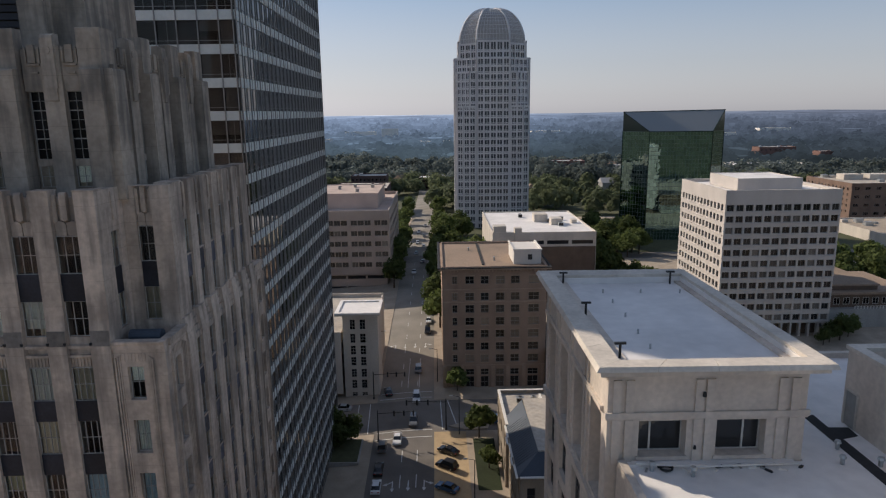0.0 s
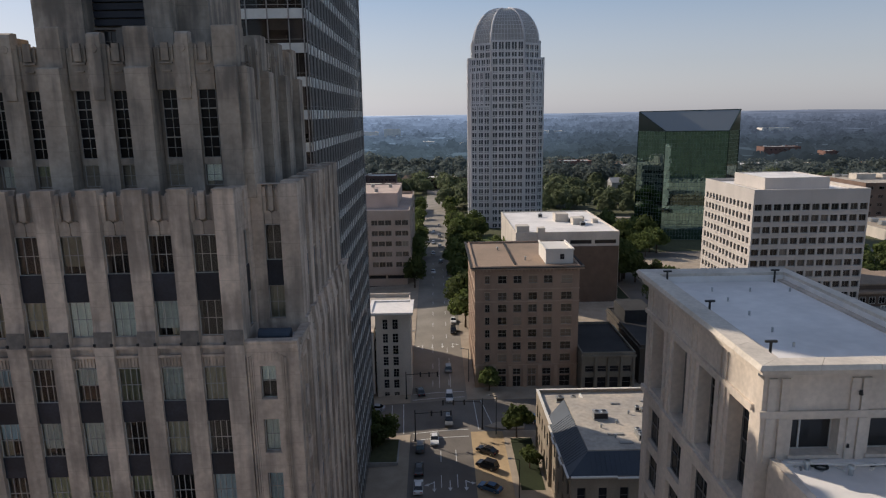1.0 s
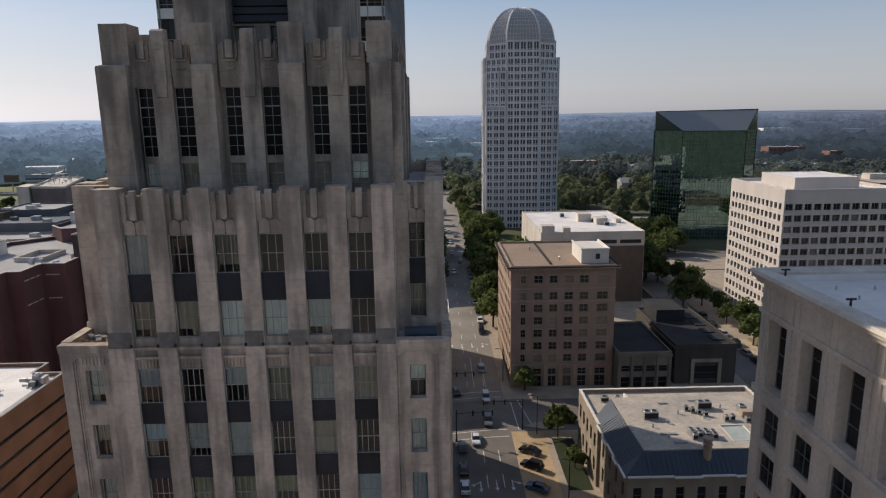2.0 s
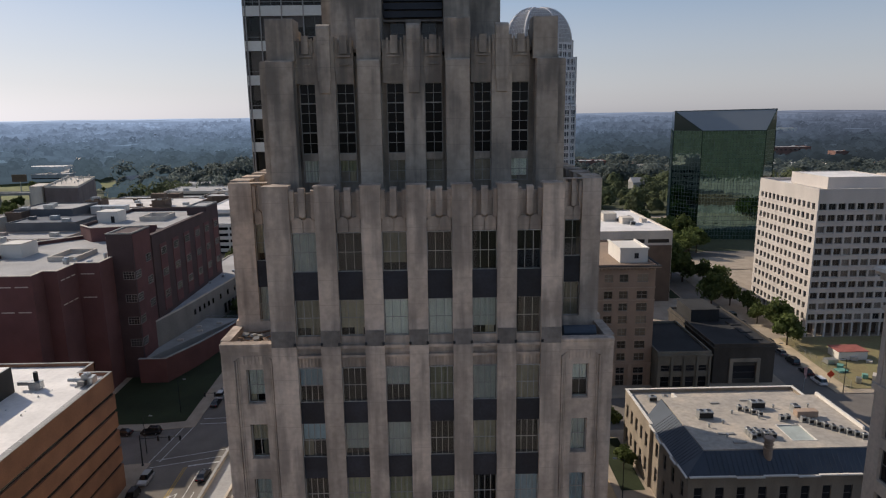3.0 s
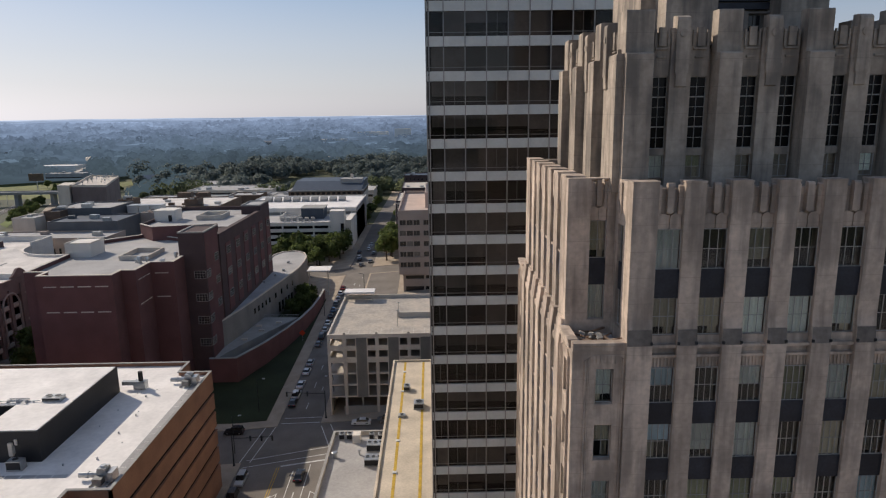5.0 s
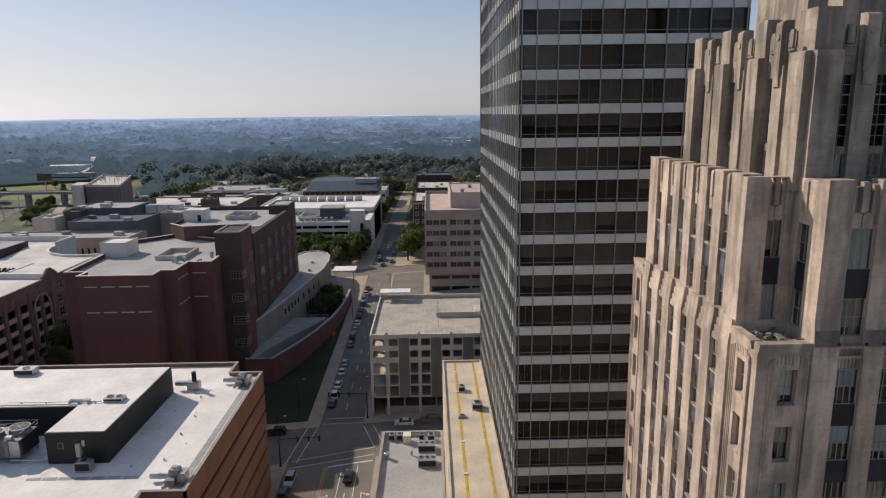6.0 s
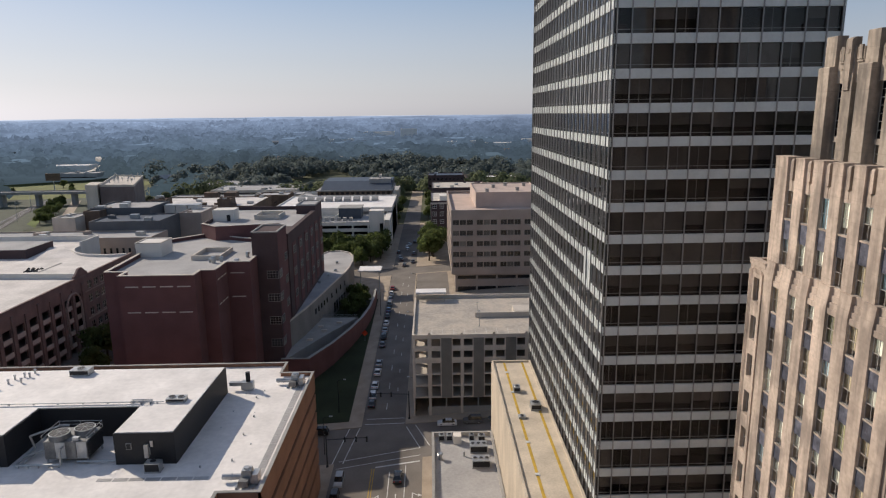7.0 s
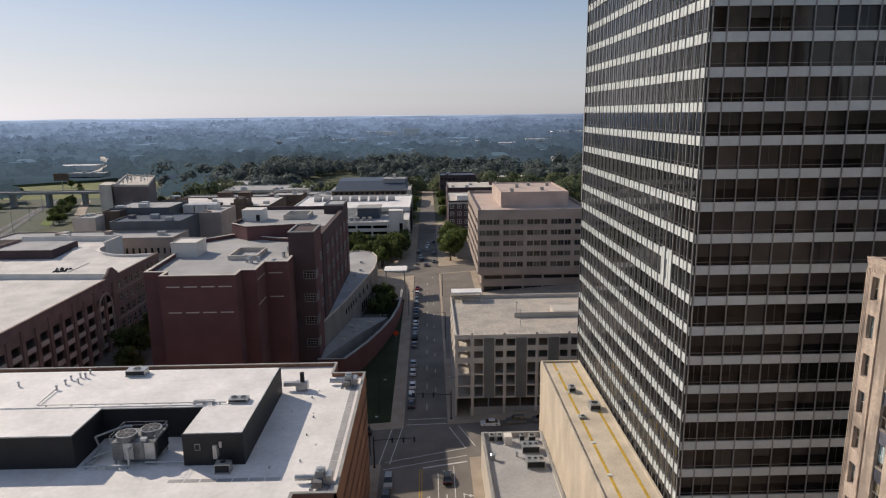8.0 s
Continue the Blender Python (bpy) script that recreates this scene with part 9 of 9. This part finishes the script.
def cooling_tower(x, y, z):
    th = thing("cooling_tower", x, y, z, "stained galvanised twin-fan cooling tower with pipes and rails", "cooling tower")
    part("casing", Form().box(x - 3.2, y - 2.3, z + 0.8, x + 3.2, y + 2.3, z + 3.6), DARK_STEEL, th)
    for i in range(4):
        part("casing_panel", Form().box(x - 3.1 + 1.57 * i, y - 2.36, z + 0.9, x - 1.62 + 1.57 * i, y - 2.3, z + 3.5), STEEL if i % 2 else DARK_STEEL, th)
    for i in range(8):
        part("louvre", Form().box(x + 3.2, y - 2.2, z + 1.0 + 0.32 * i, x + 3.32, y + 2.2, z + 1.16 + 0.32 * i), BLACK, th)
    for a in (-3.0, 3.0):
        for b in (-2.1, 2.1):
            part("leg", Form().box(x + a - 0.12, y + b - 0.12, z, x + a + 0.12, y + b + 0.12, z + 0.8), STEEL, th)
    for a in (-1.5, 1.5):
        part("fan_cowl", Form().tube(x + a, y + a * 0.55, z + 3.6, z + 4.3, 1.55, 1.42, 24), DARK_STEEL, th)
        part("cowl_rim", Form().tube(x + a, y + a * 0.55, z + 4.3, z + 4.42, 1.5, 1.5, 24), STEEL, th)
        part("fan_grille", Form().tube(x + a, y + a * 0.55, z + 4.42, z + 4.44, 1.36, 1.36, 24), BLACK, th)
        for k in range(4):
            t = math.pi * k / 4
            part("grille_bar", Form().rod((x + a - 1.4 * math.cos(t), y + a * 0.55 - 1.4 * math.sin(t), z + 4.46), (x + a + 1.4 * math.cos(t), y + a * 0.55 + 1.4 * math.sin(t), z + 4.46), 0.025, 4), STEEL, th)
        part("motor", Form().box(x + a - 0.5, y - 2.1, z + 3.6, x + a + 0.4, y - 1.5, z + 4.1), STEEL, th)
    for h in (4.1, 4.65):
        for p, q in (((-3.3, -2.4), (-3.3, 2.4)), ((-3.3, 2.4), (3.3, 2.4)), ((3.3, 2.4), (3.3, -2.4))):
            part("rail", Form().rod((x + p[0], y + p[1], z + h), (x + q[0], y + q[1], z + h), 0.035, 5), STEEL, th)
    for a, b in ((-3.3, -2.4), (-3.3, 0), (-3.3, 2.4), (0, 2.4), (3.3, 2.4), (3.3, 0), (3.3, -2.4)):
        part("rail_post", Form().rod((x + a, y + b, z + 3.6), (x + a, y + b, z + 4.65), 0.035, 5), STEEL, th)
    for k in range(9):
        part("ladder_rung", Form().rod((x + 3.5, y - 2.6, z + 0.4 + 0.4 * k), (x + 3.5, y - 2.1, z + 0.4 + 0.4 * k), 0.03, 4), STEEL, th)
    # pipe runs on low stands
    runs = (((-0.4, -2.4, 2.8), (-0.4, -3.2, 2.8), (-0.4, -3.4, 0.5), (-7.2, -3.4, 0.5), (-7.2, -2.6, 0.5)), ((-7.0, -2.8, 0.6), (-7.0, 1.6, 0.6), (-7.6, 1.6, 2.6), (-4.8, 5.0, 2.6), (-3.4, 5.0, 2.6)),
            ((-6.2, -3.0, 0.5), (-6.2, 0.5, 0.5), (-3.4, 0.5, 1.4)), ((-6.6, -1.4, 0.9), (-3.6, 2.0, 0.9)), ((1.6, -2.5, 0.5), (9.0, -2.6, 0.5)))
    for run in runs:
        f = Form()
        for p, q in zip(run, run[1:]):
            f.rod((x + p[0], y + p[1], z + p[2]), (x + q[0], y + q[1], z + q[2]), 0.17, 8)
        part("pipe", f, STEEL, th)
    for k in range(5):
        part("pipe_stand", Form().box(x - 6.8 + 1.5 * k, y - 3.5, z, x - 6.65 + 1.5 * k, y - 3.3, z + 0.45), STEEL, th)


def air_handler(x, y, z, turn=0.0):
    """A rooftop air handler: fan box, motor box, intake cone and duct on a frame."""
    th = thing("air_handler", x, y, z, "grey rooftop air handler with side duct", "air conditioner", "air handlers", turn=turn)
    m = pose(x, y, z, 0, 0, turn)
    for a in (-1.3, 1.1):
        part("skid_rail", Form().box(a, -1.5, 0, a + 0.2, 1.5, 0.3), STEEL, th, m=m)
    part("fan_box", Form().prism([(-0.9, -0.4), (0.9, -0.4), (0.9, 1.4), (-0.9, 1.4)], 0.3, 2.1, 0, [(-0.6, -0.2), (0.6, -0.2), (0.6, 1.2), (-0.6, 1.2)]), STEEL, th, m=m)
    part("motor_box", Form().box(-0.8, -1.5, 0.3, 0.5, -0.4, 1.2), DARK_STEEL, th, m=m)
    part("side_box", Form().box(0.9, -0.6, 0.3, 1.7, 1.2, 1.7), STEEL, th, m=m)
    part("duct", Form().rod((-0.9, 0.6, 0.8), (-3.6, 0.6, 0.8), 0.42, 10), STEEL, th, m=m)
    part("collar", Form().rod((-2.2, 0.6, 0.8), (-2.35, 0.6, 0.8), 0.5, 10), STEEL, th, m=m)
    part("cap", Form().tube(0.0, 0.5, 2.1, 2.35, 0.5, 0.4, 10), STEEL, th, m=m)


cooling_tower(-124.5, 96.2, 23.7)
unit(-110.6, 91.4, 23.7, 2.2, 1.4, 1.5)
air_handler(-95.9, 87.4, 23.7)
air_handler(-96.0, 121.4, 23.7)
unit(-111.6, 104.2, 28.82, 3.0, 1.7, 0.7, 0, 2)
unit(-133.4, 116.4, 28.82, 3.4, 2.0, 1.1, 0, 1)
th = thing("roof_duct", -104.6, 119.8, 23.7, "bent sheet-metal duct with round stack", "duct")
part("stack", Form().tube(-104.4, 119.8, 23.7, 27.2, 0.42, 0.42, 14), BLACK, th)
part("box", Form().box(-105.6, 119.0, 23.9, -103.4, 120.4, 25.4), STEEL, th)
part("arm", Form().box(-107.9, 119.4, 24.6, -105.6, 120.2, 25.3), STEEL, th)
for x, y in ((-100.4, 108.2), (-100.4, 101.8), (-99.9, 93.7), (-104.1, 92.0), (-102, 116)):
    vent(x, y, 23.7, 0.35, 0.14, False)
for x, y in ((-144.2, 112.5), (-144.2, 114.4), (-142.2, 112.9), (-143.1, 115.4), (-142.2, 115.4), (-142.2, 117.1), (-144.4, 110.1), (-152, 112)):
    vent(x, y, 28.82, 0.75, 0.16)
# low building by the podium
for x, y, w, d in ((-60.5, 123.2, 3.4, 2.4), (-60.4, 117.6, 3.4, 2.4)):
    unit(x, y, 8.2, w, d, 1.5, 0, 3)
for x, y, s in ((-67.8, 127.6, 1.2), (-66.2, 127.6, 1.2), (-59.6, 127.2, 1.4), (-61.6, 127.4, 1.0)):
    unit(x, y, 8.2, s, s, 1.3)
th = thing("roof_box", -64.6, 126.6, 8.2, "white rooftop duct box", "duct")
part("casing", Form().box(-65.4, 125.6, 8.2, -63.8, 127.4, 10.0), WHITE_WALL, th)
vent(-68.2, 120, 8.2, 1.2, 0.4)
vent(-63.5, 121, 8.2, 0.9, 0.2)
# podium
unit(-53.6, 118.5, 22.95, 1.2, 1.6, 1.0)
unit(-51.2, 111.0, 22.95, 1.8, 2.0, 1.1)
unit(-54.1, 107.4, 22.95, 1.2, 1.0, 0.4)
# courthouse roof
for x, y, n in ((21.2, 109.6, 2), (32.4, 113.2, 2), (38.6, 111.2, 1)):
    unit(x, y, 20.0, 1.3 * n, 1.5, 1.4, 0, n)
for i in range(9):
    unit(26.2 + (i % 4) * 1.15, 103.6 - 1.0 * (i // 4) - 0.3 * (i % 4), 20.0, 0.85, 0.85, 1.0, 0, 1)
for i in range(9):
    unit(38.0 + 0.85 * i, 107.4 - 0.8 * i, 20.0, 0.8, 0.8, 0.95, 0, 1)
for i in range(4):
    unit(28.8 + 0.9 * i, 112.4 - 0.8 * i, 20.0, 0.75, 0.75, 0.9, 0, 1)
for x, y in ((34.4, 108.0), (35.6, 108.2)):
    unit(x, y, 20.0, 0.8, 0.8, 1.0, 0, 1)
th = thing("roof_duct", 39.6, 110.0, 20.0, "long tan sheet-metal roof duct", "duct")
part("casing", Form().box(37.6, 108.6, 20.2, 41.4, 110.0, 21.3), TAN_TRIM, th)
for a in (37.9, 40.9):
    part("leg", Form().box(a, 108.8, 20.0, a + 0.2, 109.8, 20.2), STEEL, th)
th = thing("chimney", 26.7, 97.6, 18, "round-capped tan brick chimney", "chimney")
part("shaft", Form().tube(26.7, 97.6, 17.4, 22.0, 0.72, 0.64, 14), TAN_TRIM, th)
for z in (20.4, 21.2):
    part("ring", Form().tube(26.7, 97.6, z, z + 0.18, 0.8, 0.8, 14), TAN_TRIM, th)
part("cap", Form().tube(26.7, 97.6, 22.0, 22.4, 0.88, 0.8, 14), TAN_TRIM, th)
for x, y in ((26.8, 111.0), (30.8, 109.0), (23.6, 107.4), (42, 113), (35.5, 113), (22, 102.2), (20.5, 106)):
    vent(x, y, 20.0, 0.6, 0.15)
for x, y, w in ((22.4, 103.4, 1.4), (23.4, 100.4, 1.1), (25.4, 115.4, 0.8), (31.5, 116.4, 0.9)):
    th = thing("roof_hatch", x, y, 20.0, "low grey roof hatch", "hatch", "roof hatches")
    part("lid", Form().box(x - w, y - 0.3, 20.0, x + w, y + 0.3, 20.22), CONC_GREY, th)
unit(16.8, 124.5, 16.5, 1.6, 1.2, 1.0)
unit(19.6, 124.8, 16.5, 1.0, 1.0, 0.9)
# white-roofed block
for x, y, w in ((44, 246.5, 2.4), (49, 251, 1.6), (34, 259, 1.6), (46.5, 238, 1.8)):
    unit(x, y, 33.2, w, 1.6, 1.4)
# tan block
vent(9, 178, 37.1, 0.8, 0.2)
vent(15, 165, 37.1, 0.9, 0.2)
# cream building: roof posts and pipes
for x, y in ((10.05, 49.9), (18.5, 49.7), (9.95, 41.6), (10.05, 33.8)):
    th = thing("roof_anchor", x, y, 61.46, "dark steel tee-shaped roof anchor", "anchor", "roof anchors")
    part("post", Form().tube(x, y, 61.46, 62.4, 0.08, 0.08, 8), POLE, th)
    part("tee", Form().box(x - 0.32, y - 0.08, 62.4, x + 0.32, y + 0.08, 62.52), POLE, th)
for x, y in ((12.6, 47.4), (15.4, 47.2), (18.3, 47.0), (12.6, 44.7), (12.6, 41.5), (12.4, 38.1), (12.3, 35.5)):
    vent(x, y, 61.46, 0.30, 0.07, False)
for x, y in ((13.4, 31.0), (21.9, 31.9), (23.8, 31.6), (22.6, 33.5), (11.4, 31.6)):
    vent(x, y, 56.0, 0.4, 0.12)
th = thing("roof_walkway", 26, 33, 56.0, "dark grey rubber roof walkway", "walkway")
part("mat", Form().prism([(22.82, 24.0), (23.58, 24.0), (23.62, 34.6), (24.7, 34.9), (24.78, 35.95), (23.6, 36.0), (23.64, 37.7), (22.9, 37.5)], 56.0, 56.03), DARK_ROOF, th)
th = thing("roof_conduit", 12, 32, 56.0, "loose white pipe lying on the roof", "pipe")
part("pipe", Form().rod((10.6, 31.9, 56.25), (14.2, 31.6, 56.2), 0.07, 8).rod((14.2, 31.6, 56.2), (19.5, 31.8, 56.15), 0.06, 8), WHITE_WALL, th)
# rubbish and pipes on the deco tower's corner terraces
rr = random.Random(8)
for i in range(26):
    x, y, z = rr.uniform(-39.6, -37.5), rr.uniform(38.8, 41.0), 60.95 + 0.09 * (i % 6)
    th = thing("roof_debris", x, y, z, ("pale broken board on a rubble heap", "rusty plank on a rubble heap", "grey stone rubble on a terrace")[i % 3], "debris", "terrace debris")
    w, d, h = ((0.5, 0.12, 0.04), (0.7, 0.07, 0.07), (0.16, 0.14, 0.14))[i % 3]
    part("piece", Form().box(-w, -d, 0, w, d, h), (TAN_TRIM, RUST, CONC_GREY)[i % 3], th, m=pose(x, y, z, rr.uniform(-25, 25), rr.uniform(-25, 25), rr.uniform(0, 180)))
th = thing("blue_tank", -18.2, 40.2, 60.95, "long blue-grey tarpaulin roll on a terrace", "tank")
part("roll", Form().rod((-19.5, 39.6, 61.37), (-17.5, 39.6, 61.37), 0.42, 14), SLATE, th)
# building site hut and fence
FLAG_RED = mat("faded red and white cloth", (0.42, 0.12, 0.11), 0.9, 0.2, 2, 6, 0.1, tint=(0.6, 0.5, 0.48))
th = thing("site_hut", 88, 172, gz(88, 172), "low site hut with red-striped roof", "hut")
part("body", Form().box(84.2, 169.3, gz(88, 172), 92.2, 174.4, gz(88, 172) + 2.5), WHITE_WALL, th)
part("roof", Form().box(84.0, 169.1, gz(88, 172) + 2.5, 92.4, 174.6, gz(88, 172) + 2.7), mat("faded red metal", (0.34, 0.12, 0.10), 0.7, 0.2, 0.5, 3, 0.1), th)

th = thing("roof_walkway", -97, 104, 23.7, "grey walkway pads along a roof edge", "walkway")
for i in range(15):
    part("pad", Form().box(-95.4, 86.2 + 2.55 * i, 23.7, -94.3, 88.6 + 2.55 * i, 23.73), GREY_ROOF, th)
for i in range(7):
    part("pad", Form().box(-117.8 + 2.3 * i, 88.7, 23.7, -115.7 + 2.3 * i, 89.5, 23.73), GREY_ROOF, th)
th = thing("wall_hatch", -114.6, 93.2, 26.4, "small pale hatch on a black plant room", "hatch")
part("frame", Form().box(-115.2, 93.15, 26.2, -114.4, 93.3, 27.2), CONC_GREY, th)
part("hatch", Form().box(-115.1, 93.1, 26.3, -114.5, 93.15, 27.1), BLACK, th)
th = thing("wall_vent", -112.0, 93.0, 25.0, "pale upright vent duct on a black wall", "vent")
part("duct", Form().box(-112.5, 92.9, 24.9, -111.9, 93.3, 27.0).box(-111.6, 93.1, 26.6, -111.2, 93.3, 27.5), CONC, th)
th = thing("roof_curb", -130, 110, 28.82, "raised seam across a white roof", "roof seam")
part("seam", Form().box(-164.5, 102.9, 28.82, -117, 103.15, 28.98), WHITE_ROOF, th)
th = thing("roof_pipe", -131, 103.4, 28.82, "thin steel pipe on low feet across a white roof", "pipe")
part("pipe", Form().rod((-144.4, 110.1, 29.15), (-144.0, 103.6, 29.1), 0.09, 8).rod((-144.0, 103.6, 29.1), (-113.4, 103.4, 29.1), 0.09, 8), STEEL, th)
for k in range(8):
    part("foot", Form().box(-142.6 + 4.0 * k, 103.3, 28.82, -142.4 + 4.0 * k, 103.6, 29.04), STEEL, th)
th = thing("pipe_rack", -117.2, 103.6, 28.82, "low steel pipe rack on a white roof", "pipe rack")
for k in range(3):
    part("bar", Form().rod((-118.8, 103.0 + 0.5 * k, 29.25), (-115.4, 103.0 + 0.5 * k, 29.25), 0.07, 6), STEEL, th)
for a in (-118.6, -117.1, -115.6):
    part("post", Form().box(a, 102.95, 28.82, a + 0.12, 104.05, 29.2), STEEL, th)
rs = random.Random(77)
for i in range(8):
    vent(rs.uniform(-106, -96.5), rs.uniform(86, 125), 23.7, 0.1, 0.12, False)
# building site: fence, hut annex, stacked goods
th = thing("site_fence", 77, 168, gz(77, 168), "light wire fence round a building site", "fence")
for i in range(14):
    y = 152.5 + 2.55 * i
    z = gz(77, y)
    part("post", Form().tube(77.0, y, z, z + 2.2, 0.05, 0.05, 6), STEEL, th)
    if i < 13:
        z2 = gz(77, y + 2.55)
        for h in (0.3, 0.9, 1.5, 2.1):
            part("wire", Form().rod((77.0, y, z + h), (77.0, y + 2.55, z2 + h), 0.025, 4), STEEL, th)
for i in range(16):
    x, y = rs.uniform(79, 104), rs.uniform(155, 170)
    z = gz(x, y) + 0.2
    w, d, h = rs.uniform(0.6, 1.6), rs.uniform(0.5, 1.2), rs.uniform(0.5, 1.6)
    th = thing("material_stack", x, y, z, ("stacked pallet of pale blocks", "pallet wrapped in green sheet", "grey machine part on soil", "white bag of sand")[i % 4], "building material", "site materials", turn=rs.uniform(0, 90))
    part("load", Form().box(-w, -d, 0.12, w, d, h), (CONC, GREEN_STACK, STEEL, WHITE_WALL)[i % 4], th, m=pose(x, y, z, 0, 0, rs.uniform(0, 90)))
    part("pallet", Form().box(-w, -d, 0, w, d, 0.12), BARK, th, m=pose(x, y, z))
th = thing("warning_sign", 73.5, 155.6, gz(73.5, 155.6), "orange diamond warning sign on a post", "road sign")
part("post", Form().tube(73.5, 155.6, gz(73.5, 155.6), gz(73.5, 155.6) + 2.2, 0.05, 0.05, 6), STEEL, th)
part("board", Form().prism([(-0.75, -0.03), (0.75, -0.03), (0.75, 0.03), (-0.75, 0.03)], -0.75, 0.75), bpy.data.materials["orange sign"], th, m=pose(73.5, 155.5, gz(73.5, 155.6) + 2.6, 0, 45, 0))
th = thing("flag", 64.6, 152.0, gz(64.6, 152), "limp red and white flag on a slanting pole", "flag")
z = gz(64.6, 152)
part("pole", Form().rod((64.6, 152.0, z), (65.0, 152.0, z + 6.4), 0.06, 8), STEEL, th)
cloth = Form()
for k in range(5):
    cloth.prism([(64.9 - 0.12 * k, 151.95), (65.15 - 0.12 * k, 151.92 + 0.05 * (k % 2)), (65.15 - 0.12 * k, 152.0 + 0.05 * (k % 2)), (64.9 - 0.12 * k, 152.03)], z + 3.2 + 0.3 * k, z + 6.2)
part("cloth", cloth, FLAG_RED, th, "red and white cloth")

# cream building: lamp, cable and litter at the foot of its wall
th = thing("wall_lamp", 14.2, 32.2, 60.1, "small black lamp on a stucco wall", "lamp")
part("bracket", Form().rod((14.2, 32.4, 60.1), (14.2, 32.15, 60.15), 0.03, 6), POLE, th)
part("lamp_head", Form().tube(14.2, 32.1, 60.0, 60.25, 0.11, 0.08, 10), BLACK, th)
th = thing("wall_lamp", 14.0, 32.2, 57.0, "small black lamp on a stucco wall", "lamp")
part("lamp_head", Form().tube(13.9, 32.2, 56.9, 57.1, 0.08, 0.06, 8), BLACK, th)
th = thing("cable_coil", 12.2, 31.5, 56.0, "coil of black cable on a white roof", "cable")
f = Form()
for k in range(40):
    t0, t1 = 2 * math.pi * k / 12, 2 * math.pi * (k + 1) / 12
    f.rod((12.2 + 0.35 * math.cos(t0), 31.6 + 0.25 * math.sin(t0), 56.05 + 0.004 * k), (12.2 + 0.35 * math.cos(t1), 31.6 + 0.25 * math.sin(t1), 56.05 + 0.004 * k), 0.025, 5)
part("cable", f, BLACK, th)
for i in range(22):
    x, y = rs.uniform(10.4, 19.6), 32.05 - abs(rs.gauss(0, 0.35))
    th = thing("roof_litter", x, y, 56.0, ("dark scrap of felt on a roof", "pale broken pipe on a roof", "grey stone chip on a roof")[i % 3], "litter", "litter by the wall")
    w = rs.uniform(0.06, 0.3)
    part("piece", Form().box(-w, -0.06, 0, w, 0.06, rs.uniform(0.03, 0.12)), (DARK_ROOF, WHITE_WALL, CONC_GREY)[i % 3], th, m=pose(x, y, 56.0, 0, 0, rs.uniform(0, 180)))
